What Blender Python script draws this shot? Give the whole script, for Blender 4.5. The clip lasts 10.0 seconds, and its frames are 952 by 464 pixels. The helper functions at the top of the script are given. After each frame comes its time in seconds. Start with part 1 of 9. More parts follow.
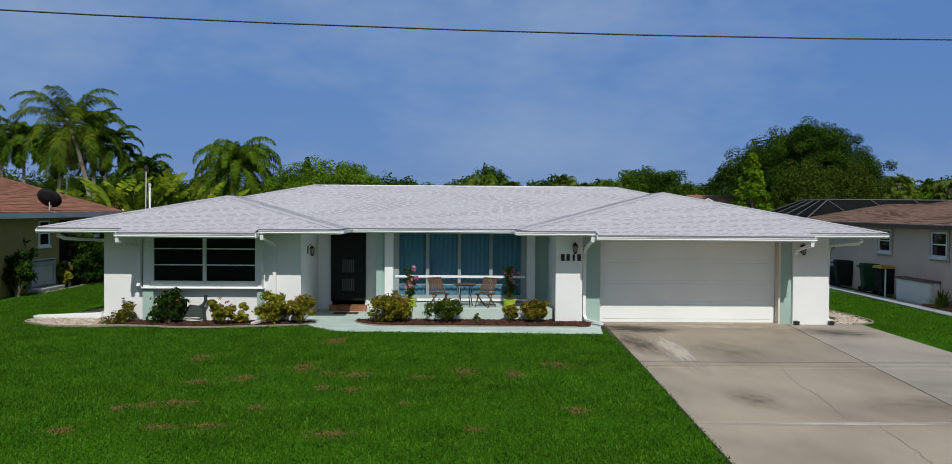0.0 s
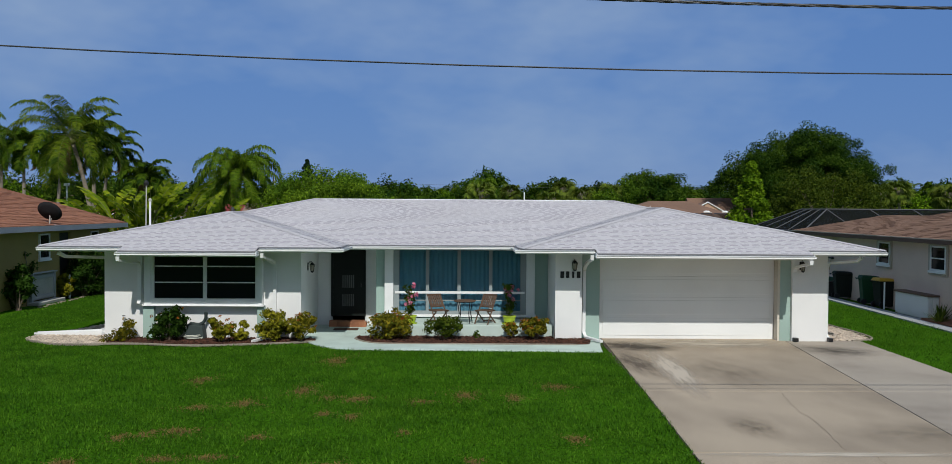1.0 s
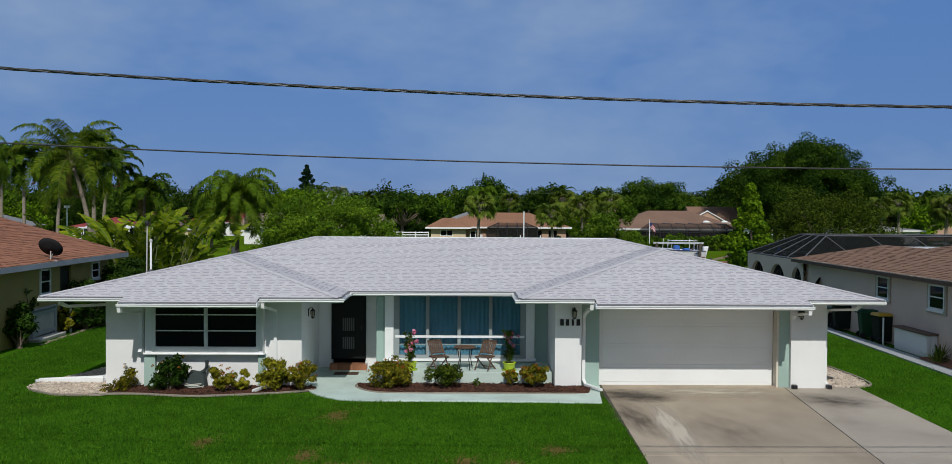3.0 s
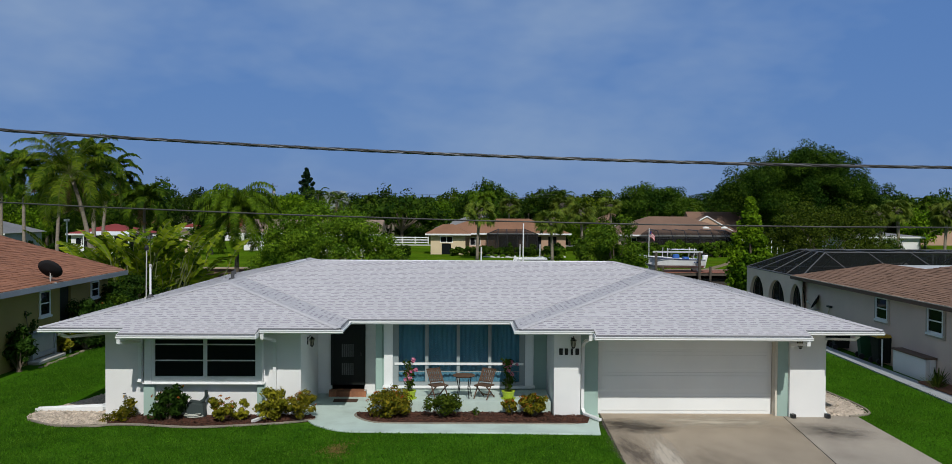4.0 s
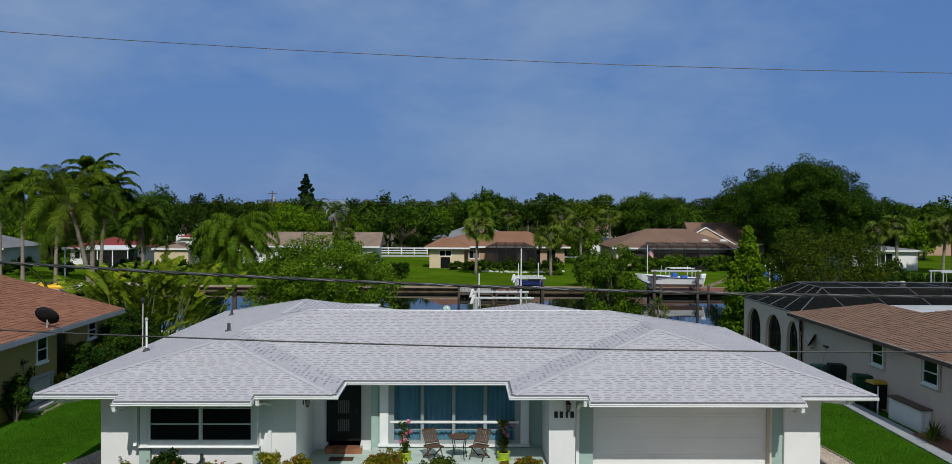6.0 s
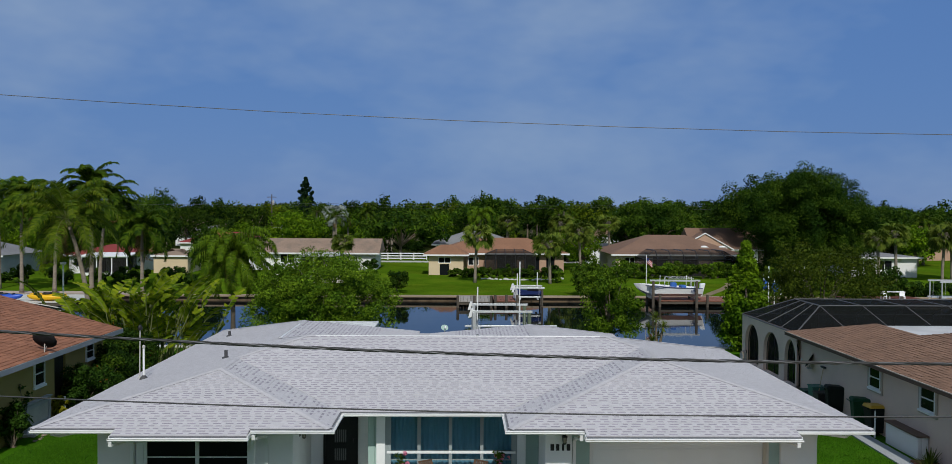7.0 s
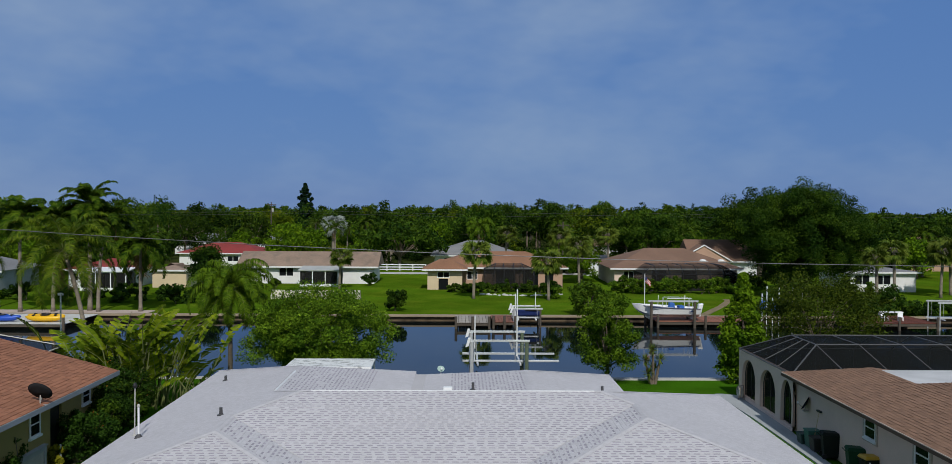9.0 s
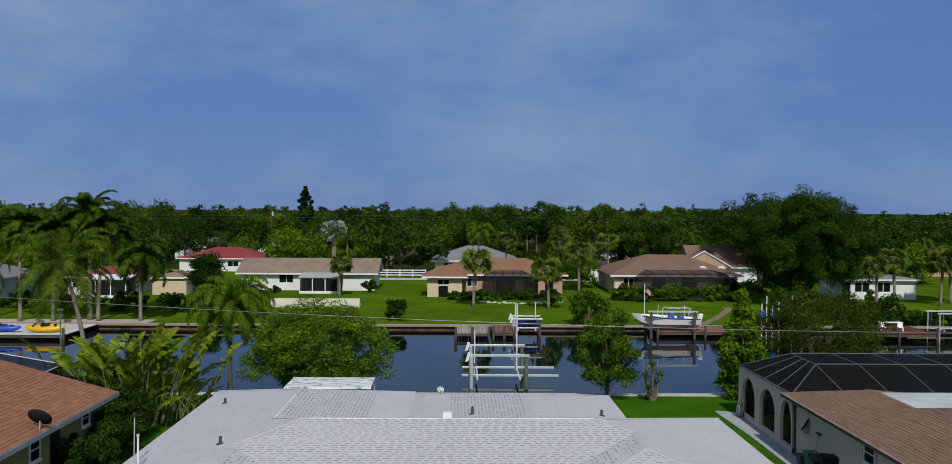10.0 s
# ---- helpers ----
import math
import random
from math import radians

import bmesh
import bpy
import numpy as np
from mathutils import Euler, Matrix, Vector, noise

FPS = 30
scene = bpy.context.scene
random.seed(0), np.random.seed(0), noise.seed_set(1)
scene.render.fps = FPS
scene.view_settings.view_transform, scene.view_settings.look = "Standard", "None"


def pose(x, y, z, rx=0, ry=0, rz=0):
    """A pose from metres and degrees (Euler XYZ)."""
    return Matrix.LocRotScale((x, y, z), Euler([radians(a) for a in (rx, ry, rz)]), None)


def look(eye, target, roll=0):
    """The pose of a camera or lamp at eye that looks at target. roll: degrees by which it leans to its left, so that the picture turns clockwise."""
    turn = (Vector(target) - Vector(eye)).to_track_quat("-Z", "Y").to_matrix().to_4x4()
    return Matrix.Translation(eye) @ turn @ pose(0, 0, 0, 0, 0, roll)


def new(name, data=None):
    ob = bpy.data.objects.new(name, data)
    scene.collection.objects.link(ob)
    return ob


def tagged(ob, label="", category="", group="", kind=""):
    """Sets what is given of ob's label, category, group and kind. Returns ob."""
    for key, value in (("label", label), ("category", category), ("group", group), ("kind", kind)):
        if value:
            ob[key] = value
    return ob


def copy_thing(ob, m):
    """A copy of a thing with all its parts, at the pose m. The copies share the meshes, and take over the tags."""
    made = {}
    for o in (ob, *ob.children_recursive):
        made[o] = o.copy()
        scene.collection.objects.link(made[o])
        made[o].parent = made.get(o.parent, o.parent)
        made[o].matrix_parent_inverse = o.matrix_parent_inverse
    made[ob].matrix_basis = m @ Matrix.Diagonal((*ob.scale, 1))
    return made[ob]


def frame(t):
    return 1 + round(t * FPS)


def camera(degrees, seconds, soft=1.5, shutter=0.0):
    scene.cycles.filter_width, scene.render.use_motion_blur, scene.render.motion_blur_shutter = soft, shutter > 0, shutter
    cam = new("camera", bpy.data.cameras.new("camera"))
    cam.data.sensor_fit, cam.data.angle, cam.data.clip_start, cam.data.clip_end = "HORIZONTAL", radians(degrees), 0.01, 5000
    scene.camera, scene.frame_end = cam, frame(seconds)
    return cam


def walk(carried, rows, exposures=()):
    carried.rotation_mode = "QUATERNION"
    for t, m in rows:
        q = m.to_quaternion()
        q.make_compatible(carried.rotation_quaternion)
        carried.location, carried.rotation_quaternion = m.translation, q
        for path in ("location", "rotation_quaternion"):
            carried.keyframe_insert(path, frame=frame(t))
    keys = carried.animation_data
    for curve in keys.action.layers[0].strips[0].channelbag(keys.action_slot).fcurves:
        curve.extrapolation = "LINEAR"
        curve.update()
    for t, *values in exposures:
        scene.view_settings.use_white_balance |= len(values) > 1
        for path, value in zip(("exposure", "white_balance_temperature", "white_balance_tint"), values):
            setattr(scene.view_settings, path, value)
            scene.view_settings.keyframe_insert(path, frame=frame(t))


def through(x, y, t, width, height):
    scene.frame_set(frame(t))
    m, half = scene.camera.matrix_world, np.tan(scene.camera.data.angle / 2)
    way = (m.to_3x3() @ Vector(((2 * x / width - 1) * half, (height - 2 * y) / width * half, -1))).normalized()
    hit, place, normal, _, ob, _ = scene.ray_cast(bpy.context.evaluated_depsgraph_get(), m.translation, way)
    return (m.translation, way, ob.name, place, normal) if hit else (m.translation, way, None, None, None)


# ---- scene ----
cam = camera(56.0, 10.0, soft=0.55)
# seconds, x, y, z, yaw, pitch, roll
PATH = [
    (0.0, 0.010, -0.304, 3.161, -0.924, -1.472, 0.423),
    (0.5, 0.011, -0.327, 3.365, -0.933, -1.457, 0.410),
    (1.0, 0.006, -0.346, 3.626, -0.941, -1.444, 0.397),
    (1.5, -0.002, -0.363, 3.921, -0.949, -1.433, 0.386),
    (2.0, -0.010, -0.377, 4.211, -0.956, -1.423, 0.376),
    (2.5, -0.015, -0.388, 4.551, -0.962, -1.415, 0.367),
    (3.0, -0.015, -0.397, 4.934, -0.968, -1.409, 0.359),
    (3.5, -0.009, -0.404, 5.327, -0.972, -1.405, 0.353),
    (4.0, 0.003, -0.408, 5.746, -0.976, -1.403, 0.347),
    (4.5, 0.023, -0.410, 6.162, -0.979, -1.403, 0.343),
    (5.0, 0.051, -0.411, 6.613, -0.982, -1.404, 0.340),
    (5.5, 0.085, -0.410, 7.038, -0.983, -1.407, 0.338),
    (6.0, 0.126, -0.407, 7.500, -0.984, -1.412, 0.337),
    (6.5, 0.172, -0.403, 7.961, -0.984, -1.419, 0.338),
    (7.0, 0.221, -0.398, 8.415, -0.983, -1.428, 0.339),
    (7.5, 0.270, -0.391, 8.903, -0.981, -1.438, 0.342),
    (8.0, 0.318, -0.384, 9.393, -0.978, -1.450, 0.346),
    (8.5, 0.359, -0.376, 9.875, -0.975, -1.465, 0.351),
    (9.0, 0.392, -0.367, 10.380, -0.971, -1.481, 0.357),
    (9.5, 0.412, -0.358, 10.849, -0.966, -1.498, 0.364),
    (10.0, 0.413, -0.349, 11.380, -0.961, -1.518, 0.373),
]
walk(cam, [(t, pose(x, y, z, 90 + pitch, 0, yaw) @ pose(0, 0, 0, 0, 0, roll)) for t, x, y, z, yaw, pitch, roll in PATH],
     exposures=[(0.0, 0.1), (2.5, 0.05), (5.0, 0.0), (10.0, -0.04)])

# ---- world, sun ----
SUN = Vector((0.11, -1.0, 0.98)).normalized()
world = bpy.data.worlds.new("sky")
scene.world = world
world.use_nodes = True
wn = world.node_tree.nodes
wl = world.node_tree.links
sky = wn.new("ShaderNodeTexSky")
sky.sky_type = "NISHITA"
sky.sun_disc = False
sky.sun_elevation = math.asin(SUN.z)
sky.sun_rotation = math.atan2(SUN.x, SUN.y)
sky.air_density, sky.dust_density, sky.ozone_density = 1.0, 0.3, 2.5
wn["Background"].inputs["Strength"].default_value = 0.075
coord = wn.new("ShaderNodeTexCoord")
squash = wn.new("ShaderNodeMapping")
squash.inputs["Scale"].default_value = (1.0, 1.0, 2.2)
squash.inputs["Rotation"].default_value = (0.0, radians(-24), 0.0)
squash.inputs["Location"].default_value = (0.35, 0.0, 0.1)
cloud = wn.new("ShaderNodeTexNoise")
cloud.inputs["Scale"].default_value = 2.2
cloud.inputs["Detail"].default_value = 5.0
cloud.inputs["Roughness"].default_value = 0.6
thin = wn.new("ShaderNodeMapRange")
thin.inputs["From Min"].default_value, thin.inputs["From Max"].default_value = 0.42, 0.66
thin.inputs["To Max"].default_value = 0.75
haze = wn.new("ShaderNodeMix")
haze.data_type = "RGBA"
haze.inputs["B"].default_value = (3.38, 4.72, 7.0, 1)
wl.new(coord.outputs["Generated"], squash.inputs["Vector"])
wl.new(squash.outputs["Vector"], cloud.inputs["Vector"])
wl.new(cloud.outputs["Fac"], thin.inputs["Value"])
wl.new(thin.outputs["Result"], haze.inputs["Factor"])
tint = wn.new("ShaderNodeMix")
tint.data_type = "RGBA"
tint.inputs["Factor"].default_value = 0.88
high = wn.new("ShaderNodeMix")
high.data_type = "RGBA"
high.inputs["A"].default_value = (1.08, 2.52, 6.1, 1)
high.inputs["B"].default_value = (0.9, 1.5, 2.6, 1)
aloft = wn.new("ShaderNodeSeparateXYZ")
climb = wn.new("ShaderNodeMapRange")
climb.inputs["From Min"].default_value, climb.inputs["From Max"].default_value = 0.2, 0.75
wl.new(coord.outputs["Generated"], aloft.inputs["Vector"])
wl.new(aloft.outputs["Z"], climb.inputs["Value"])
wl.new(climb.outputs["Result"], high.inputs["Factor"])
wl.new(high.outputs["Result"], tint.inputs["B"])
wl.new(sky.outputs["Color"], tint.inputs["A"])
wl.new(tint.outputs["Result"], haze.inputs["A"])
# bright haze round the sun
toward = wn.new("ShaderNodeVectorMath")
toward.operation = "DOT_PRODUCT"
toward.inputs[1].default_value = SUN
wl.new(coord.outputs["Generated"], toward.inputs[0])
near_sun = wn.new("ShaderNodeMapRange")
near_sun.interpolation_type = "SMOOTHSTEP"
near_sun.inputs["From Min"].default_value, near_sun.inputs["From Max"].default_value = -0.25, 1.0
wl.new(toward.outputs["Value"], near_sun.inputs["Value"])
aureole = wn.new("ShaderNodeMix")
aureole.data_type = "RGBA"
aureole.inputs["B"].default_value = (3.3, 4.3, 5.5, 1)
wl.new(near_sun.outputs["Result"], aureole.inputs["Factor"])
wl.new(haze.outputs["Result"], aureole.inputs["A"])
wl.new(aureole.outputs["Result"], wn["Background"].inputs["Color"])
lamp = bpy.data.lights.new("sun", "SUN")
lamp.energy, lamp.angle, lamp.color = 3.0, radians(0.6), (1.0, 0.975, 0.90)
new("sun", lamp).matrix_world = look(SUN * 100, (0, 0, 0))


# ---- builders ----
class Geo:
    """Gathers vertices and faces of one mesh; org is taken off every vertex."""

    def __init__(self, org=(0, 0, 0)):
        self.v, self.f, self.m, self.org, self.slot = [], [], [], Vector(org), 0

    def weld(self):
        """Joins vertices that lie on one spot."""
        spot, to, kept = {}, [], []
        for p in self.v:
            key = tuple(round(c, 4) for c in p)
            if key not in spot:
                spot[key] = len(kept)
                kept.append(p)
            to.append(spot[key])
        self.v, self.f = kept, [tuple(to[i] for i in f) for f in self.f]
        return self

    def wall(self, axis, a, b, at, thick, z0, z1, holes=()):
        """An upright wall in one piece along x or y from a to b, its near face at 'at'; holes are (from, to, bottom, top)."""
        us = sorted({a, b, *(h[0] for h in holes), *(h[1] for h in holes)})
        zs = sorted({z0, z1, *(h[2] for h in holes), *(h[3] for h in holes)})
        full = {(i, j) for i in range(len(us) - 1) for j in range(len(zs) - 1)
                if not any(h[0] - 1e-6 <= us[i] and us[i + 1] <= h[1] + 1e-6 and h[2] - 1e-6 <= zs[j] and zs[j + 1] <= h[3] + 1e-6 for h in holes)}
        spot = (lambda u, w, z: (u, w, z)) if axis == "x" else (lambda u, w, z: (w, u, z))
        for i, j in full:
            u0, u1, q0, q1 = us[i], us[i + 1], zs[j], zs[j + 1]
            w0, w1 = at, at + thick
            faces = [[(u0, w0, q0), (u1, w0, q0), (u1, w0, q1), (u0, w0, q1)], [(u1, w1, q0), (u0, w1, q0), (u0, w1, q1), (u1, w1, q1)]]
            if (i - 1, j) not in full:
                faces.append([(u0, w1, q0), (u0, w0, q0), (u0, w0, q1), (u0, w1, q1)])
            if (i + 1, j) not in full:
                faces.append([(u1, w0, q0), (u1, w1, q0), (u1, w1, q1), (u1, w0, q1)])
            if (i, j - 1) not in full:
                faces.append([(u0, w1, q0), (u1, w1, q0), (u1, w0, q0), (u0, w0, q0)])
            if (i, j + 1) not in full:
                faces.append([(u0, w0, q1), (u1, w0, q1), (u1, w1, q1), (u0, w1, q1)])
            for face in faces:
                self.add([spot(*p) for p in face], [(0, 1, 2, 3)])
        return self.weld()

    def add(self, verts, faces):
        n = len(self.v)
        self.v += [tuple(Vector(p) - self.org) for p in verts]
        self.f += [tuple(n + i for i in face) for face in faces]
        self.m += [self.slot] * len(faces)
        return self

    def box(self, x0, x1, y0, y1, z0, z1, turn=None):
        x0, x1, y0, y1, z0, z1 = min(x0, x1), max(x0, x1), min(y0, y1), max(y0, y1), min(z0, z1), max(z0, z1)
        pts = [(x, y, z) for z in (z0, z1) for x, y in ((x0, y0), (x1, y0), (x1, y1), (x0, y1))]
        if turn:
            pts = [turn @ Vector(p) for p in pts]
        return self.add(pts, [(3, 2, 1, 0), (4, 5, 6, 7), (0, 1, 5, 4), (1, 2, 6, 5), (2, 3, 7, 6), (3, 0, 4, 7)])

    def prism(self, poly, z0, z1):
        """A flat-lying polygon (counter-clockwise in plan) from z0 up to z1."""
        n = len(poly)
        pts = [(x, y, z0) for x, y in poly] + [(x, y, z1) for x, y in poly]
        faces = [tuple(range(n - 1, -1, -1)), tuple(range(n, 2 * n))]
        return self.add(pts, faces + [(i, (i + 1) % n, n + (i + 1) % n, n + i) for i in range(n)])

    def sheet(self, pts, down=0.0):
        """A planar polygon, with thickness down when given."""
        n = len(pts)
        if not down:
            return self.add(pts, [tuple(range(n))])
        low = [(x, y, z - down) for x, y, z in pts]
        return self.add(list(pts) + low, [tuple(range(n)), tuple(range(2 * n - 1, n - 1, -1))] + [((i + 1) % n, i, n + i, n + (i + 1) % n) for i in range(n)])

    def tube(self, path, radii, n=8, caps=True):
        path = [Vector(p) for p in path]
        if not hasattr(radii, "__len__"):
            radii = [radii] * len(path)
        pts, faces = [], []
        for i, p in enumerate(path):
            way = (path[min(i + 1, len(path) - 1)] - path[max(i - 1, 0)]).normalized()
            side = way.cross(Vector((0, 0, 1)) if abs(way.z) < 0.95 else Vector((0, 1, 0))).normalized()
            up = side.cross(way)
            for k in range(n):
                a = 2 * math.pi * k / n
                pts.append(p + (side * math.cos(a) + up * math.sin(a)) * radii[i])
        for i in range(len(path) - 1):
            for k in range(n):
                a, b = i * n + k, i * n + (k + 1) % n
                faces.append((a, b, b + n, a + n))
        if caps:
            faces += [tuple(range(n - 1, -1, -1)), tuple(range(len(pts) - n, len(pts)))]
        return self.add(pts, faces)

    def lathe(self, cx, cy, rings, n=20):
        """Rings of (radius, z) round an upright axis, closed at both ends."""
        pts = [(cx + r * math.cos(2 * math.pi * k / n), cy + r * math.sin(2 * math.pi * k / n), z) for r, z in rings for k in range(n)]
        faces = [(i * n + k, i * n + (k + 1) % n, (i + 1) * n + (k + 1) % n, (i + 1) * n + k) for i in range(len(rings) - 1) for k in range(n)]
        return self.add(pts, faces + [tuple(range(n - 1, -1, -1)), tuple(range(len(pts) - n, len(pts)))])

    def extrude(self, profile, path):
        """A closed profile of (out, up), swept along a level path; out is to the path's right."""
        path = [Vector(p) for p in path]
        n, pts, faces = len(profile), [], []
        for i, p in enumerate(path):
            a = (path[i] - path[i - 1]).normalized() if i else (path[1] - path[0]).normalized()
            b = (path[i + 1] - path[i]).normalized() if i + 1 < len(path) else a
            way = (a + b).normalized()
            right = Vector((way.y, -way.x, 0)).normalized() / max(0.3, way.dot(a))
            pts += [p + right * o + Vector((0, 0, u)) for o, u in profile]
        for i in range(len(path) - 1):
            for k in range(n):
                a, b = i * n + k, i * n + (k + 1) % n
                faces.append((a, a + n, b + n, b))
        return self.add(pts, faces + [tuple(range(n)), tuple(range(len(pts) - 1, len(pts) - n - 1, -1))])


def mesh_of(name, geo, mats, smooth=False):
    me = bpy.data.meshes.new(name)
    me.from_pydata(geo.v, [], geo.f)
    for m in mats if isinstance(mats, (list, tuple)) else [mats]:
        me.materials.append(m)
    if any(geo.m):
        me.polygons.foreach_set("material_index", geo.m)
    if smooth:
        me.polygons.foreach_set("use_smooth", [True] * len(me.polygons))
    me.update()
    return me


def part(name, geo, material, parent=None, label="", bevel=0.0, smooth=False, kind=""):
    """One mesh object, under a thing or a part of it; with no parent a thing of its own at the origin."""
    ob = new(name, mesh_of(name, geo, material, smooth))
    ob.parent = parent
    if bevel:
        mod = ob.modifiers.new("bevel", "BEVEL")
        mod.width, mod.segments, mod.limit_method = bevel, 2, "ANGLE"
    return tagged(ob, label, kind=kind)


def thing(name, at, label, category, group="", turn=0.0):
    ob = new(name)
    ob.empty_display_size = 0.2
    ob.matrix_basis = pose(*at, 0, 0, turn)
    return tagged(ob, label, category, group)


def solid(name, geo, material, label, category, at=(0, 0, 0), kind="", group="", bevel=0.0, smooth=False):
    """A top-level thing of one mesh."""
    ob = part(name, geo, material, None, label, bevel, smooth, kind)
    ob.location = at
    return tagged(ob, label, category, group, kind)


def cards(cent, along, across, mats, name):
    """Many small leaves as one mesh: each a bent four-sided blade about its centre, with its long and its wide half-axis (arrays)."""
    cent, along, across = (np.asarray(a, np.float32) for a in (cent, along, across))
    n = len(cent)
    fold = np.cross(along, across)
    fold /= np.linalg.norm(fold, axis=1, keepdims=True) + 1e-9
    fold *= np.linalg.norm(across, axis=1, keepdims=True) * 0.35
    v = np.stack([cent - along, cent + across + fold, cent + along, cent - across + fold], 1).reshape(-1, 3)
    me = bpy.data.meshes.new(name)
    me.vertices.add(4 * n)
    me.vertices.foreach_set("co", v.ravel())
    loops = np.arange(n)[:, None] * 4 + np.array([0, 1, 2, 0, 2, 3])[None]
    me.loops.add(6 * n)
    me.loops.foreach_set("vertex_index", loops.ravel().astype(np.int32))
    me.polygons.add(2 * n)
    me.polygons.foreach_set("loop_start", np.arange(0, 6 * n, 3, dtype=np.int32))
    me.materials.append(mats)
    me.update(calc_edges=True)
    return me


def unit(a):
    return a / (np.linalg.norm(a, axis=-1, keepdims=True) + 1e-9)


# ---- materials ----
def material(name, base, rough=0.7, vary=0.12, grain=0.06, large=0.6, fine=18.0, bump=0.15, metal=0.0, spec=0.4, island=0.0, random=0.0, stretch=(1, 1, 1), second=None, second_at=(0.5, 0.7), dist=0.01):
    """A surface of one base colour with broad stains, fine grain and relief; island or random vary it piece by piece; second is a stain's colour."""
    m = bpy.data.materials.new(name)
    m.use_nodes = True
    n, l = m.node_tree.nodes, m.node_tree.links
    shade = n["Principled BSDF"]
    shade.inputs["Metallic"].default_value = metal
    shade.inputs["Specular IOR Level"].default_value = spec
    tex = n.new("ShaderNodeTexCoord")
    mapping = n.new("ShaderNodeMapping")
    mapping.inputs["Scale"].default_value = stretch
    l.new(tex.outputs["Object"], mapping.inputs["Vector"])

    def noise_of(scale, detail=4.0):
        t = n.new("ShaderNodeTexNoise")
        t.inputs["Scale"].default_value, t.inputs["Detail"].default_value = scale, detail
        l.new(mapping.outputs["Vector"], t.inputs["Vector"])
        return t.outputs["Fac"]

    def ranged(value, low, high, a=0.3, b=0.7):
        r = n.new("ShaderNodeMapRange")
        r.inputs["From Min"].default_value, r.inputs["From Max"].default_value = a, b
        r.inputs["To Min"].default_value, r.inputs["To Max"].default_value = low, high
        l.new(value, r.inputs["Value"])
        return r.outputs["Result"]

    def times(a, b):
        t = n.new("ShaderNodeMath")
        t.operation = "MULTIPLY"
        l.new(a, t.inputs[0])
        l.new(b, t.inputs[1])
        return t.outputs[0]

    big, small = noise_of(large), noise_of(fine, 6.0)
    value = times(ranged(big, 1 - vary, 1 + vary), ranged(small, 1 - grain, 1 + grain))
    if island:
        value = times(value, ranged(n.new("ShaderNodeNewGeometry").outputs["Random Per Island"], 1 - island, 1 + island, 0, 1))
    if random:
        value = times(value, ranged(n.new("ShaderNodeObjectInfo").outputs["Random"], 1 - random, 1 + random, 0, 1))
    colour = n.new("ShaderNodeRGB")
    colour.outputs[0].default_value = (*base, 1)
    paint = colour.outputs[0]
    if second:
        mix = n.new("ShaderNodeMix")
        mix.data_type = "RGBA"
        mix.inputs["B"].default_value = (*second, 1)
        l.new(ranged(noise_of(large * 2.3, 7.0), 0, 1, *second_at), mix.inputs["Factor"])
        l.new(paint, mix.inputs["A"])
        paint = mix.outputs["Result"]
    scaled = n.new("ShaderNodeVectorMath")
    scaled.operation = "SCALE"
    l.new(paint, scaled.inputs[0])
    l.new(value, scaled.inputs["Scale"])
    l.new(scaled.outputs[0], shade.inputs["Base Color"])
    l.new(ranged(small, max(0.02, rough - 0.08), min(1, rough + 0.08)), shade.inputs["Roughness"])
    if bump:
        b = n.new("ShaderNodeBump")
        b.inputs["Strength"].default_value, b.inputs["Distance"].default_value = bump, dist
        l.new(small, b.inputs["Height"])
        l.new(b.outputs["Normal"], shade.inputs["Normal"])
    return m


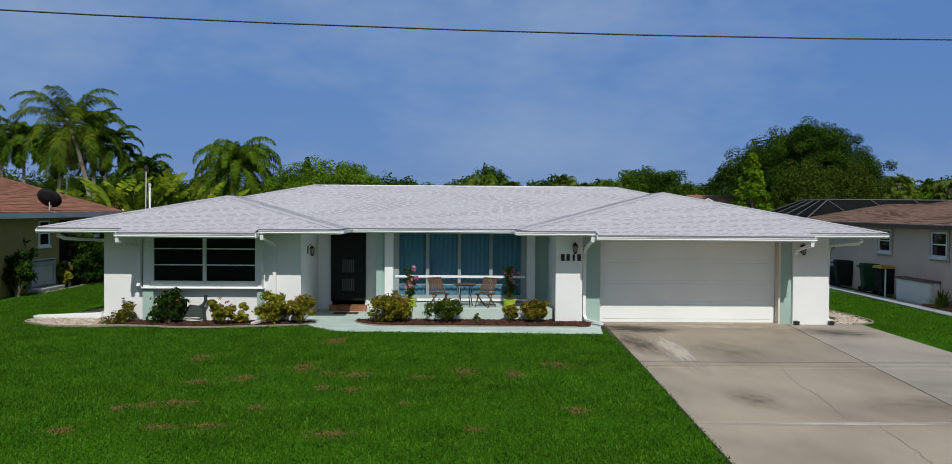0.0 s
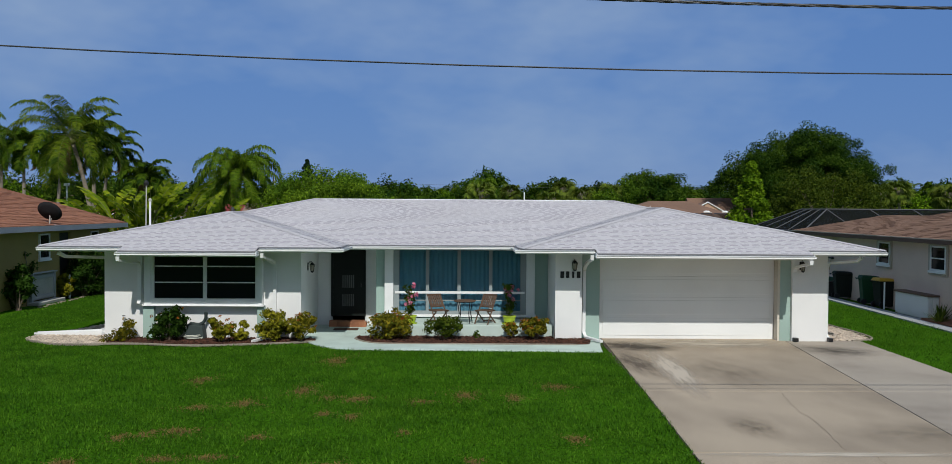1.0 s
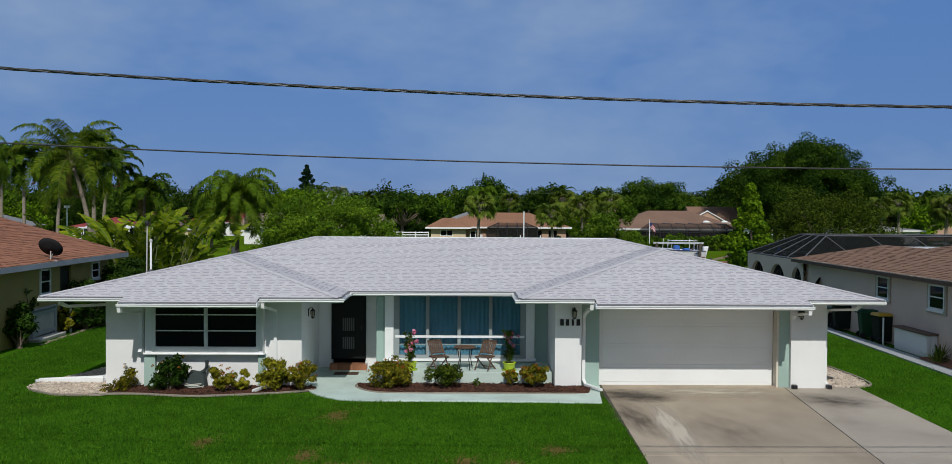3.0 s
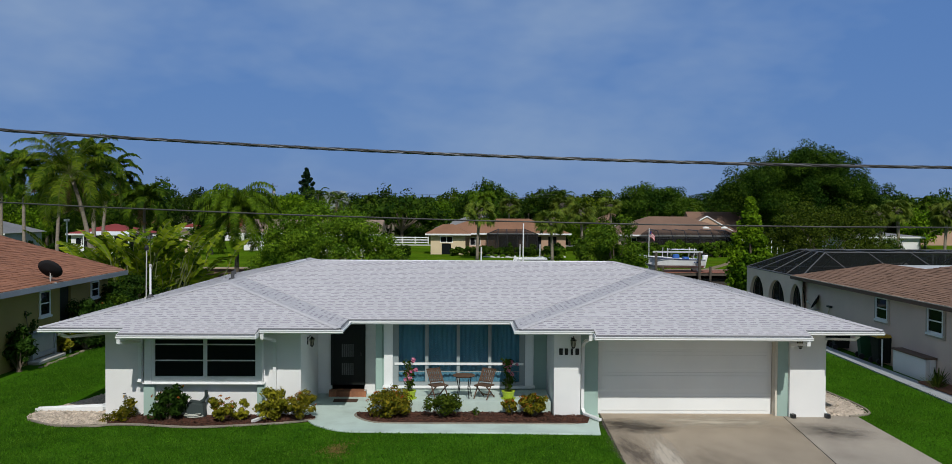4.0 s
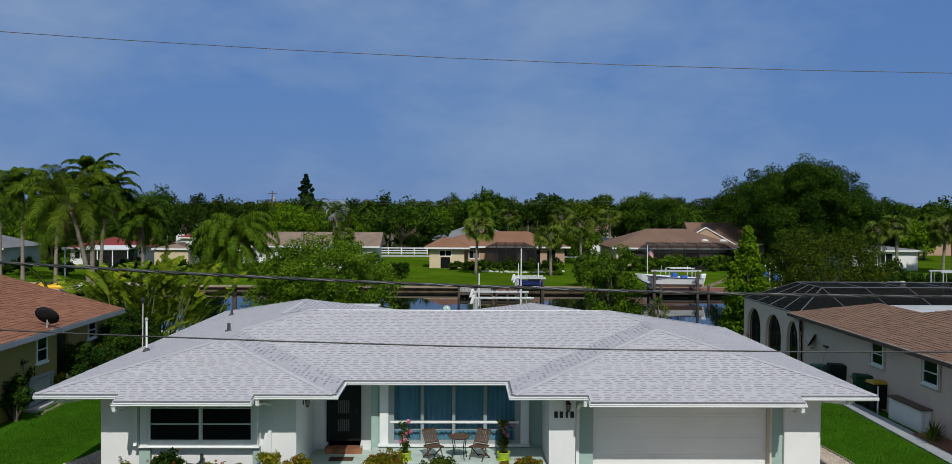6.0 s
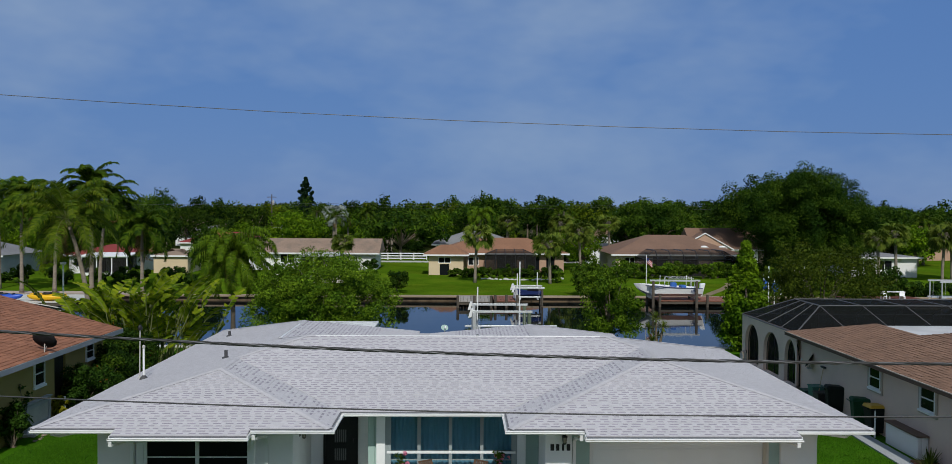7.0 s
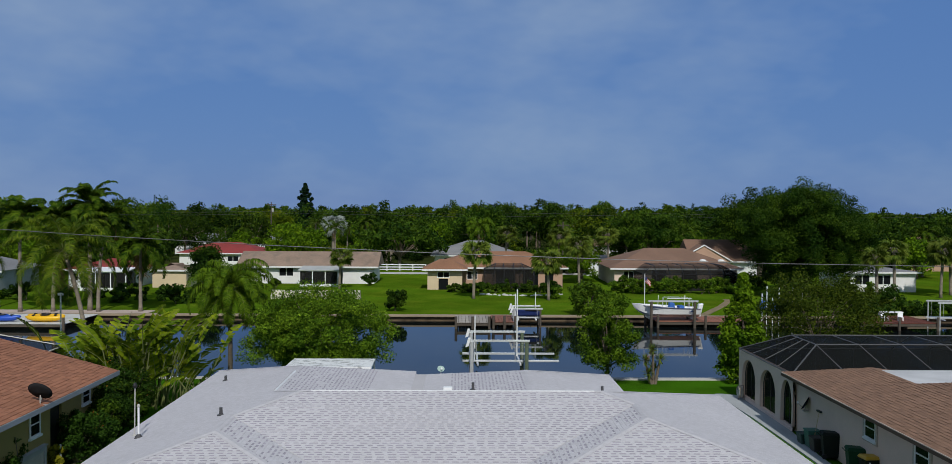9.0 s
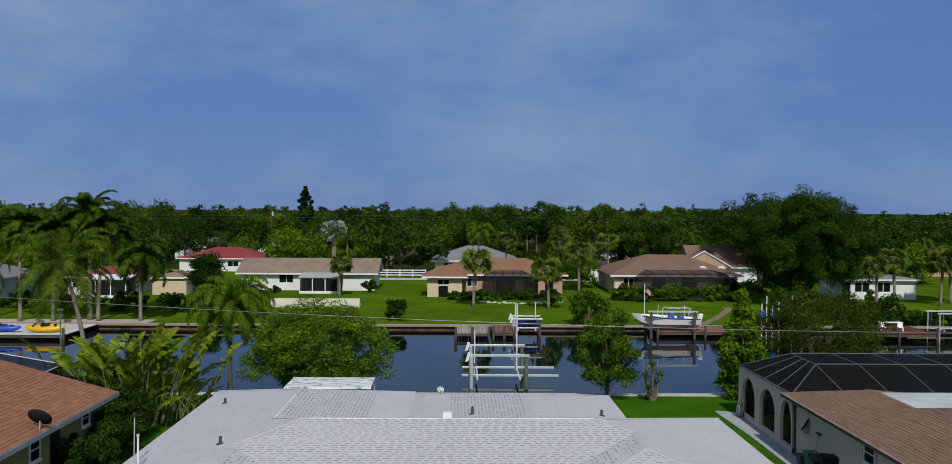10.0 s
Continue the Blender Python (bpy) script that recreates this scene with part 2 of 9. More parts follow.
def leaf_material(name, base, light, vary=0.35, through=0.2, patch=0.0, depth=0.45, dim=0.87):
    """Foliage: each leaf between two colours, some light passing through."""
    m = bpy.data.materials.new(name)
    m.use_nodes = True
    n, l = m.node_tree.nodes, m.node_tree.links
    shade = n["Principled BSDF"]
    shade.inputs["Roughness"].default_value = 0.6
    shade.inputs["Specular IOR Level"].default_value = 0.05
    mix = n.new("ShaderNodeMix")
    mix.data_type = "RGBA"
    mix.inputs["A"].default_value, mix.inputs["B"].default_value = (*base, 1), (*light, 1)
    l.new(n.new("ShaderNodeNewGeometry").outputs["Random Per Island"], mix.inputs["Factor"])
    tint = n.new("ShaderNodeMapRange")
    tint.inputs["To Min"].default_value, tint.inputs["To Max"].default_value = dim * (1 - vary), dim * (1 + vary)
    l.new(n.new("ShaderNodeObjectInfo").outputs["Random"], tint.inputs["Value"])
    scaled = n.new("ShaderNodeVectorMath")
    scaled.operation = "SCALE"
    l.new(mix.outputs["Result"], scaled.inputs[0])
    l.new(tint.outputs["Result"], scaled.inputs["Scale"])
    if patch:
        # older and younger growth: boughs or whole trees of one kind differ
        where = n.new("ShaderNodeTexCoord")
        blotch = n.new("ShaderNodeTexNoise")
        blotch.inputs["Scale"].default_value, blotch.inputs["Detail"].default_value = patch, 1.5
        l.new(where.outputs["Object"], blotch.inputs["Vector"])
        young = n.new("ShaderNodeMapRange")
        young.inputs["From Min"].default_value, young.inputs["From Max"].default_value = 0.35, 0.65
        l.new(blotch.outputs["Fac"], young.inputs["Value"])
        old_new = n.new("ShaderNodeMix")
        old_new.data_type = "RGBA"
        old_new.inputs["A"].default_value = (1 - depth, 1 - depth * .75, 1 - depth * .6, 1)
        old_new.inputs["B"].default_value = (1 + depth * 1.7, 1 + depth * 1.1, 1 + depth * .6, 1)
        l.new(young.outputs["Result"], old_new.inputs["Factor"])
        grown = n.new("ShaderNodeVectorMath")
        grown.operation = "MULTIPLY"
        l.new(scaled.outputs[0], grown.inputs[0])
        l.new(old_new.outputs["Result"], grown.inputs[1])
        scaled = grown
    l.new(scaled.outputs[0], shade.inputs["Base Color"])
    glow = n.new("ShaderNodeBsdfTranslucent")
    l.new(scaled.outputs[0], glow.inputs["Color"])
    both = n.new("ShaderNodeMixShader")
    both.inputs["Fac"].default_value = through
    l.new(shade.outputs[0], both.inputs[1])
    l.new(glow.outputs[0], both.inputs[2])
    l.new(both.outputs[0], n["Material Output"].inputs["Surface"])
    return m


def glass_material(name, tint, rough=0.03, clear=0.0):
    """Window glass: a dark pane with a clean reflection; clear lets part of the light straight through."""
    m = bpy.data.materials.new(name)
    m.use_nodes = True
    n, l = m.node_tree.nodes, m.node_tree.links
    shade = n["Principled BSDF"]
    shade.inputs["Base Color"].default_value = (*tint, 1)
    shade.inputs["Roughness"].default_value = rough
    shade.inputs["Specular IOR Level"].default_value = 0.08
    if clear:
        see = n.new("ShaderNodeBsdfTransparent")
        both = n.new("ShaderNodeMixShader")
        both.inputs["Fac"].default_value = clear
        l.new(shade.outputs[0], both.inputs[1])
        l.new(see.outputs[0], both.inputs[2])
        l.new(both.outputs[0], n["Material Output"].inputs["Surface"])
    return m


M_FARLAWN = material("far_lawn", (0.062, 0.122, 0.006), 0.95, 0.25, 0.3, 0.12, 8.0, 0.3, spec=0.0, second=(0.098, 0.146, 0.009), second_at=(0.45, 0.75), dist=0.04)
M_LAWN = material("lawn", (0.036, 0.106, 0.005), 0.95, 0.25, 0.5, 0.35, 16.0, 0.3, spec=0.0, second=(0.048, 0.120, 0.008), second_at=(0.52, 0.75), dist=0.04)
M_BLADE = leaf_material("grass_blade", (0.026, 0.086, 0.006), (0.074, 0.19, 0.012), 0.0, 0.25, patch=1.6, depth=.22, dim=1.0)
M_STUCCO = material("white_stucco", (0.765, 0.765, 0.77), 0.85, 0.05, 0.05, 0.7, 60.0, 0.35, second=(0.68, 0.70, 0.72), second_at=(0.55, 0.9))
M_TRIM = material("white_trim_paint", (0.78, 0.79, 0.80), 0.45, 0.05, 0.03, 1.5, 40.0, 0.05)
M_GREEN = material("sage_paint", (0.33, 0.45, 0.41), 0.7, 0.06, 0.05, 1.0, 50.0, 0.15)
M_PORCH = material("painted_porch_concrete", (0.50, 0.60, 0.56), 0.7, 0.12, 0.06, 0.9, 40.0, 0.15, second=(0.40, 0.48, 0.45), second_at=(0.5, 0.85))
M_CONC = material("driveway_concrete", (0.385, 0.315, 0.24), 0.9, 0.16, 0.2, 0.3, 60.0, 0.25, second=(0.265, 0.215, 0.165), second_at=(0.44, 0.78), random=0.05, stretch=(1, .6, 1))
M_CONC2 = material("pale_concrete", (0.45, 0.44, 0.42), 0.9, 0.12, 0.1, 0.8, 80.0, 0.25)
M_SHINGLE = material("grey_shingle", (0.492, 0.478, 0.508), 0.9, 0.03, 0.12, 0.35, 120.0, 0.4, island=0.05, random=0.04)
# darker copy of the shingle grey: shade line painted below each lapping course
M_SHADOWLINE = material("shingle_shade_band", (0.325, 0.303, 0.350), 0.92, 0.05, 0.12, 0.8, 120.0, 0.4, island=0.12)
M_DECK = material("roof_deck", (0.45, 0.435, 0.455), 0.9, 0.06, 0.1, 0.5, 60.0, 0.3)
M_METAL = material("white_gutter_metal", (0.78, 0.79, 0.80), 0.35, 0.05, 0.03, 1.2, 30.0, 0.04)
M_DARK = material("dark_interior", (0.012, 0.012, 0.014), 0.9, 0.2, 0.1)
M_DOORDARK = material("dark_green_black_paint", (0.008, 0.011, 0.010), 0.6, 0.15, 0.1, spec=.2)
M_BLACK = material("black_metal", (0.02, 0.02, 0.022), 0.45, 0.15, 0.1, metal=0.3)
M_GLASS = glass_material("window_glass", (0.01, 0.012, 0.014))
M_CLEAR = glass_material("clear_glass", (0.02, 0.025, 0.03), clear=0.88)
M_DOOR = material("garage_door_paint", (0.81, 0.825, 0.83), 0.5, 0.04, 0.03, 0.8, 50.0, 0.06)
# ---- ground, canal ----
NEAR_WALL, FAR_WALL, WATER = 54.0, 86.2, -0.45


def ground():
    g = Geo()
    xs = [-1500, -300, -100, -40, -15, 0, 15, 40, 100, 300, 1500]
    prof = [(-300, 0), (-60, 0), (0, 0), (20, 0), (40, 0), (NEAR_WALL, 0), (NEAR_WALL + 0.02, -2.2), (FAR_WALL - 0.02, -2.2), (FAR_WALL, 0), (110, 0.1), (160, 0.2), (300, 0.2), (900, 0.2), (3000, 0.2)]
    pts = [(x, y, z) for y, z in prof for x in xs]
    n = len(xs)
    g.add(pts, [(j * n + i, j * n + i + 1, (j + 1) * n + i + 1, (j + 1) * n + i) for j in range(len(prof) - 1) for i in range(n - 1)])
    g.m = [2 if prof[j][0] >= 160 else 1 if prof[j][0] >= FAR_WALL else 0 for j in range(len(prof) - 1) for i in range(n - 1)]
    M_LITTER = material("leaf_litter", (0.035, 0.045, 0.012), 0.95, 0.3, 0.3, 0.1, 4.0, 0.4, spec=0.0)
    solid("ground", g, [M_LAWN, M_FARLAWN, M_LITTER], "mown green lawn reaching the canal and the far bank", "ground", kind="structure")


def water():
    m = bpy.data.materials.new("canal_water")
    m.use_nodes = True
    n, l = m.node_tree.nodes, m.node_tree.links
    s = n["Principled BSDF"]
    s.inputs["Base Color"].default_value = (0.003, 0.006, 0.007, 1)
    s.inputs["Roughness"].default_value = 0.03
    s.inputs["IOR"].default_value = 1.33
    s.inputs["Specular IOR Level"].default_value = 0.4
    tex, mp, no, b = (n.new("ShaderNode" + k) for k in ("TexCoord", "Mapping", "TexNoise", "Bump"))
    mp.inputs["Scale"].default_value = (0.35, 1.2, 1)
    no.inputs["Scale"].default_value, no.inputs["Detail"].default_value = 0.9, 3.0
    b.inputs["Strength"].default_value, b.inputs["Distance"].default_value = 0.02, 0.1
    l.new(tex.outputs["Object"], mp.inputs["Vector"])
    l.new(mp.outputs["Vector"], no.inputs["Vector"])
    l.new(no.outputs["Fac"], b.inputs["Height"])
    l.new(b.outputs["Normal"], s.inputs["Normal"])
    g = Geo().sheet([(-800, NEAR_WALL, WATER), (800, NEAR_WALL, WATER), (800, FAR_WALL, WATER), (-800, FAR_WALL, WATER)])
    solid("water", g, m, "dark still canal water mirroring sky and trees", "water", kind="structure")


ground()
water()

# ---- driveway, walk, beds ----
DRIVE_L = [(3.95, 24.7), (3.84, 23.4), (3.67, 17.37), (3.47, 12.84), (3.27, 8.3), (3.05, 2.0), (2.9, -6.0)]
DRIVE_M = [(9.08, 24.7), (9.0, 23.4), (8.33, 17.37), (7.84, 12.84), (7.34, 8.3), (6.7, 2.0), (6.0, -6.0)]
DRIVE_R = [(11.15, 24.3), (11.1, 23.4), (10.95, 17.37), (10.8, 12.84), (10.7, 8.3), (10.5, 2.0), (10.3, -6.0)]


M_CONCGREY = material("grey_drive_concrete", (0.345, 0.30, 0.252), 0.9, 0.14, 0.2, 0.35, 60.0, 0.25, second=(0.26, 0.22, 0.185), second_at=(0.5, 0.8), random=0.04)


def driveway():
    base = Geo().prism([*DRIVE_R[:0:-1], DRIVE_R[0], DRIVE_M[0], *DRIVE_L][::-1], 0.002, 0.008)
    top = solid("driveway", base, material("joint_dirt", (0.09, 0.075, 0.06), 0.95, 0.2, 0.2), "pale stained concrete driveway with joints and cracks", "driveway", kind="structure")
    gap = 0.012
    for near, far in ((DRIVE_L, DRIVE_M), (DRIVE_M, DRIVE_R)):
        for i in range(len(near) - 1):
            if i == 0:
                continue
            (ax, ay), (bx, by), (cx, cy), (dx, dy) = near[i], far[i], far[i + 1], near[i + 1]
            if i == 1:
                ay, by = near[0][1], far[0][1]
                ax, bx = near[0][0], far[0][0]
            g = Geo().prism([(dx + gap, dy + gap), (cx - gap, cy + gap), (bx - gap, by - gap), (ax + gap, ay - gap)], 0.004, 0.032)
            part("slab", g, M_CONC if near is DRIVE_L else M_CONCGREY, top, bevel=0.006)
    crack = material("crack", (0.20, 0.16, 0.12), 0.95, 0.2, 0.2)
    rnd = random.Random(4)
    for a, b in (((6.38, 17.2), (6.13, 15.74)), ((6.13, 15.74), (6.04, 14.45)), ((6.04, 14.45), (5.83, 12.95)), ((6.12, 12.7), (6.06, 11.88)), ((6.06, 11.88), (5.85, 10.3)), ((9.2, 14.6), (10.7, 16.2))):
        g, n = Geo(), 7
        pts = [(a[0] + (b[0] - a[0]) * i / n + (rnd.uniform(-.035, .035) if 0 < i < n else 0), a[1] + (b[1] - a[1]) * i / n) for i in range(n + 1)]
        for (x0, y0), (x1, y1) in zip(pts, pts[1:]):
            w = rnd.uniform(.002, .006)
            way = Vector((x1 - x0, y1 - y0)).normalized() * w
            g.add([(x0 - way.y, y0 + way.x, .036), (x0 + way.y, y0 - way.x, .036), (x1 + way.y, y1 - way.x, .036), (x1 - way.y, y1 + way.x, .036)], [(0, 1, 2, 3)])
        part("crack", g.weld(), crack, top)


def curve(points, n=6):
    """A smooth closed or open line through plan points."""
    out = []
    for i in range(len(points) - 1):
        p0, p1, p2, p3 = (Vector(points[max(0, min(len(points) - 1, k))]) for k in (i - 1, i, i + 1, i + 2))
        for k in range(n):
            t = k / n
            out.append(tuple(0.5 * (2 * p1 + (p2 - p0) * t + (2 * p0 - 5 * p1 + 4 * p2 - p3) * t * t + (3 * p1 - p0 - 3 * p2 + p3) * t ** 3)))
    return out + [tuple(points[-1])]


def scatter(poly, n, seed):
    """Plan points inside a polygon."""
    rnd, out = random.Random(seed), []
    xs, ys = [p[0] for p in poly], [p[1] for p in poly]
    while len(out) < n:
        x, y = rnd.uniform(min(xs), max(xs)), rnd.uniform(min(ys), max(ys))
        inside = False
        for (x0, y0), (x1, y1) in zip(poly, poly[1:] + poly[:1]):
            if (y0 > y) != (y1 > y) and x < (x1 - x0) * (y - y0) / (y1 - y0) + x0:
                inside = not inside
        if inside:
            out.append((x, y))
    return out


def chips(name, poly, n, size, z, mat, label, category, seed, flat=0.4):
    """Loose bits over a bed as one mesh: little tilted wedges."""
    rnd, g = random.Random(seed), Geo()
    for x, y in scatter(poly, n, seed):
        s, a = size * rnd.uniform(0.5, 1.4), rnd.uniform(0, 6.28)
        m = Matrix.Translation((x, y, z + rnd.uniform(0, size * .5))) @ Euler((rnd.uniform(-.5, .5), rnd.uniform(-.5, .5), a)).to_matrix().to_4x4()
        pts = [m @ Vector(p) for p in ((-s, -s * flat, 0), (s, -s * flat * .7, 0), (s * .8, s * flat, 0), (-s * .9, s * flat * .8, 0), (0, 0, s * .5))]
        g.add(pts, [(0, 1, 4), (1, 2, 4), (2, 3, 4), (3, 0, 4)])
    return solid(name, g, mat, label, category, kind="stuff")


M_MULCH = material("red_mulch", (0.068, 0.027, 0.016), 0.95, 0.3, 0.3, 3.0, 60.0, 0.8, island=0.5)
M_GRAVEL = material("pale_gravel", (0.55, 0.46, 0.38), 0.9, 0.15, 0.2, 2.0, 70.0, 0.6, island=0.3)
BED_L = curve([(-9.2, 24.3), (-9.35, 23.35), (-8.44, 23.25), (-7.5, 23.05), (-6.76, 22.97), (-5.59, 23.2), (-4.54, 23.5), (-3.95, 23.85), (-4.1, 24.3)], 4)
GRAVEL_L = curve([(-9.3, 23.4), (-10.0, 23.1), (-10.7, 23.2), (-11.6, 23.8), (-11.85, 24.6), (-11.2, 26.2), (-10.6, 28.2), (-9.9, 28.2)], 4) + [(-9.9, 24.28), (-9.25, 24.28)]
BED_R = curve([(-2.86, 24.58), (-2.8, 24.2), (-2.43, 23.66), (-1.8, 23.45), (0.5, 23.42), (3.1, 23.4), (3.5, 23.7), (3.52, 24.2)], 4) + [(2.6, 24.2), (2.55, 24.58)]
GRAVEL_R = [(10.19, 24.32)] + curve([(11.05, 24.36), (11.6, 24.75), (11.75, 26.0), (11.6, 28.0), (11.5, 31.0), (11.45, 36.0)], 4) + [(10.19, 36.0)]


def yard():
    # walk and entry, one painted slab; the porch platform stands on it
    outline = curve([(-4.36, 24.3), (-4.15, 23.85), (-3.8, 23.2), (-3.1, 22.62), (-2.2, 22.5), (0.5, 22.45), (3.62, 22.3)], 5) + [(3.72, 23.3), (3.9, 24.4), (3.9, 24.45), (3.34, 24.45), (3.34, 24.2), (2.6, 24.2), (2.6, 27.28), (-4.38, 27.28)]
    solid("walkway", Geo().prism(outline, 0.0, 0.04), M_PORCH, "pale sage painted concrete walk to the front door", "walkway", kind="structure", bevel=0.008)
    solid("porch", Geo().prism([(-2.48, 24.6), (2.58, 24.6), (2.58, 26.28), (-2.48, 26.28)], 0.04, 0.39), M_PORCH, "raised pale sage painted porch platform", "porch", kind="structure", bevel=0.012)
    for name, poly, mat, label, z in (("mulch_bed", BED_L, M_MULCH, "red-brown bark mulch bed under the window", 0.05), ("mulch_bed", BED_R, M_MULCH, "red-brown bark mulch bed before the porch", 0.075),
                                      ("gravel_bed", GRAVEL_L, M_GRAVEL, "pale pebble bed at the house corner", 0.03), ("gravel_bed", GRAVEL_R, M_GRAVEL, "pale pebble strip beside the garage wall", 0.03)):
        area = sum(x0 * y1 - x1 * y0 for (x0, y0), (x1, y1) in zip(poly, poly[1:] + poly[:1]))
        poly = poly if area > 0 else poly[::-1]
        solid(name, Geo().prism(poly, 0.0, z), mat, label, "garden bed", kind="structure")
    chips("bark_chips", BED_L, 2200, 0.04, 0.05, M_MULCH, "loose red-brown bark chips", "mulch", 1)
    chips("bark_chips", BED_R, 2600, 0.04, 0.075, M_MULCH, "loose red-brown bark chips", "mulch", 2)
    chips("pebbles", GRAVEL_L, 3200, 0.03, 0.03, M_GRAVEL, "loose pale pebbles", "gravel", 3, 0.8)
    chips("pebbles", GRAVEL_R, 3000, 0.03, 0.03, M_GRAVEL, "loose pale pebbles", "gravel", 5, 0.8)
    edge = [(-0.03, 0), (0.03, 0), (0.03, 0.035), (0.015, 0.05), (-0.02, 0.048), (-0.03, 0.035)]
    M_EDGE = material("weathered_edging", (0.24, 0.21, 0.17), 0.95, 0.2, 0.2, 1.5, 30.0, 0.4)
    for line in (curve([(-3.95, 23.85), (-4.54, 23.48), (-5.59, 23.18), (-6.76, 22.95), (-7.5, 23.0), (-8.44, 23.2), (-9.2, 23.2), (-9.47, 23.05), (-10.0, 23.02), (-10.7, 23.12), (-11.6, 23.75)], 5),
                 curve([(-2.88, 24.55), (-2.86, 24.2), (-2.46, 23.62), (-1.8, 23.4), (0.5, 23.37), (3.1, 23.35)], 5),
                 curve([(10.9, 24.3), (11.65, 24.72), (11.8, 26.0), (11.65, 28.0), (11.55, 31.0), (11.5, 36.0)], 5)):
        solid("bed_edging", Geo().extrude(edge, [(x, y, 0.02) for x, y in line]), M_EDGE, "low weathered concrete edging along a bed", "edging", kind="structure")


driveway()
yard()

# ---- the white house ----
P, EAVE = 0.23, 2.6
LX, RX, AX, BX = -11.05, 11.28, -3.2, 1.55
YW, YC, YR, YB = 23.2, 25.2, 31.1, 37.0
XB, XC, XD, XE = (LX + AX) / 2, (BX + RX) / 2, -6.375, 3.1
YD, YE = 42.3, 41.5
STEPS = ((-8.84, -5.30), (3.54, 9.19))
HB, HC = XB - LX, XC - BX
# name, plan polygon, eave point, eave direction, up-slope direction
PLANES = [
    ("front_left", [(LX, YW), (AX, YW), (XB, YW + HB)], (LX, YW), (1, 0), (0, 1)),
    ("front_right", [(BX, YW), (RX, YW), (XC, YW + HC)], (BX, YW), (1, 0), (0, 1)),
    ("front_mid", [(AX, YC), (BX, YC), (XC, YC + HC), (RX - YR + YC, YR), (LX + YR - YC, YR), (XB, YC + HB)], (AX, YC), (1, 0), (0, 1)),
    ("left_inner", [(AX, YW), (AX, YC), (XB, YC + HB), (XB, YW + HB)], (AX, YW), (0, 1), (-1, 0)),
    ("right_inner", [(BX, YC), (BX, YW), (XC, YW + HC), (XC, YC + HC)], (BX, YC), (0, -1), (1, 0)),
    ("left", [(LX, YD), (LX, YW), (XB, YW + HB), (XB, YC + HB), (LX + YR - YC, YR), (XD, YB - 4.675), (XD, YD - 4.675)], (LX, YD), (0, -1), (1, 0)),
    ("right", [(RX, YW), (RX, YB), (RX - YR + YC, YR), (XC, YC + HC), (XC, YW + HC)], (RX, YW), (0, 1), (-1, 0)),
    ("rear_left_inner", [(-1.7, YB), (-1.7, YD), (XD, YD - 4.675), (XD, YB - 4.675)], (-1.7, YB), (0, 1), (-1, 0)),
    ("rear_left", [(-1.7, YD), (LX, YD), (XD, YD - 4.675)], (-1.7, YD), (-1, 0), (0, -1)),
    ("rear_right_inner", [(-1.2, YE), (-1.2, YB), (XE, YB - 4.3), (XE, YE - 4.3)], (-1.2, YE), (0, -1), (1, 0)),
    ("rear_right_outer", [(7.4, YB), (7.4, YE), (XE, YE - 4.3), (XE, YB - 4.3)], (7.4, YB), (0, 1), (-1, 0)),
    ("rear_right", [(7.4, YE), (-1.2, YE), (XE, YE - 4.3)], (7.4, YE), (-1, 0), (0, -1)),
    ("back_a", [(XD, YB - 4.675), (LX + YR - YC, YR), (RX - YR + YC, YR), (XE, YB - 4.3)], (RX, YB), (-1, 0), (0, -1)),
    ("back_b", [(XD, YB - 4.675), (XE, YB - 4.3), (-1.2, YB), (-1.7, YB)], (RX, YB), (-1, 0), (0, -1)),
    ("back_c", [(RX, YB), (7.4, YB), (XE, YB - 4.3), (RX - YR + YC, YR)], (RX, YB), (-1, 0), (0, -1)),
]
ORG = (0.0, 30.0, 0.0)
house = thing("house", ORG, "single-storey white stucco house with a pale grey shingle hip roof", "house")


def on_plane(x, y, eave, up, lift=0.0):
    return (x, y, EAVE + P * ((x - eave[0]) * up[0] + (y - eave[1]) * up[1]) + lift)


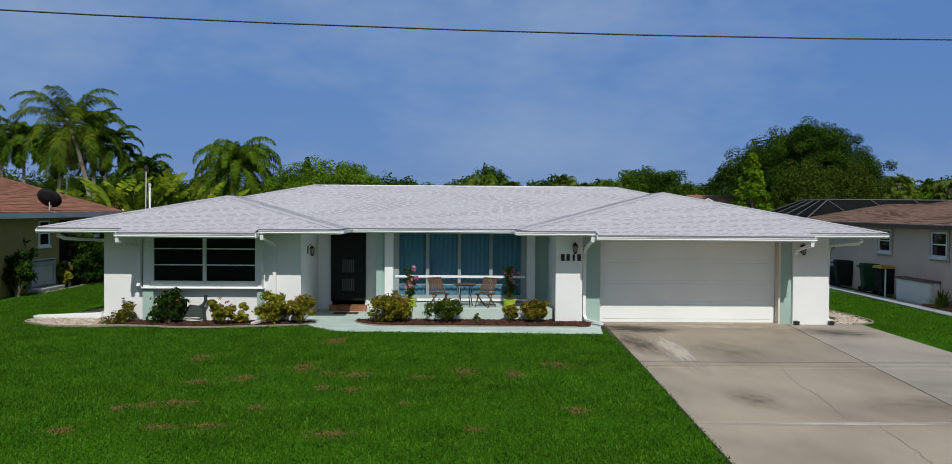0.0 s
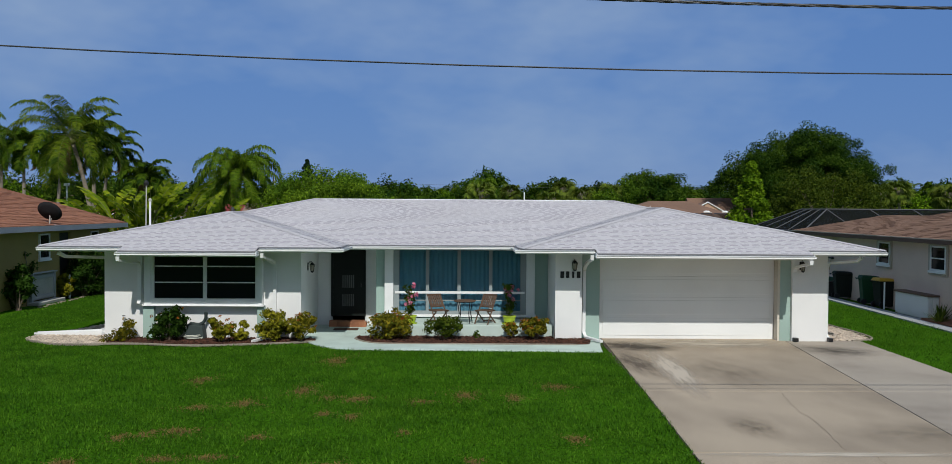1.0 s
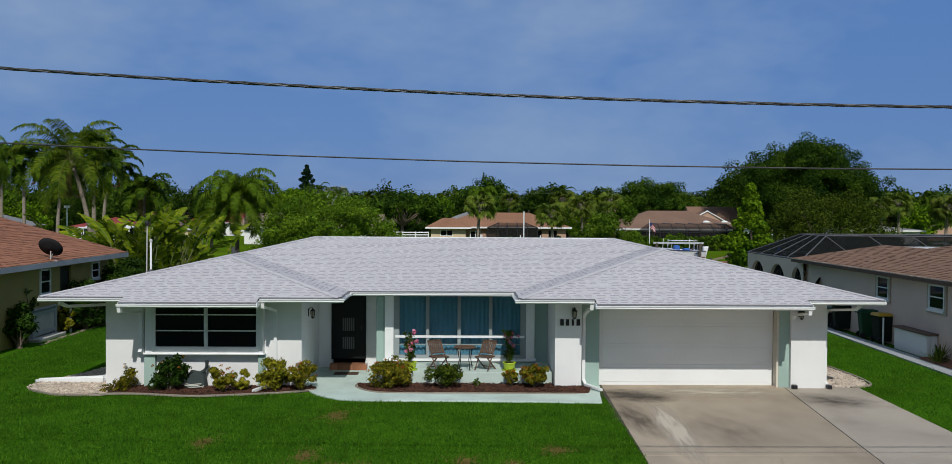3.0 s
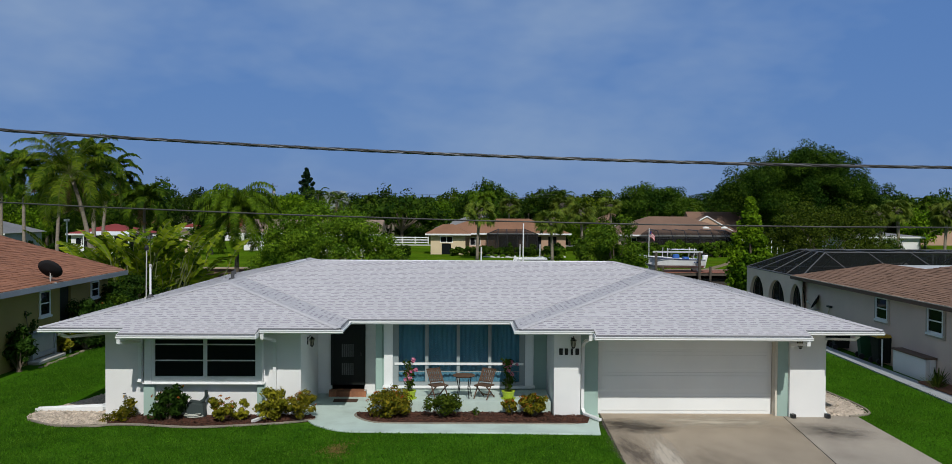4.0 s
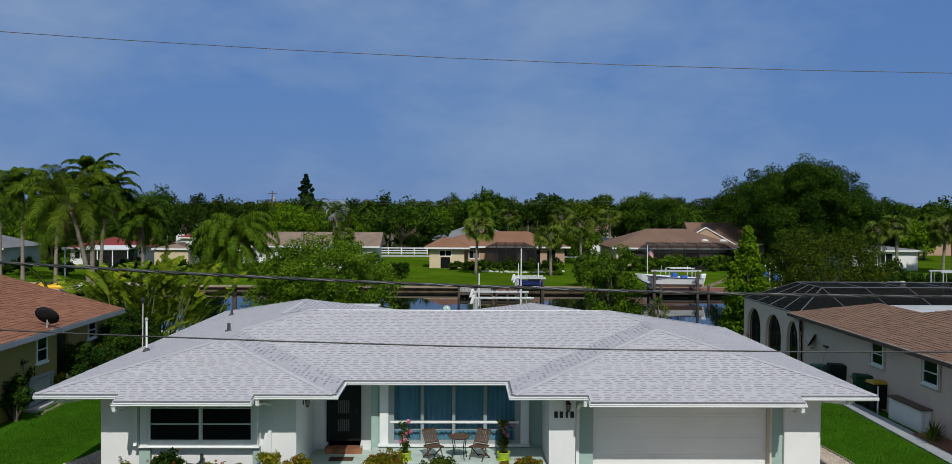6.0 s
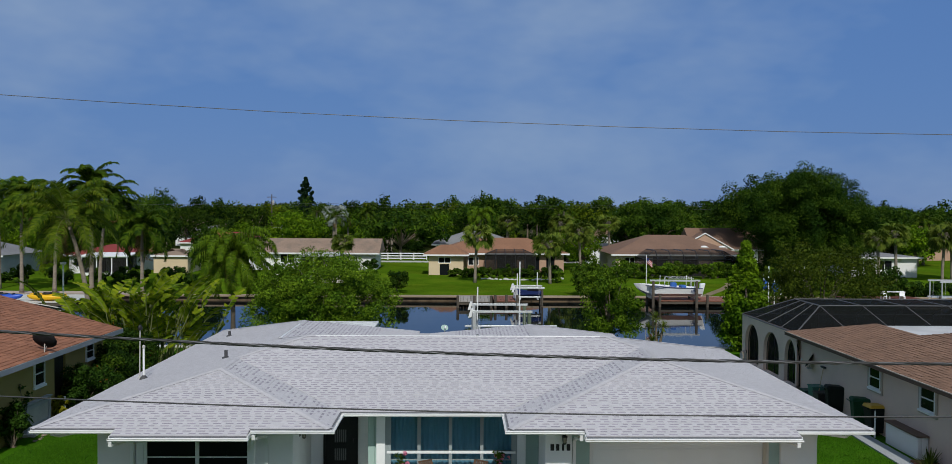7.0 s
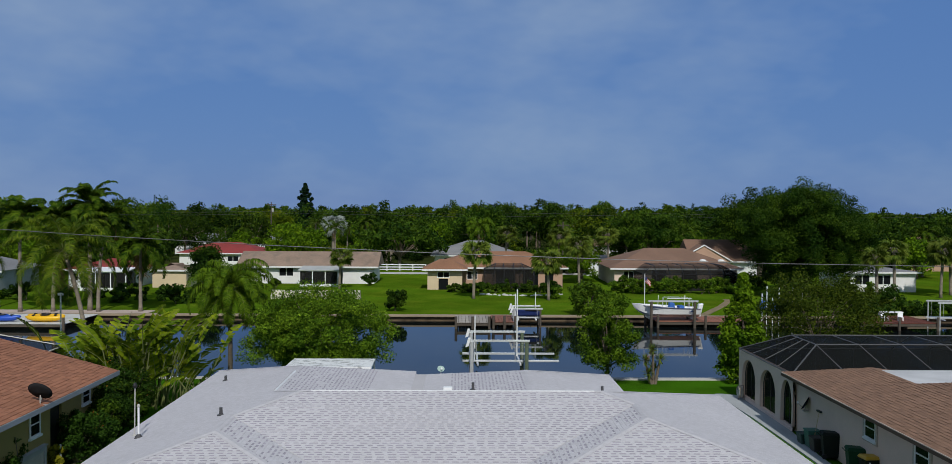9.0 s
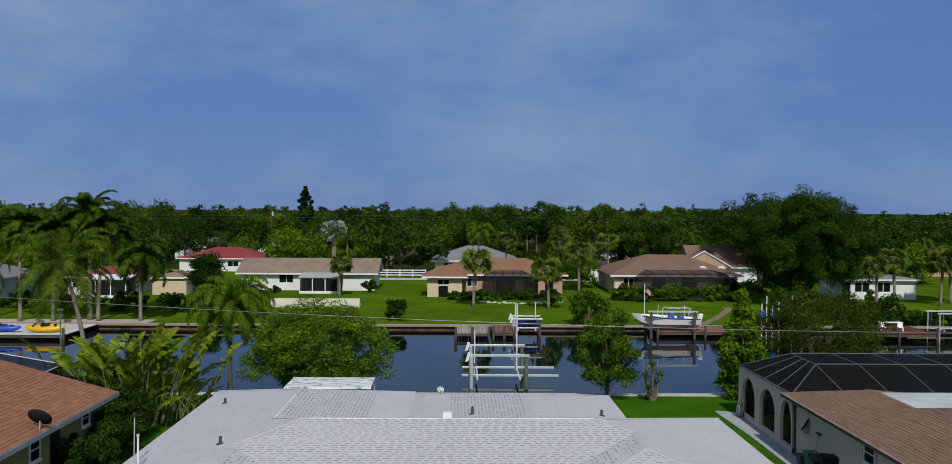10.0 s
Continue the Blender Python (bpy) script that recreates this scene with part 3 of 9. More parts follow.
def house_roof():
    g = Geo(ORG)
    for name, poly, eave, along, up in PLANES:
        g.sheet([on_plane(x, y, eave, up) for x, y in poly])
    for x0, x1 in STEPS:
        g.sheet([(x0, YW - 0.4, EAVE - 0.1), (x1, YW - 0.4, EAVE - 0.1), (x1, YW, EAVE), (x0, YW, EAVE)])
    g.sheet([(-1.7, YB, EAVE), (-1.2, YB, EAVE), (-1.2, YE, EAVE), (-1.7, YE, EAVE)])
    top = part("roof", g.weld(), M_DECK, house, "pale grey laminated shingle hip roof")
    # ceiling of the overhangs, one sheet under all eaves
    i = 0.03
    g = Geo(ORG).prism([(LX + i, YW + i), (AX - i, YW + i), (AX - i, YC + i), (BX + i, YC + i), (BX + i, YW + i), (RX - i, YW + i), (RX - i, YB - i), (7.4 - i, YB - i), (7.4 - i, YE - i), (-1.7 - i, YE - i), (-1.7 - i, YD - i), (LX + i, YD - i)], 2.49, 2.51)
    part("soffit", g, M_TRIM, house, "white painted soffit")
    for x0, x1 in STEPS:
        part("soffit", Geo(ORG).box(x0 + i, x1 - i, YW - 0.37, YW + 0.02, 2.40, 2.42), M_TRIM, house)
    # boards along the eaves
    runs = [[(LX, YD), (LX, YW)], [(LX, YW), (-8.84, YW)], [(-5.30, YW), (AX, YW)], [(AX, YW), (AX, YC)], [(AX, YC), (BX, YC)], [(BX, YC), (BX, YW)], [(BX, YW), (3.54, YW)], [(9.19, YW), (RX, YW)], [(RX, YW), (RX, YB)], [(RX, YB), (7.4, YB)], [(7.4, YB), (7.4, YE)], [(7.4, YE), (-1.2, YE)], [(-1.7, YD), (LX, YD)]]
    board = [(0, -0.14), (0.025, -0.14), (0.025, -0.008), (0, -0.008)]
    for a, b in runs:
        part("fascia", Geo(ORG).extrude(board, [(*a, EAVE), (*b, EAVE)]), M_TRIM, house)
    for x0, x1 in STEPS:
        part("fascia", Geo(ORG).extrude(board, [(x0, YW, EAVE - .06), (x0, YW - .4, EAVE - .1), (x1, YW - .4, EAVE - .1), (x1, YW, EAVE - .06)]), M_TRIM, house)
    # dark shingle lip over the gutters
    lip = [(0, -0.022), (0.045, -0.026), (0.045, -0.012), (0, 0.0)]
    dark = material("dark_drip_edge", (0.15, 0.15, 0.16), .7)
    for a, b in runs[1:8]:
        part("drip_edge", Geo(ORG).extrude(lip, [(*a, EAVE), (*b, EAVE)]), dark, house)
    for x0, x1 in STEPS:
        part("drip_edge", Geo(ORG).extrude(lip, [(x0, YW - .4, EAVE - .1), (x1, YW - .4, EAVE - .1)]), dark, house)
    # drip edges of bright metal and the gutters
    gutter = [(0.026, -0.125), (0.09, -0.125), (0.115, -0.1), (0.11, -0.07), (0.13, -0.055), (0.13, -0.04), (0.118, -0.04), (0.1, -0.06), (0.085, -0.11), (0.04, -0.11), (0.026, -0.04)]
    for a, b in ((LX, -8.86), (-5.28, AX + .12)):
        part("gutter", Geo(ORG).extrude(gutter, [(a, YW, EAVE), (b, YW, EAVE)]), M_METAL, house, "white metal gutter")
    for a, b in ((AX + .03, BX - .03),):
        part("gutter", Geo(ORG).extrude(gutter, [(a, YC, EAVE), (b, YC, EAVE)]), M_METAL, house, "white metal gutter")
    for a, b in ((BX - .12, 3.52), (9.21, RX)):
        part("gutter", Geo(ORG).extrude(gutter, [(a, YW, EAVE), (b, YW, EAVE)]), M_METAL, house, "white metal gutter")
    for a, b in STEPS:
        part("gutter", Geo(ORG).extrude(gutter, [(a - .03, YW - .4, EAVE - .1), (b + .03, YW - .4, EAVE - .1)]), M_METAL, house, "white metal gutter")
    for (x0, y0), (x1, y1) in (((AX, YW), (AX, YC)), ((BX, YC), (BX, YW))):
        part("gutter", Geo(ORG).extrude(gutter, [(x0, y0, EAVE), (x1, y1, EAVE)]), M_METAL, house, "white metal gutter")
    return top


roof = house_roof()


def downspout(points, parent, org, r=0.045):
    g = Geo(org)
    prof = [(-r, -r * .7), (r, -r * .7), (r, r * .7), (-r, r * .7)]
    pts = [Vector(p) for p in points]
    ring = []
    for i, p in enumerate(pts):
        way = (pts[min(i + 1, len(pts) - 1)] - pts[max(i - 1, 0)]).normalized()
        side = Vector((1, 0, 0)) if abs(way.x) < 0.8 else Vector((0, 1, 0))
        side = (side - way * side.dot(way)).normalized()
        up = way.cross(side)
        ring += [p + side * a + up * b for a, b in prof]
    n = len(pts)
    g.add(ring, [(0, 1, 2, 3), tuple(range(4 * n - 1, 4 * n - 5, -1))] + [(i * 4 + k, i * 4 + (k + 1) % 4, (i + 1) * 4 + (k + 1) % 4, (i + 1) * 4 + k) for i in range(n - 1) for k in range(4)])
    return part("downspout", g, M_METAL, parent, "white metal downspout", bevel=0.01)


def house_shell():
    top = 2.49

    def wall(axis, a, b, at, thick, holes=(), mat=M_STUCCO, label="", z0=0.0):
        part("wall", Geo(ORG).wall(axis, a, b, at, thick, z0, top, holes), mat, house, label, bevel=0.01)

    wall("x", -9.76, -4.39, 24.3, 0.2, [(-8.42, -5.52, 1.03, 2.46)])
    wall("y", 24.5, 27.3, -4.59, 0.2)
    wall("y", 24.5, 40.4, -9.76, 0.2)
    wall("x", -4.59, -2.5, 27.3, 0.2, [(-3.96, -2.96, 0.0, 2.47)])
    wall("y", 26.3, 27.3, -2.52, 0.2, mat=M_GREEN, label="sage green stucco wall")
    wall("x", -2.32, 2.6, 26.32, 0.2, [(-1.95, 1.9, 0.56, 2.46)], mat=M_GREEN, label="sage green stucco wall")
    wall("y", 24.4, 26.5, 2.6, 0.2)
    wall("x", 2.6, 3.34, 24.2, 0.2)
    wall("x", 3.34, 3.86, 24.42, 0.2, mat=M_GREEN, label="sage green stucco strip")
    wall("x", 8.88, 9.18, 24.36, 0.5, mat=M_GREEN, label="sage green stucco strip")
    wall("x", 9.18, 10.17, 24.25, 0.25)
    wall("y", 24.5, 36.0, 9.97, 0.2)
    wall("x", -9.56, 6.4, 40.4, 0.2)
    wall("x", 6.4, 9.97, 35.8, 0.2)
    wall("y", 36.0, 40.4, 6.2, 0.2)
    wall("y", 24.62, 26.6, 3.73, 0.18)
    part("garage_jamb", Geo(ORG).box(8.82, 8.88, 24.37, 24.85, 0, top), material("cream_jamb", (0.62, 0.58, 0.50), 0.8), house, "cream painted garage jamb")
    # dark room behind the openings
    part("floor", Geo(ORG).box(-9.6, 9.9, 27.6, 40.3, 0.0, 0.03), M_DARK, house)


def left_window():
    """Wide awning window set in a proud surround with sill and side boards."""
    y = 24.1
    for b in ((-8.62, -8.42, 0.97, 2.49), (-5.52, -5.40, 0.97, 2.49)):
        part("surround", Geo(ORG).box(b[0], b[1], y - .02, 24.3, b[2], b[3]), M_TRIM, house, "white side board of the window", bevel=0.008)
    frame = part("window", Geo(ORG).wall("x", -8.42, -5.52, y, 0.12, 1.08, 2.49, [(-8.34, -7.02, 1.15, 2.45), (-6.92, -5.60, 1.15, 2.45)]), M_TRIM, house, "wide white awning window with dark panes", bevel=0.006)
    for x0, x1 in ((-8.34, -7.02), (-6.92, -5.60)):
        for z0, z1 in ((1.15, 1.57), (1.60, 2.01), (2.04, 2.45)):
            part("pane", Geo(ORG).box(x0 - .01, x1 + .01, y + .05, y + .06, z0 - .01, z1 + .01), M_GLASS, frame)
        for z in (1.57, 2.01):
            part("rail", Geo(ORG).box(x0, x1, y + .02, y + .08, z, z + .03), M_TRIM, frame)
    part("sill", Geo(ORG).box(-8.66, -5.36, y - .06, 24.3, 0.94, 0.97), M_TRIM, house, "white projecting sill", bevel=0.008)
    part("apron", Geo(ORG).box(-8.42, -5.52, y + .01, 24.3, 0.97, 1.08), M_TRIM, house)
    part("mullion", Geo(ORG).box(-7.0, -6.94, y - .03, y, 1.08, 2.49), M_TRIM, frame)
    # sage posts under the surround
    for x0, x1 in ((-8.66, -8.36), (-5.56, -5.36)):
        part("post", Geo(ORG).box(x0, x1, y + .04, 24.3, 0.0, 0.92), M_GREEN, house, "sage green post under the sill", bevel=0.008)
    part("trim_board", Geo(ORG).box(-8.80, -8.66, 24.12, 24.3, 0.97, 2.49), M_TRIM, house, bevel=0.008)


M_ALUFRAME = material("grey_window_frame", (0.27, 0.31, 0.32), .5, .05, .03, 1.5, 40., .05)


def picture_window():
    y = 26.24
    edges = [-1.88, -0.99, -0.05, 0.89, 1.83]
    frame = part("window", Geo(ORG).wall("x", -2.0, 1.95, y, 0.12, 0.5, 2.49, [(a + .05, b - .05, z0, z1) for a, b in zip(edges, edges[1:]) for z0, z1 in ((0.60, 1.12), (1.18, 2.43))]), M_ALUFRAME, house, "large grey-framed picture window before closed blue curtains", bevel=0.006)
    for a, b in zip(edges, edges[1:]):
        part("pane", Geo(ORG).box(a + .04, b - .04, y + .05, y + .06, 1.17, 2.44), M_CLEAR, frame)
        part("pane", Geo(ORG).box(a + .04, b - .04, y + .05, y + .06, 0.59, 1.13), M_CLEAR, frame)
        part("rail", Geo(ORG).box(a + .05, b - .05, y + .03, y + .08, 0.90, 0.925), M_ALUFRAME, frame)
    part("transom", Geo(ORG).box(-1.95, 1.9, y - .025, y + .001, 1.115, 1.185), M_TRIM, frame, "white transom bar", bevel=.006)
    for x0, x1 in ((-2.26, -2.0), (1.95, 2.2)):
        part("surround", Geo(ORG).box(x0, x1, y - .06, 26.32, 0.42, 2.49), M_TRIM, house, "white side board of the picture window", bevel=0.01)
    part("sill", Geo(ORG).box(-2.3, 2.24, y - .12, 26.32, 0.43, 0.5), M_TRIM, house, bevel=0.01)
    cloth = material("blue_curtain", (0.12, 0.33, 0.46), 0.9, 0.08, 0.06, 2.0, 30.0, 0.1)
    g, n = Geo(ORG), 150
    for i in range(n):
        x0, x1 = (-1.92 + 3.8 * k / n for k in (i, i + 1))
        d0, d1 = (.022 * math.sin(k * 1.15) + .01 * math.sin(k * .37) for k in (i, i + 1))
        g.add([(x0, 26.46 + d0, 0.57), (x1, 26.46 + d1, 0.57), (x1, 26.46 + d1, 2.47), (x0, 26.46 + d0, 2.47)], [(0, 1, 2, 3)])
    part("curtain", g.weld(), cloth, house, "closed pale blue pleated curtain", smooth=True)
    part("room_back", Geo(ORG).box(-1.95, 1.9, 27.2, 27.25, 0.4, 2.48), material("blue_room", (0.06, 0.13, 0.17), 0.9), house)


def front_door():
    y = 27.22
    part("door_frame", Geo(ORG).wall("x", -3.99, -2.93, y, 0.09, 0.3, 2.49, [(-3.93, -2.99, 0.3, 2.42)]), M_DOORDARK, house, "dark metal door frame")
    door = part("door", Geo(ORG).wall("x", -3.93, -2.99, y + .02, 0.05, 0.32, 2.42, [(-3.66, -3.28, 0.62, 0.99), (-3.66, -3.28, 1.18, 1.58)]), M_DOORDARK, house, "dark front security door with barred panels", bevel=0.005)
    mesh = material("dim_screen", (0.035, 0.04, 0.04), 0.8)
    for z0, z1 in ((0.62, 0.99), (1.18, 1.58)):
        part("screen", Geo(ORG).box(-3.66, -3.28, y + .05, y + .06, z0, z1), mesh, door)
        for i in range(6):
            x = -3.63 + i * .064
            part("bar", Geo(ORG).box(x - .009, x + .009, y + .025, y + .045, z0, z1), material("grey_bar", (0.13, 0.14, 0.14), .5) if i == 0 and z0 < 1 else bpy.data.materials["grey_bar"], door)
    part("door_handle", Geo(ORG).box(-3.08, -3.05, y - .04, y + .02, 1.22, 1.32), M_BLACK, door, bevel=0.005)
    part("door_backing", Geo(ORG).box(-3.96, -2.96, 27.42, 27.45, 0.3, 2.38), M_DARK, house)


def garage_door():
    x0, x1, y, h = 3.86, 8.82, 24.66, 2.34
    rows = 4
    door = None
    for i in range(rows):
        z0, z1 = 0.03 + i * h / rows, 0.03 + (i + 1) * h / rows - .0015
        g = Geo(ORG).box(x0 + .01, x1 - .01, y, y + .05, z0, z1)
        if door is None:
            door = part("garage_door", g, M_DOOR, house, "off-white sectional garage door", bevel=0.003)
        else:
            part("section", g, M_DOOR, door, bevel=0.003)
        part("raised_panel", Geo(ORG).box(x0 + .12, x1 - .12, y - .012, y + .002, z0 + .09, z1 - .09), M_DOOR, door, bevel=0.01)
    part("weather_seal", Geo(ORG).box(x0, x1, y, y + .04, 0.0, 0.03), M_BLACK, door)
    part("door_header", Geo(ORG).box(x0, x1, y - .04, y + .14, 2.37, 2.49), material("shaded_header", (0.16, 0.19, 0.17), .8), house)


def wall_lamp(x, y, z, turn=0):
    lampob = thing("wall_lantern", (x, y, z), "black metal wall lantern with clear glass panes", "lamp", "wall lanterns", turn)
    part("back_plate", Geo().box(-.05, .05, -.02, 0, -.1, .12), M_BLACK, lampob, bevel=0.004)
    part("arm", Geo().tube([(0, 0, .06), (0, -.07, .16), (0, -.13, .14), (0, -.13, .10)], .01, 6), M_BLACK, lampob)
    part("cap", Geo().lathe(0, -.13, [(.015, .13), (.03, .11), (.085, .06), (.085, .05)], 6), M_BLACK, lampob)
    part("glass", Geo().lathe(0, -.13, [(.045, -.12), (.07, .05)], 6), glass_material("lantern_glass", (0.3, 0.28, 0.22), 0.1) if "lantern_glass" not in bpy.data.materials else bpy.data.materials["lantern_glass"], lampob)
    for k in range(6):
        a = k * math.pi / 3
        part("rib", Geo().tube([(.047 * math.cos(a), -.13 + .047 * math.sin(a), -.12), (.072 * math.cos(a), -.13 + .072 * math.sin(a), .05)], .006, 4), M_BLACK, lampob)
    part("base", Geo().lathe(0, -.13, [(.012, -.17), (.05, -.14), (.05, -.12)], 6), M_BLACK, lampob)


def house_fittings():
    # downspouts: elbow under the gutter, back to the wall, down
    downspout([(-8.8, 22.72, 2.36), (-8.8, 22.72, 2.27), (-8.75, 23.2, 2.2), (-8.72, 24.0, 2.12), (-8.72, 24.06, 1.95), (-8.72, 24.06, 1.1), (-8.72, 23.98, 1.0)], house, ORG)
    downspout([(-5.2, 23.1, 2.45), (-5.2, 23.1, 2.35), (-5.15, 23.7, 2.25), (-5.1, 24.2, 2.12), (-5.1, 24.24, 1.95), (-5.1, 24.24, 0.25), (-5.12, 24.1, 0.14), (-5.5, 23.35, 0.1)], house, ORG)
    downspout([(3.45, 23.1, 2.45), (3.45, 23.1, 2.34), (3.44, 23.7, 2.24), (3.42, 24.15, 2.1), (3.42, 24.36, 1.95), (3.42, 24.36, 0.25), (3.45, 24.2, 0.13), (3.8, 23.6, 0.1)], house, ORG)
    downspout([(9.1, 22.72, 2.36), (9.1, 22.72, 2.27), (9.12, 23.3, 2.2), (9.2, 24.1, 2.08), (9.22, 24.18, 1.98)], house, ORG)
    downspout([(-10.6, 23.4, 2.4), (-10.5, 23.6, 2.3), (-9.98, 25.0, 2.2), (-9.95, 25.1, 2.05), (-9.95, 25.1, 0.3), (-10.0, 25.06, 0.2), (-10.12, 25.0, 0.16)], house, ORG, 0.055)
    downspout([(10.75, 23.5, 2.4), (10.7, 23.6, 2.3), (10.26, 24.4, 2.2), (10.24, 24.5, 2.05), (10.24, 24.5, 0.2), (10.24, 24.35, 0.1)], house, ORG)
    trough = thing("drain_trough", (-10.95, 24.98, 0.0), "open white drain trough lying on the pebbles", "drain trough")
    part("channel", Geo().add([(-1.0, -.10, .035), (.95, -.24, .075), (.95, .24, .085), (-1.0, .10, .045), (-1.0, -.10, .0), (.95, -.24, .0), (.95, .24, .0), (-1.0, .10, .0)], [(0, 1, 2, 3), (7, 6, 5, 4), (4, 5, 1, 0), (5, 6, 2, 1), (6, 7, 3, 2), (7, 4, 0, 3)]), M_METAL, trough)
    for a, b in ((-.10, -.24), (.10, .24)):
        part("side", Geo().add([(-1.0, a - .012, .02), (.95, b - .012, .06), (.95, b + .012, .06), (-1.0, a + .012, .02), (-1.0, a - .012, .09), (.95, b - .012, .16), (.95, b + .012, .16), (-1.0, a + .012, .09)], [(3, 2, 1, 0), (4, 5, 6, 7), (0, 1, 5, 4), (1, 2, 6, 5), (2, 3, 7, 6), (3, 0, 4, 7)]), M_METAL, trough)
    for x in (9.26, 10.22):
        part("spout_end", Geo(ORG).box(x - .06, x + .06, 24.08, 24.24, 0.02, 0.14), M_BLACK, house, "black plastic drain end", bevel=0.01)
    wall_lamp(3.12, 24.2, 2.12)
    wall_lamp(9.42, 24.25, 2.12)
    wall_lamp(-4.39, 25.35, 1.95, 90)
    # plain bars where the number hangs
    number = thing("number_plate", (3.0, 24.19, 1.85), "row of four plain black bars on white stucco", "plaque")
    for i, w in enumerate((.10, .09, .06, .10)):
        x = -.21 + i * .15
        part("bar", Geo().box(x - w / 2, x + w / 2, -.015, .008, -.09, .09), M_BLACK, number, bevel=0.006)
    # hose bib on the left wall
    tap = thing("garden_tap", (-9.2, 24.28, 0.55), "weathered brass garden tap on a riser", "tap")
    part("riser", Geo().tube([(0, -.06, -.5), (0, -.06, 0.05)], .014, 8), M_METAL, tap)
    part("spout", Geo().tube([(0, -.06, .05), (0, -.12, .06), (0, -.16, .0)], .016, 8), material("brass", (0.35, 0.25, 0.12), .4, metal=.8), tap)
    part("wheel", Geo().lathe(0, -.09, [(.01, .09), (.045, .10), (.045, .115), (.01, .12)], 10), M_BLACK, tap)


house_shell()
left_window()
picture_window()
front_door()
garage_door()
house_fittings()


def roof_fittings():
    def left_z(x):
        return EAVE + P * (x - LX)
    metal = material("ridge_vent_metal", (0.70, 0.71, 0.72), 0.4)
    prof = [(-.06, -.02), (-.05, .006), (0, .018), (.05, .006), (.06, -.02)]
    part("ridge_vent", Geo(ORG).extrude(prof, [(-4.85, YR, EAVE + P * (YR - YC)), (5.15, YR, EAVE + P * (YR - YC))]), metal, roof, "white metal ridge vent")
    part("ridge_vent", Geo(ORG).extrude([(-.05, -.02), (-.04, .01), (0, .03), (.04, .01), (.05, -.02)], [(XD, 32.4, EAVE + P * 4.675), (XD, 36.4, EAVE + P * 4.675)]), metal, roof, "white metal ridge vent")
    lead = material("dark_vent_boot", (0.06, 0.06, 0.065), 0.6)
    for x, y, z, h in ((-7.65, 29.75, left_z(-7.65), .26), (-9.7, 38.2, left_z(-9.7), .22), (0.92, 35.54, EAVE + P * 2.12, .3), (6.25, 36.22, EAVE + P * 1.15, .25)):
        part("vent_pipe", Geo(ORG).lathe(x, y, [(.14, z - .04), (.13, z + .02), (.06, z + .05), (.055, z + h), (.04, z + h)], 12), lead, roof, "dark roof vent pipe")
    part("roof_box", Geo(ORG).box(-.25, .1, 33.9, 34.2, 3.25, 3.5), M_TRIM, roof, bevel=0.02)
    mast = thing("service_mast", (-10.13, 28.98, left_z(-10.13)), "white electric service mast standing on the roof", "mast")
    part("pipe", Geo().tube([(0, 0, -.05), (0, 0, 1.0)], .034, 10), M_TRIM, mast)
    part("weather_head", Geo().lathe(0, 0, [(.034, 1.0), (.055, 1.03), (.05, 1.08), (.02, 1.11)], 10), M_CONC2, mast)
    part("boot", Geo().lathe(0, 0, [(.15, -.03), (.12, .04), (.06, .1), (.05, .12)], 10), lead, mast)
    mast = thing("antenna_mast", (-10.45, 29.5, left_z(-10.45)), "slim grey antenna mast at the roof's edge", "mast")
    part("shaft", Geo().tube([(0, 0, -.04), (.02, 0, 1.62)], .02, 8), M_CONC2, mast)
    part("head", Geo().lathe(.02, 0, [(.02, 1.6), (.07, 1.62), (.08, 1.7), (.03, 1.78)], 10), M_BLACK, mast)
    part("foot", Geo().lathe(0, 0, [(.08, -.03), (.07, .03), (.025, .06)], 10), M_CONC2, mast)
    # low white pan roof behind the rear left wing
    lanai = thing("pan_roof", (-6.0, 44.4, 0.0), "white metal pan roof with dark stains", "roof")
    part("panel", Geo((-6, 44.4, 0)).add([(-8.0, 42.35, 2.78), (-3.85, 42.35, 2.78), (-3.95, 45.5, 2.66), (-8.1, 45.5, 2.66), (-8.0, 42.35, 2.70), (-3.85, 42.35, 2.70), (-3.95, 45.5, 2.58), (-8.1, 45.5, 2.58)], [(0, 1, 2, 3), (7, 6, 5, 4), (4, 5, 1, 0), (5, 6, 2, 1), (6, 7, 3, 2), (7, 4, 0, 3)]), material("stained_white_metal", (0.78, 0.79, 0.79), .5, .06, .05, .8, 30., .05, second=(0.16, 0.16, 0.16), second_at=(.53, .62), stretch=(.9, 2.2, 1)), lanai)
    for x in (-8.0, -4.0):
        part("post", Geo((-6, 44.4, 0)).box(x - .04, x + .04, 45.3, 45.4, 0, 2.6), M_TRIM, lanai)
    dish = thing("satellite_dish", (-0.5, 41.3, EAVE), "grey satellite dish on the rear eave", "satellite dish")
    satellite(dish, M_GREEN, 0.17, 0.3)


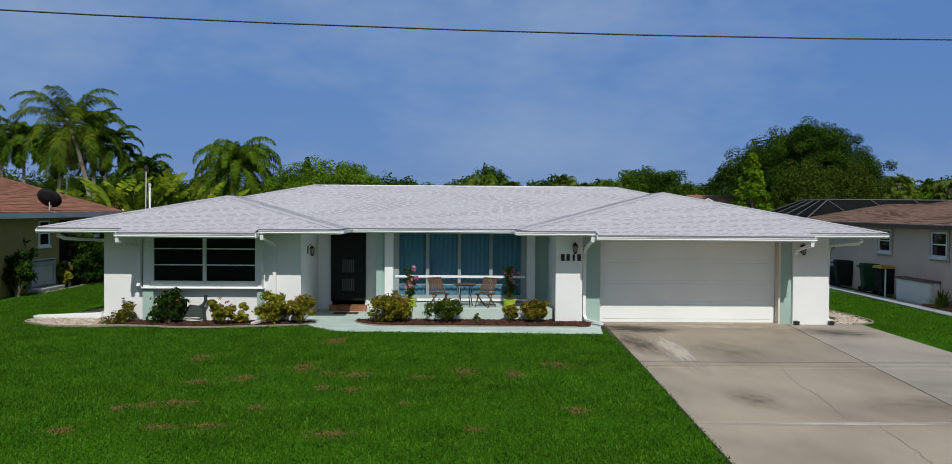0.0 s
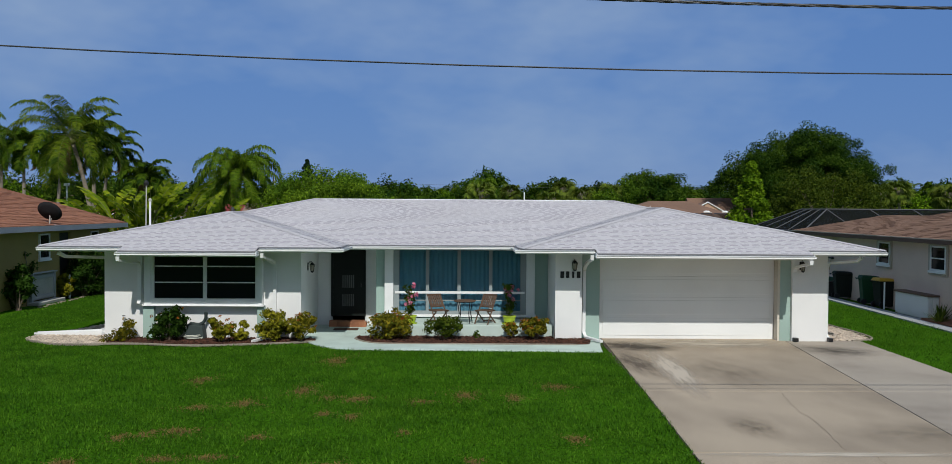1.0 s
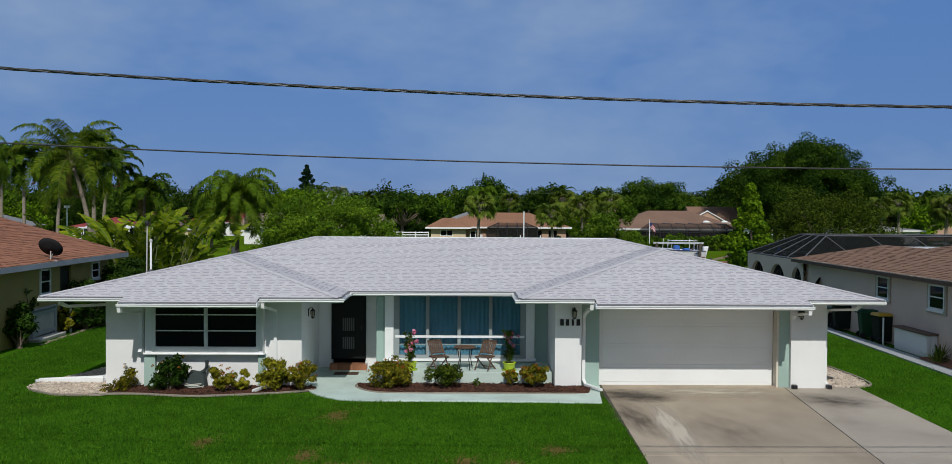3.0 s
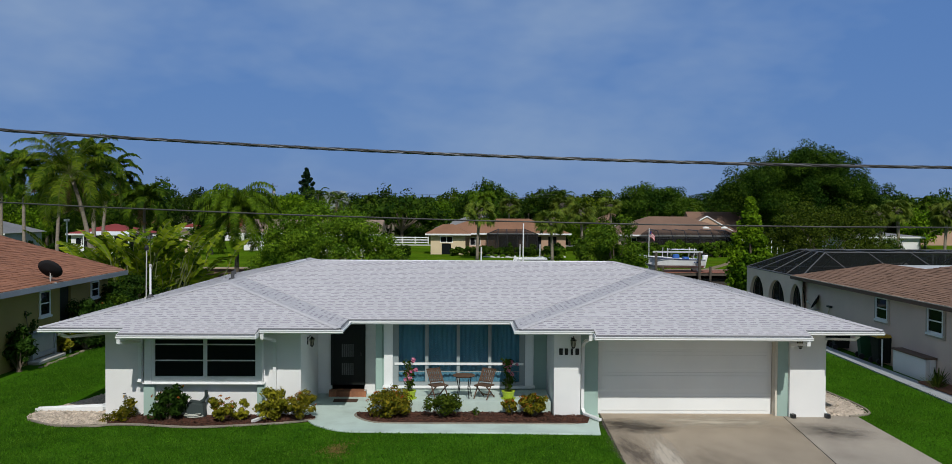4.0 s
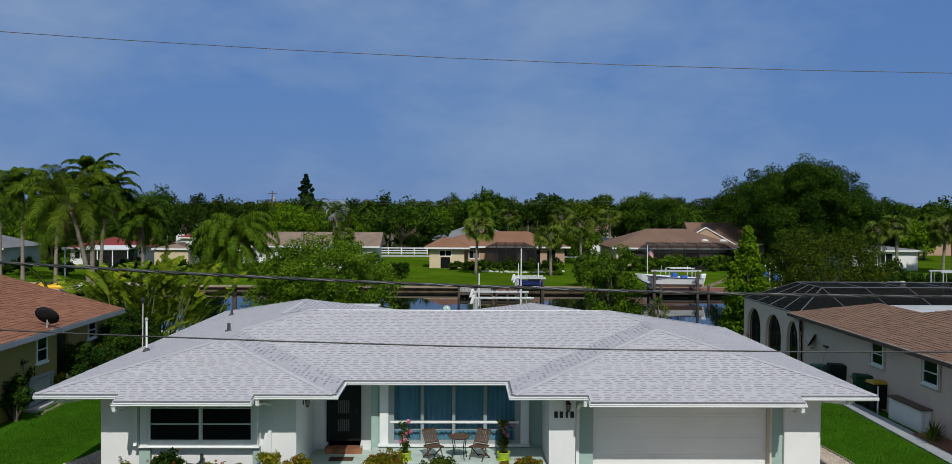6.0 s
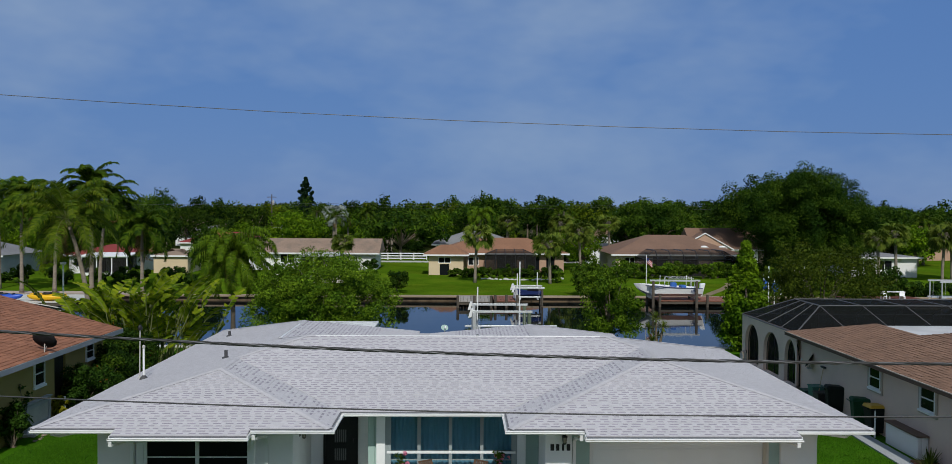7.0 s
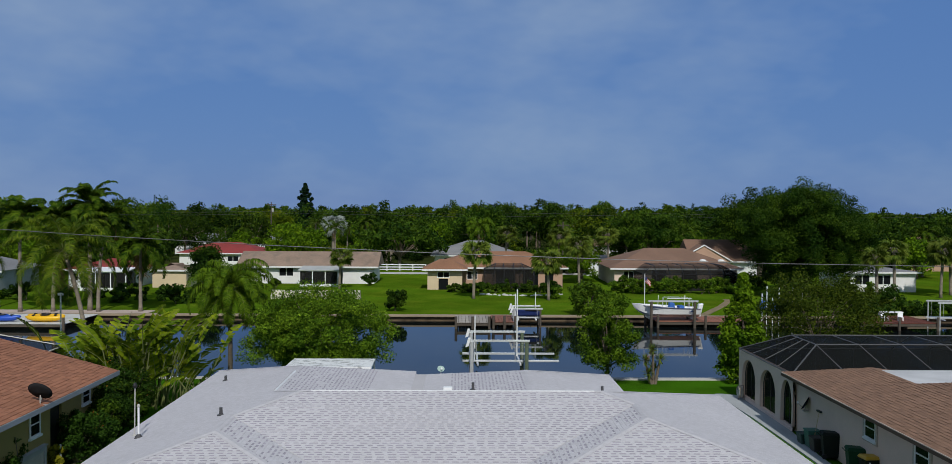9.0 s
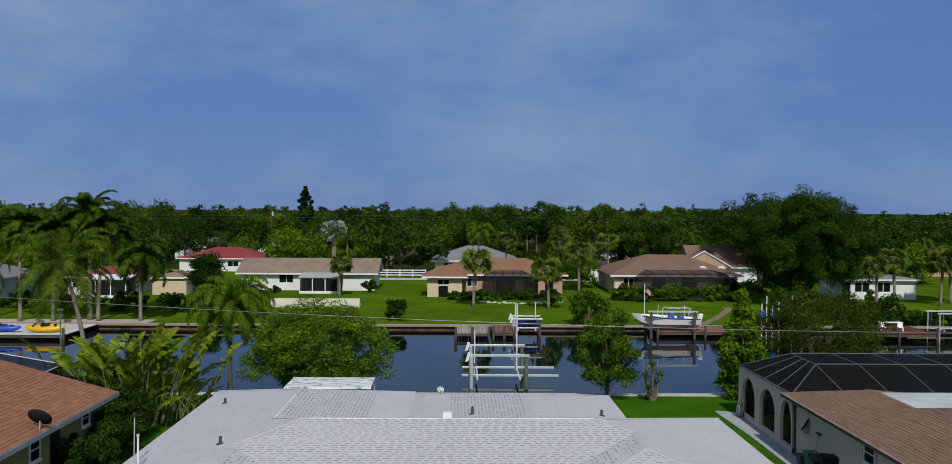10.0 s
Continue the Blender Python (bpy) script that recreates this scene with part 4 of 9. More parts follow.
def satellite(parent, mat, r, h, tilt=(0.2, -0.75, 0.6)):
    """Mast, bowl and feed arm, from the parent's base."""
    face = Vector(tilt).normalized()
    c = Vector((0, 0, h))
    q = face.to_track_quat("Z", "Y").to_matrix().to_4x4()
    m = Matrix.Translation(c) @ q
    g, n = Geo(), 22
    rings = [(0.001, -.16 * r), (.35 * r, -.14 * r), (.7 * r, -.07 * r), (r, .06 * r), (r * 1.02, .05 * r), (.7 * r, -.10 * r), (.001, -.2 * r)]
    pts = [m @ Vector((a * math.cos(2 * math.pi * k / n), .9 * a * math.sin(2 * math.pi * k / n), z)) for a, z in rings for k in range(n)]
    g.add(pts, [(i * n + k, i * n + (k + 1) % n, (i + 1) * n + (k + 1) % n, (i + 1) * n + k) for i in range(len(rings) - 1) for k in range(n)])
    part("bowl", g, mat, parent, smooth=True)
    part("mast", Geo().tube([(0, 0, 0), (0, .03, h * .8), c - face * r * .15], .022, 8), M_CONC2, parent)
    tip = c + face * r * 1.0 + Vector((0, 0, -.5 * r))
    part("feed_arm", Geo().tube([c + Vector((0, 0, -.9 * r)), tip], .014, 6), M_CONC2, parent)
    part("receiver", Geo().lathe(tip.x, tip.y, [(.03, tip.z - .04), (.05, tip.z), (.03, tip.z + .07)], 8), M_TRIM, parent)
    part("foot", Geo().box(-.1, .1, -.1, .1, -.02, .02), M_CONC2, parent)


roof_fittings()
# ---- plants: builders ----
M_BARK = material("grey_bark", (0.16, 0.125, 0.095), 0.95, 0.25, 0.25, 1.5, 25.0, 0.8, stretch=(1, 1, .3))
M_DARKBARK = material("dark_palm_bark", (0.095, 0.08, 0.062), 0.95, 0.2, 0.25, 2.0, 14.0, 0.9, stretch=(.4, .4, 2.0))
M_PALMBARK = material("palm_bark", (0.23, 0.195, 0.155), 0.95, 0.2, 0.25, 2.0, 14.0, 0.9, stretch=(.4, .4, 2.0))
L_IXORA = leaf_material("ixora_leaf", (0.05, 0.072, 0.006), (0.25, 0.2, 0.015), 0.2)
L_DARKBUSH = leaf_material("dark_shrub_leaf", (0.012, 0.036, 0.004), (0.046, 0.1, 0.012), 0.2)
L_CROTON = leaf_material("croton_leaf", (0.1, 0.115, 0.008), (0.33, 0.3, 0.022), 0.2)
L_OAK = leaf_material("oak_leaf", (0.011, 0.038, 0.003), (0.052, 0.104, 0.009), 0.2, patch=.35)
L_OLIVE = leaf_material("olive_leaf", (0.022, 0.046, 0.004), (0.088, 0.122, 0.01), 0.2)
L_MANGROVE = leaf_material("mangrove_leaf", (0.03, 0.08, 0.004), (0.14, 0.25, 0.016), 0.15, patch=.9, depth=.3)
L_LIGHT = leaf_material("light_tree_leaf", (0.04, 0.1, 0.003), (0.145, 0.265, 0.01), 0.15, patch=.5, depth=.3)
L_BANANA = leaf_material("banana_leaf", (0.06, 0.13, 0.005), (0.27, 0.36, 0.018), 0.2, 0.35, patch=1.3, depth=.35)
L_FERN = leaf_material("mixed_shrub_leaf", (0.017, 0.048, 0.003), (0.086, 0.145, 0.011), 0.3)
L_PALM = leaf_material("coconut_leaf", (0.014, 0.046, 0.003), (0.088, 0.148, 0.009), 0.2, 0.28, patch=.8, depth=.25)
L_COCO = leaf_material("near_coconut_leaf", (0.024, 0.068, 0.005), (0.15, 0.21, 0.014), 0.1, 0.28, patch=.8, depth=.25)
L_QUEEN = leaf_material("queen_palm_leaf", (0.036, 0.092, 0.005), (0.15, 0.24, 0.012), 0.2)
L_SABAL = leaf_material("sabal_leaf", (0.045, 0.085, 0.01), (0.165, 0.21, 0.028), 0.25)
L_SILVER = leaf_material("silver_leaf", (0.28, 0.33, 0.31), (0.46, 0.50, 0.47), 0.1)
L_WOOD = leaf_material("woodland_leaf", (0.013, 0.04, 0.003), (0.052, 0.098, 0.008), 0.4, patch=.1, depth=.5)
L_WOODLIGHT = leaf_material("light_woodland_leaf", (0.036, 0.074, 0.002), (0.11, 0.16, 0.007), 0.3, patch=.08, depth=.4)
L_WOODDEEP = leaf_material("deep_woodland_leaf", (0.007, 0.026, 0.002), (0.032, 0.066, 0.005), 0.3, patch=.1, depth=.4)
L_PINE = leaf_material("pine_needle", (0.008, 0.026, 0.012), (0.02, 0.05, 0.02), 0.2)
L_DEAD = leaf_material("dry_frond", (0.22, 0.14, 0.06), (0.32, 0.22, 0.1), 0.2)
M_PINK = leaf_material("pink_petal", (0.62, 0.12, 0.25), (0.8, 0.35, 0.45), 0.1)
M_RED = leaf_material("orange_petal", (0.34, 0.08, 0.015), (0.42, 0.18, 0.03), 0.1)


def leaf_cloud(rng, centres, radii, per, size, ratio=0.45, droop=0.25):
    """Leaves in clumps: centres (n,3), radii (n,) or (n,3); returns the arrays that cards() takes."""
    centres = np.asarray(centres, float)
    radii = np.asarray(radii, float)
    if radii.ndim == 1:
        radii = radii[:, None] * np.array([1, 1, 0.8])
    n = len(centres) * per
    c = np.repeat(centres, per, 0)
    r = np.repeat(radii, per, 0)
    d = unit(rng.normal(size=(n, 3)))
    pos = c + d * r * (rng.random((n, 1)) ** 0.36)
    face = unit(d + rng.normal(size=(n, 3)) * 0.5 + np.array([0, 0, 0.3]))
    along = unit(np.cross(face, unit(rng.normal(size=(n, 3)))) + np.array([0, 0, -droop]))
    across = unit(np.cross(face, along))
    s = size * rng.uniform(0.6, 1.3, (n, 1))
    return pos, along * s, across * s * ratio


def crown_clumps(rng, n, rx, ry, rz, cz, low=-0.55, shell=0.55, each=4.0):
    """Clump centres gathered on boughs over an uneven dome, with gaps between the boughs."""
    boughs, out = [], []
    while len(boughs) < max(7, n / each):
        d = unit(rng.normal(size=3))
        if d[2] < low:
            continue
        k = rng.uniform(shell, 1.0) ** 0.6 * (0.9 + 0.08 * math.sin(6.2 * d[0] + 1.3) * math.cos(5.4 * d[1]) + rng.normal() * 0.045)
        boughs.append(np.array((d[0] * rx * k, d[1] * ry * k, cz + d[2] * rz * k)))
    spread = np.array((rx, ry, rz * 0.7)) * 0.19
    for i in range(n):
        out.append(boughs[i % len(boughs)] + np.clip(rng.normal(size=3), -1.7, 1.7) * spread)
    return np.array(out)


def tree(name, at, label, leaf, seed, rx, rz, trunk_h, trunk_r, clumps, per, size, clump_r, ry=None, group="", low=-0.5, ratio=0.45, cz=None, lean=0.0, shell=0.5, bark=None):
    """A broadleaf tree: tapered trunk with limbs into the crown, crown of leaf clumps."""
    rng = np.random.default_rng(seed)
    ry = ry or rx
    cz = cz if cz is not None else trunk_h + rz * 0.55
    cc = crown_clumps(rng, clumps, rx, ry, rz, cz, low, shell, 3.0)
    ob = thing(name, at, label, "tree", group)
    g = Geo()
    top = Vector((lean, 0, trunk_h))
    g.tube([(0, 0, -.1), (lean * .1, .02, trunk_h * .25), (lean * .5, -.03, trunk_h * .65), top], [trunk_r * 1.5, trunk_r * 1.05, trunk_r * .9, trunk_r * .75], 10)
    for c in cc[:: max(1, len(cc) // 16)]:
        c = Vector(c)
        mid = top.lerp(c, .5) + Vector((0, 0, .12 * (c - top).length))
        g.tube([top - Vector((0, 0, .15 * trunk_h)), mid, c], [trunk_r * .5, trunk_r * .28, trunk_r * .08], 6, False)
    part("trunk", g, bark or M_BARK, ob, smooth=True)
    me = cards(*leaf_cloud(rng, cc, rng.uniform(.75, 1.25, len(cc)) * clump_r, per, size, ratio), leaf, "crown")
    new("crown", me).parent = ob
    return ob


def bush(at, label, leaf, seed, rx, h, n, size, group="", flowers=None, flower_n=0, ry=None, ratio=.5, name="shrub", low=-.2):
    """A shrub: bare stems from the ground and a leafy head, with blossom where it has some."""
    rng = np.random.default_rng(seed)
    ry = ry or rx
    ob = thing(name, at, label, "shrub", group)
    clumps = crown_clumps(rng, max(14, n // 32), rx * .82, ry * .82, h * .44, h * .5, low - .75, .35, 1.4)
    g = Geo()
    for c in clumps[::2]:
        g.tube([(rng.uniform(-.08, .08), rng.uniform(-.08, .08), -.03), (c[0] * .5, c[1] * .5, c[2] * .55), tuple(c)], [.014, .01, .004], 5, False)
    part("twig_frame", g, M_BARK, ob, kind="stuff")
    per = max(1, int(1.8 * n / len(clumps)))
    me = cards(*leaf_cloud(rng, clumps, np.full(len(clumps), min(rx, h) * .27), per, size, ratio, .1), leaf, "foliage")
    new("foliage", me).parent = ob
    if flowers:
        k = crown_clumps(rng, flower_n, rx * .8, ry * .8, h * .44, h * .52, -.1, .9, 1.0)
        new("blossom", cards(*leaf_cloud(rng, k, np.full(len(k), .05), 7, .028, .7), flowers, "blossom")).parent = ob
    return ob


def fronds(rng, n, length, leaflets, width, droop, rise, leaf_len, top, spread=(0.0, 1.0), down=0.6, base_r=.08):
    """Feather-leaf palm head: leaflet arrays, and the midrib paths."""
    pos, ac, ribs = [], [], []
    for i in range(n):
        yaw = i * 2.39996 + rng.uniform(-.25, .25)
        el = rise[0] + (rise[1] - rise[0]) * (i / max(1, n - 1)) + rng.uniform(-.12, .12)
        L = length * rng.uniform(.85, 1.1)
        out = np.array([math.cos(yaw), math.sin(yaw), 0])
        side = np.array([-math.sin(yaw), math.cos(yaw), 0])
        p, path, ang = np.array([*top]) + out * base_r, [], el
        steps = 14
        for k in range(steps + 1):
            path.append(p.copy())
            p = p + (out * math.cos(ang) + np.array([0, 0, math.sin(ang)])) * L / steps
            ang -= droop * (0.35 + 1.3 * k / steps) / steps * 2.0
        path = np.array(path)
        ribs.append(path)
        t = np.linspace(.14, 1, leaflets)
        idx = t * steps
        j = np.minimum(idx.astype(int), steps - 1)
        f = (idx - j)[:, None]
        base = path[j] * (1 - f) + path[j + 1] * f
        tang = unit(path[j + 1] - path[j])
        up = unit(np.cross(tang, side[None]))
        ll = leaf_len * (np.sin(np.pi * np.clip(t * .86 + .1, 0, 1)) ** .6)[:, None] * rng.uniform(.8, 1.15, (leaflets, 1))
        for s in (-1, 1):
            d = unit(side[None] * s + tang * .6 + up * .25 + rng.normal(size=(leaflets, 3)) * .1)
            hang = unit(d + np.array([0, 0, -down * 1.6]) + rng.normal(size=(leaflets, 3)) * .12)
            mid = base + d * ll * .45
            pos.append(np.stack([base, mid, mid + hang * ll * .55], 1))
            ac.append(tang * width * rng.uniform(.7, 1.2, (leaflets, 1)))
    return np.concatenate(pos), np.concatenate(ac), ribs


def blades(lines, across, mat, name):
    """Bent leaflets as one mesh: each runs base, bend, tip (n, 3, 3) and is widest at its bend."""
    lines, across = np.asarray(lines, np.float32), np.asarray(across, np.float32)
    n = len(lines)
    v = np.stack([lines[:, 0] - across * .5, lines[:, 0] + across * .5, lines[:, 1] + across, lines[:, 1] - across, lines[:, 2]], 1).reshape(-1, 3)
    me = bpy.data.meshes.new(name)
    me.vertices.add(5 * n)
    me.vertices.foreach_set("co", v.ravel())
    loops = np.arange(n)[:, None] * 5 + np.array([0, 1, 2, 0, 2, 3, 3, 2, 4])[None]
    me.loops.add(9 * n)
    me.loops.foreach_set("vertex_index", loops.ravel().astype(np.int32))
    me.polygons.add(3 * n)
    me.polygons.foreach_set("loop_start", np.arange(0, 9 * n, 3, dtype=np.int32))
    me.materials.append(mat)
    me.update(calc_edges=True)
    return me


def palm(name, at, label, seed, height, n=20, length=3.2, leaflets=34, width=.03, droop=1.1, rise=(1.35, -.35), leaf_len=.75, trunk_r=.14, lean=(0, 0), leaf=None, dead=2, nuts=0, down=.6, group="", bark=None):
    """A feather palm: ringed curved trunk, ribs, green leaflets, a few dry fronds, nuts where it has them."""
    rng = np.random.default_rng(seed)
    ob = thing(name, at, label, "palm tree", group)
    g, path, radii = Geo(), [], []
    for k in range(13):
        t = k / 12
        path.append((lean[0] * t * t, lean[1] * t * t, -.1 + (height + .1) * t))
        radii.append(trunk_r * (1.45 if k == 0 else 1.05 - .35 * t) * (1.06 if k % 2 else .97))
    part("trunk", g.tube(path, radii, 10), bark or M_PALMBARK, ob, smooth=True)
    top = (lean[0], lean[1], height)
    pos, ac, ribs = fronds(rng, n, length, leaflets, width, droop, rise, leaf_len, top, down=down)
    new("crown", blades(pos, ac, leaf or L_PALM, "crown")).parent = ob
    g = Geo()
    for r in ribs:
        g.tube([tuple(p) for p in r[::2]], [.035, .03, .025, .02, .016, .012, .009, .006][: len(r[::2])], 4, False)
    part("frond_rib_set", g, material("frond_stalk", (0.14, 0.16, 0.04), .7) if "frond_stalk" not in bpy.data.materials else bpy.data.materials["frond_stalk"], ob, kind="stuff")
    if dead:
        pos, ac, ribs = fronds(rng, dead, length * .75, leaflets // 2, width, 1.2, (-.5, -1.1), leaf_len * .8, top, down=.9)
        new("dry_fronds", blades(pos, ac, L_DEAD, "dry_fronds")).parent = ob
    for k in range(nuts):
        a = k * 2.4
        part("coconut", Geo().lathe(top[0] + .24 * math.cos(a), top[1] + .24 * math.sin(a), [(.02, height - .52), (.1, height - .46), (.13, height - .36), (.09, height - .26), (.02, height - .22)], 8), bpy.data.materials["frond_stalk"], ob, smooth=True)
    return ob


def fan_palm(at, label, seed, height, n=24, size=.95, trunk_r=.16, leaf=None, group="", name="sabal_palm", lean=0.0):
    """A fan palm: straight trunk and a round head of fan leaves on stalks."""
    rng = np.random.default_rng(seed)
    ob = thing(name, at, label, "palm tree", group)
    path = [(lean * (k / 8) ** 2, 0, -.1 + (height + .1) * k / 8) for k in range(9)]
    part("trunk", Geo().tube(path, [trunk_r * (1.25 if k == 0 else 1.05 - .02 * k) for k in range(9)], 9), M_PALMBARK, ob, smooth=True)
    lines, ac, g = [], [], Geo()
    for i in range(n):
        d = unit(np.array([math.cos(i * 2.4), math.sin(i * 2.4), 1.25 - 2.0 * (i / n) + rng.uniform(-.2, .2)]))
        stalk = size * rng.uniform(.7, 1.0)
        base = np.array([lean, 0, height])
        hub = base + d * stalk - np.array([0, 0, .15 * stalk])
        g.tube([tuple(base), tuple(hub)], [.03, .015], 4, False)
        side = unit(np.cross(d, [0, 0, 1]) + 1e-3)
        nrm = unit(np.cross(side, d))
        r = rng.uniform(-1.3, 1.3)
        side, nrm = side * math.cos(r) + nrm * math.sin(r), nrm * math.cos(r) - side * math.sin(r)
        for k in range(16):
            a = -1.75 + 3.5 * k / 15
            w = unit(d * math.cos(a) + side * math.sin(a) + nrm * .15 + np.array([0, 0, -.35]))
            L = size * (1.0 - .16 * abs(a))
            bend = hub + w * L * .55
            lines.append((hub, bend, bend + unit(w * .8 + rng.normal(size=3) * .15 + np.array([0, 0, -.9])) * L * .5))
            ac.append(unit(np.cross(w, nrm)) * size * .06)
    new("crown", blades(lines, ac, leaf or L_SABAL, "crown")).parent = ob
    part("stalks", g, M_PALMBARK, ob)
    return ob


# ---- porch ----
M_TEAK = material("weathered_teak", (0.105, 0.062, 0.040), 0.75, 0.2, 0.25, 3.0, 40.0, 0.4, stretch=(1, 1, .25), island=.15)
M_LIME = material("lime_glaze", (0.42, 0.55, 0.04), 0.25, 0.06, 0.04, 3.0, 20.0, 0.05)


def porch_chair(at, turn):
    """Folding slatted chair; it faces +x before it is turned."""
    ob = thing("folding_chair", at, "weathered brown wooden folding chair with slatted seat and back", "chair", "porch chairs", turn)
    ob.scale = (.95, .95, .86)
    w = .22
    for y in (-w, w):
        part("rear_leg", Geo().tube([(.24, y, 0), (-.02, y, .45), (-.30, y, .94)], .021, 6), M_TEAK, ob)
        part("front_leg", Geo().tube([(-.28, y * .86, 0), (-.02, y * .86, .24), (.20, y * .86, .43)], .021, 6), M_TEAK, ob)
        part("seat_rail", Geo().box(-.2, .24, y * .95 - .012, y * .95 + .012, .41, .44), M_TEAK, ob)
    for i in range(7):
        x = -.19 + i * .068
        part("seat_slat", Geo().box(x - .027, x + .027, -.23, .23, .44, .456), M_TEAK, ob, bevel=.004)
    for i in range(6):
        y = -.17 + i * .068
        part("back_slat", Geo().add([(-.075, y - .024, .55), (-.075, y + .024, .55), (-.285, y + .024, .92), (-.285, y - .024, .92), (-.06, y - .024, .555), (-.06, y + .024, .555), (-.27, y + .024, .925), (-.27, y - .024, .925)],
                                    [(3, 2, 1, 0), (4, 5, 6, 7), (0, 1, 5, 4), (1, 2, 6, 5), (2, 3, 7, 6), (3, 0, 4, 7)]), M_TEAK, ob)
    part("top_rail", Geo().box(-.30, -.26, -.23, .23, .90, .95), M_TEAK, ob, bevel=.006)
    part("low_rail", Geo().box(-.09, -.06, -.23, .23, .53, .57), M_TEAK, ob, bevel=.006)
    part("cross_bar", Geo().box(-.27, -.24, -.2, .2, .05, .08), M_TEAK, ob)


def porch_table(at):
    ob = thing("bistro_table", at, "round weathered wooden bistro table on thin dark legs", "table")
    for i in range(9):
        y = -.28 + i * .07
        half = math.sqrt(max(.01, .32 ** 2 - y * y))
        part("table_slat", Geo().box(-half, half, y - .032, y + .032, .63, .652), M_TEAK, ob, bevel=.004)
    part("ring", Geo().lathe(0, 0, [(.28, .61), (.30, .61), (.30, .63), (.28, .63)], 24), M_BLACK, ob)
    for a in (.6, 2.2, 3.8, 5.3):
        part("leg", Geo().tube([(.26 * math.cos(a), .26 * math.sin(a), .62), (.2 * math.cos(a), .2 * math.sin(a), .3), (.26 * math.cos(a), .26 * math.sin(a), 0)], .013, 6), M_BLACK, ob)


def potted_plant(at, seed, h):
    ob = thing("potted_plant", at, "pink-flowering climber in a glazed lime green pot", "potted plant", "porch pots")
    part("pot", Geo().lathe(0, 0, [(.12, 0), (.15, .04), (.175, .17), (.185, .2), (.195, .21), (.195, .235), (.17, .235), (.16, .21)], 24), M_LIME, ob, "glazed lime green pot", smooth=True)
    part("saucer", Geo().lathe(0, 0, [(.16, -.0), (.2, .005), (.21, .03), (.15, .03)], 24), M_LIME, ob)
    part("soil", Geo().lathe(0, 0, [(.16, .19), (.16, .21)], 20), M_MULCH, ob)
    rng = np.random.default_rng(seed)
    stems = Geo()
    for k in range(5):
        a = k * 1.26
        stems.tube([(.05 * math.cos(a), .05 * math.sin(a), .24), (.08 * math.cos(a + 1), .08 * math.sin(a + 1), .24 + h * .5), (.04 * math.cos(a + 2), .04 * math.sin(a + 2), .24 + h)], [.01, .008, .004], 5)
    part("twig_frame", stems, M_BARK, ob, kind="stuff")
    t = rng.random(26)
    cc = np.stack([rng.normal(size=26) * .07, rng.normal(size=26) * .07, .32 + t * h], 1)
    new("foliage", cards(*leaf_cloud(rng, cc, np.full(26, .1), 15, .05, .5), L_FERN, "foliage")).parent = ob
    k = np.stack([rng.normal(size=9) * .12, -.05 + rng.normal(size=9) * .1, .35 + h * rng.uniform(.25, 1.05, 9)], 1)
    new("blossom", cards(*leaf_cloud(rng, k, np.full(9, .05), 9, .045, .8), M_PINK, "blossom")).parent = ob


porch_chair((-0.62, 24.98, 0.39), -58)
porch_chair((0.70, 24.98, 0.39), 238)
porch_table((0.12, 25.05, 0.39))
potted_plant((-1.43, 24.9, 0.39), 11, .72)
potted_plant((1.38, 24.9, 0.39), 12, .80)


def brick_step():
    ob = thing("brick_step", (-3.35, 26.8, 0.04), "low red brick step before the front door", "step")
    part("core", Geo((-3.35, 26.8, .04)).box(-3.97, -2.87, 26.84, 27.2, 0.04, 0.185), M_CONC2, ob)
    return ob


step = brick_step()
mat_ob = solid("doormat", Geo().box(-.36, .36, -.2, .2, 0, .018), material("brown_coir", (0.07, 0.04, 0.025), .95, .2, .3, 4., 90., .7), "dark brown coir mat on the walk", "doormat", at=(-3.4, 26.2, .041), bevel=.004)
hose = thing("hose_caddy", (-7.2, 24.1, 0.05), "grey-green plastic hose caddy with a coiled pale hose", "hose caddy")
M_HOSEBOX = material("grey_green_plastic", (0.028, 0.042, 0.042), .7)
part("body", Geo().add([(-.28, -.2, 0), (.26, -.2, 0), (.26, .15, 0), (-.28, .15, 0), (-.2, -.12, .42), (.2, -.12, .36), (.22, .12, .40), (-.2, .12, .46)], [(3, 2, 1, 0), (4, 5, 6, 7), (0, 1, 5, 4), (1, 2, 6, 5), (2, 3, 7, 6), (3, 0, 4, 7)]), M_HOSEBOX, hose, bevel=.03)
part("spout", Geo().tube([(.1, 0, .38), (.2, 0, .45), (.26, 0, .56), (.27, -.01, .72)], [.06, .05, .045, .05], 10), M_HOSEBOX, hose)
coil = []
for k in range(52):
    a = k * .36
    coil.append(((.22 + .05 * math.sin(k * .5)) * math.cos(a) - .02, -.2 + .16 * math.sin(a), .03 + .0022 * k))
part("coil", Geo().tube(coil, .014, 6), material("pale_hose", (0.55, 0.56, 0.50), .5), hose, smooth=True)

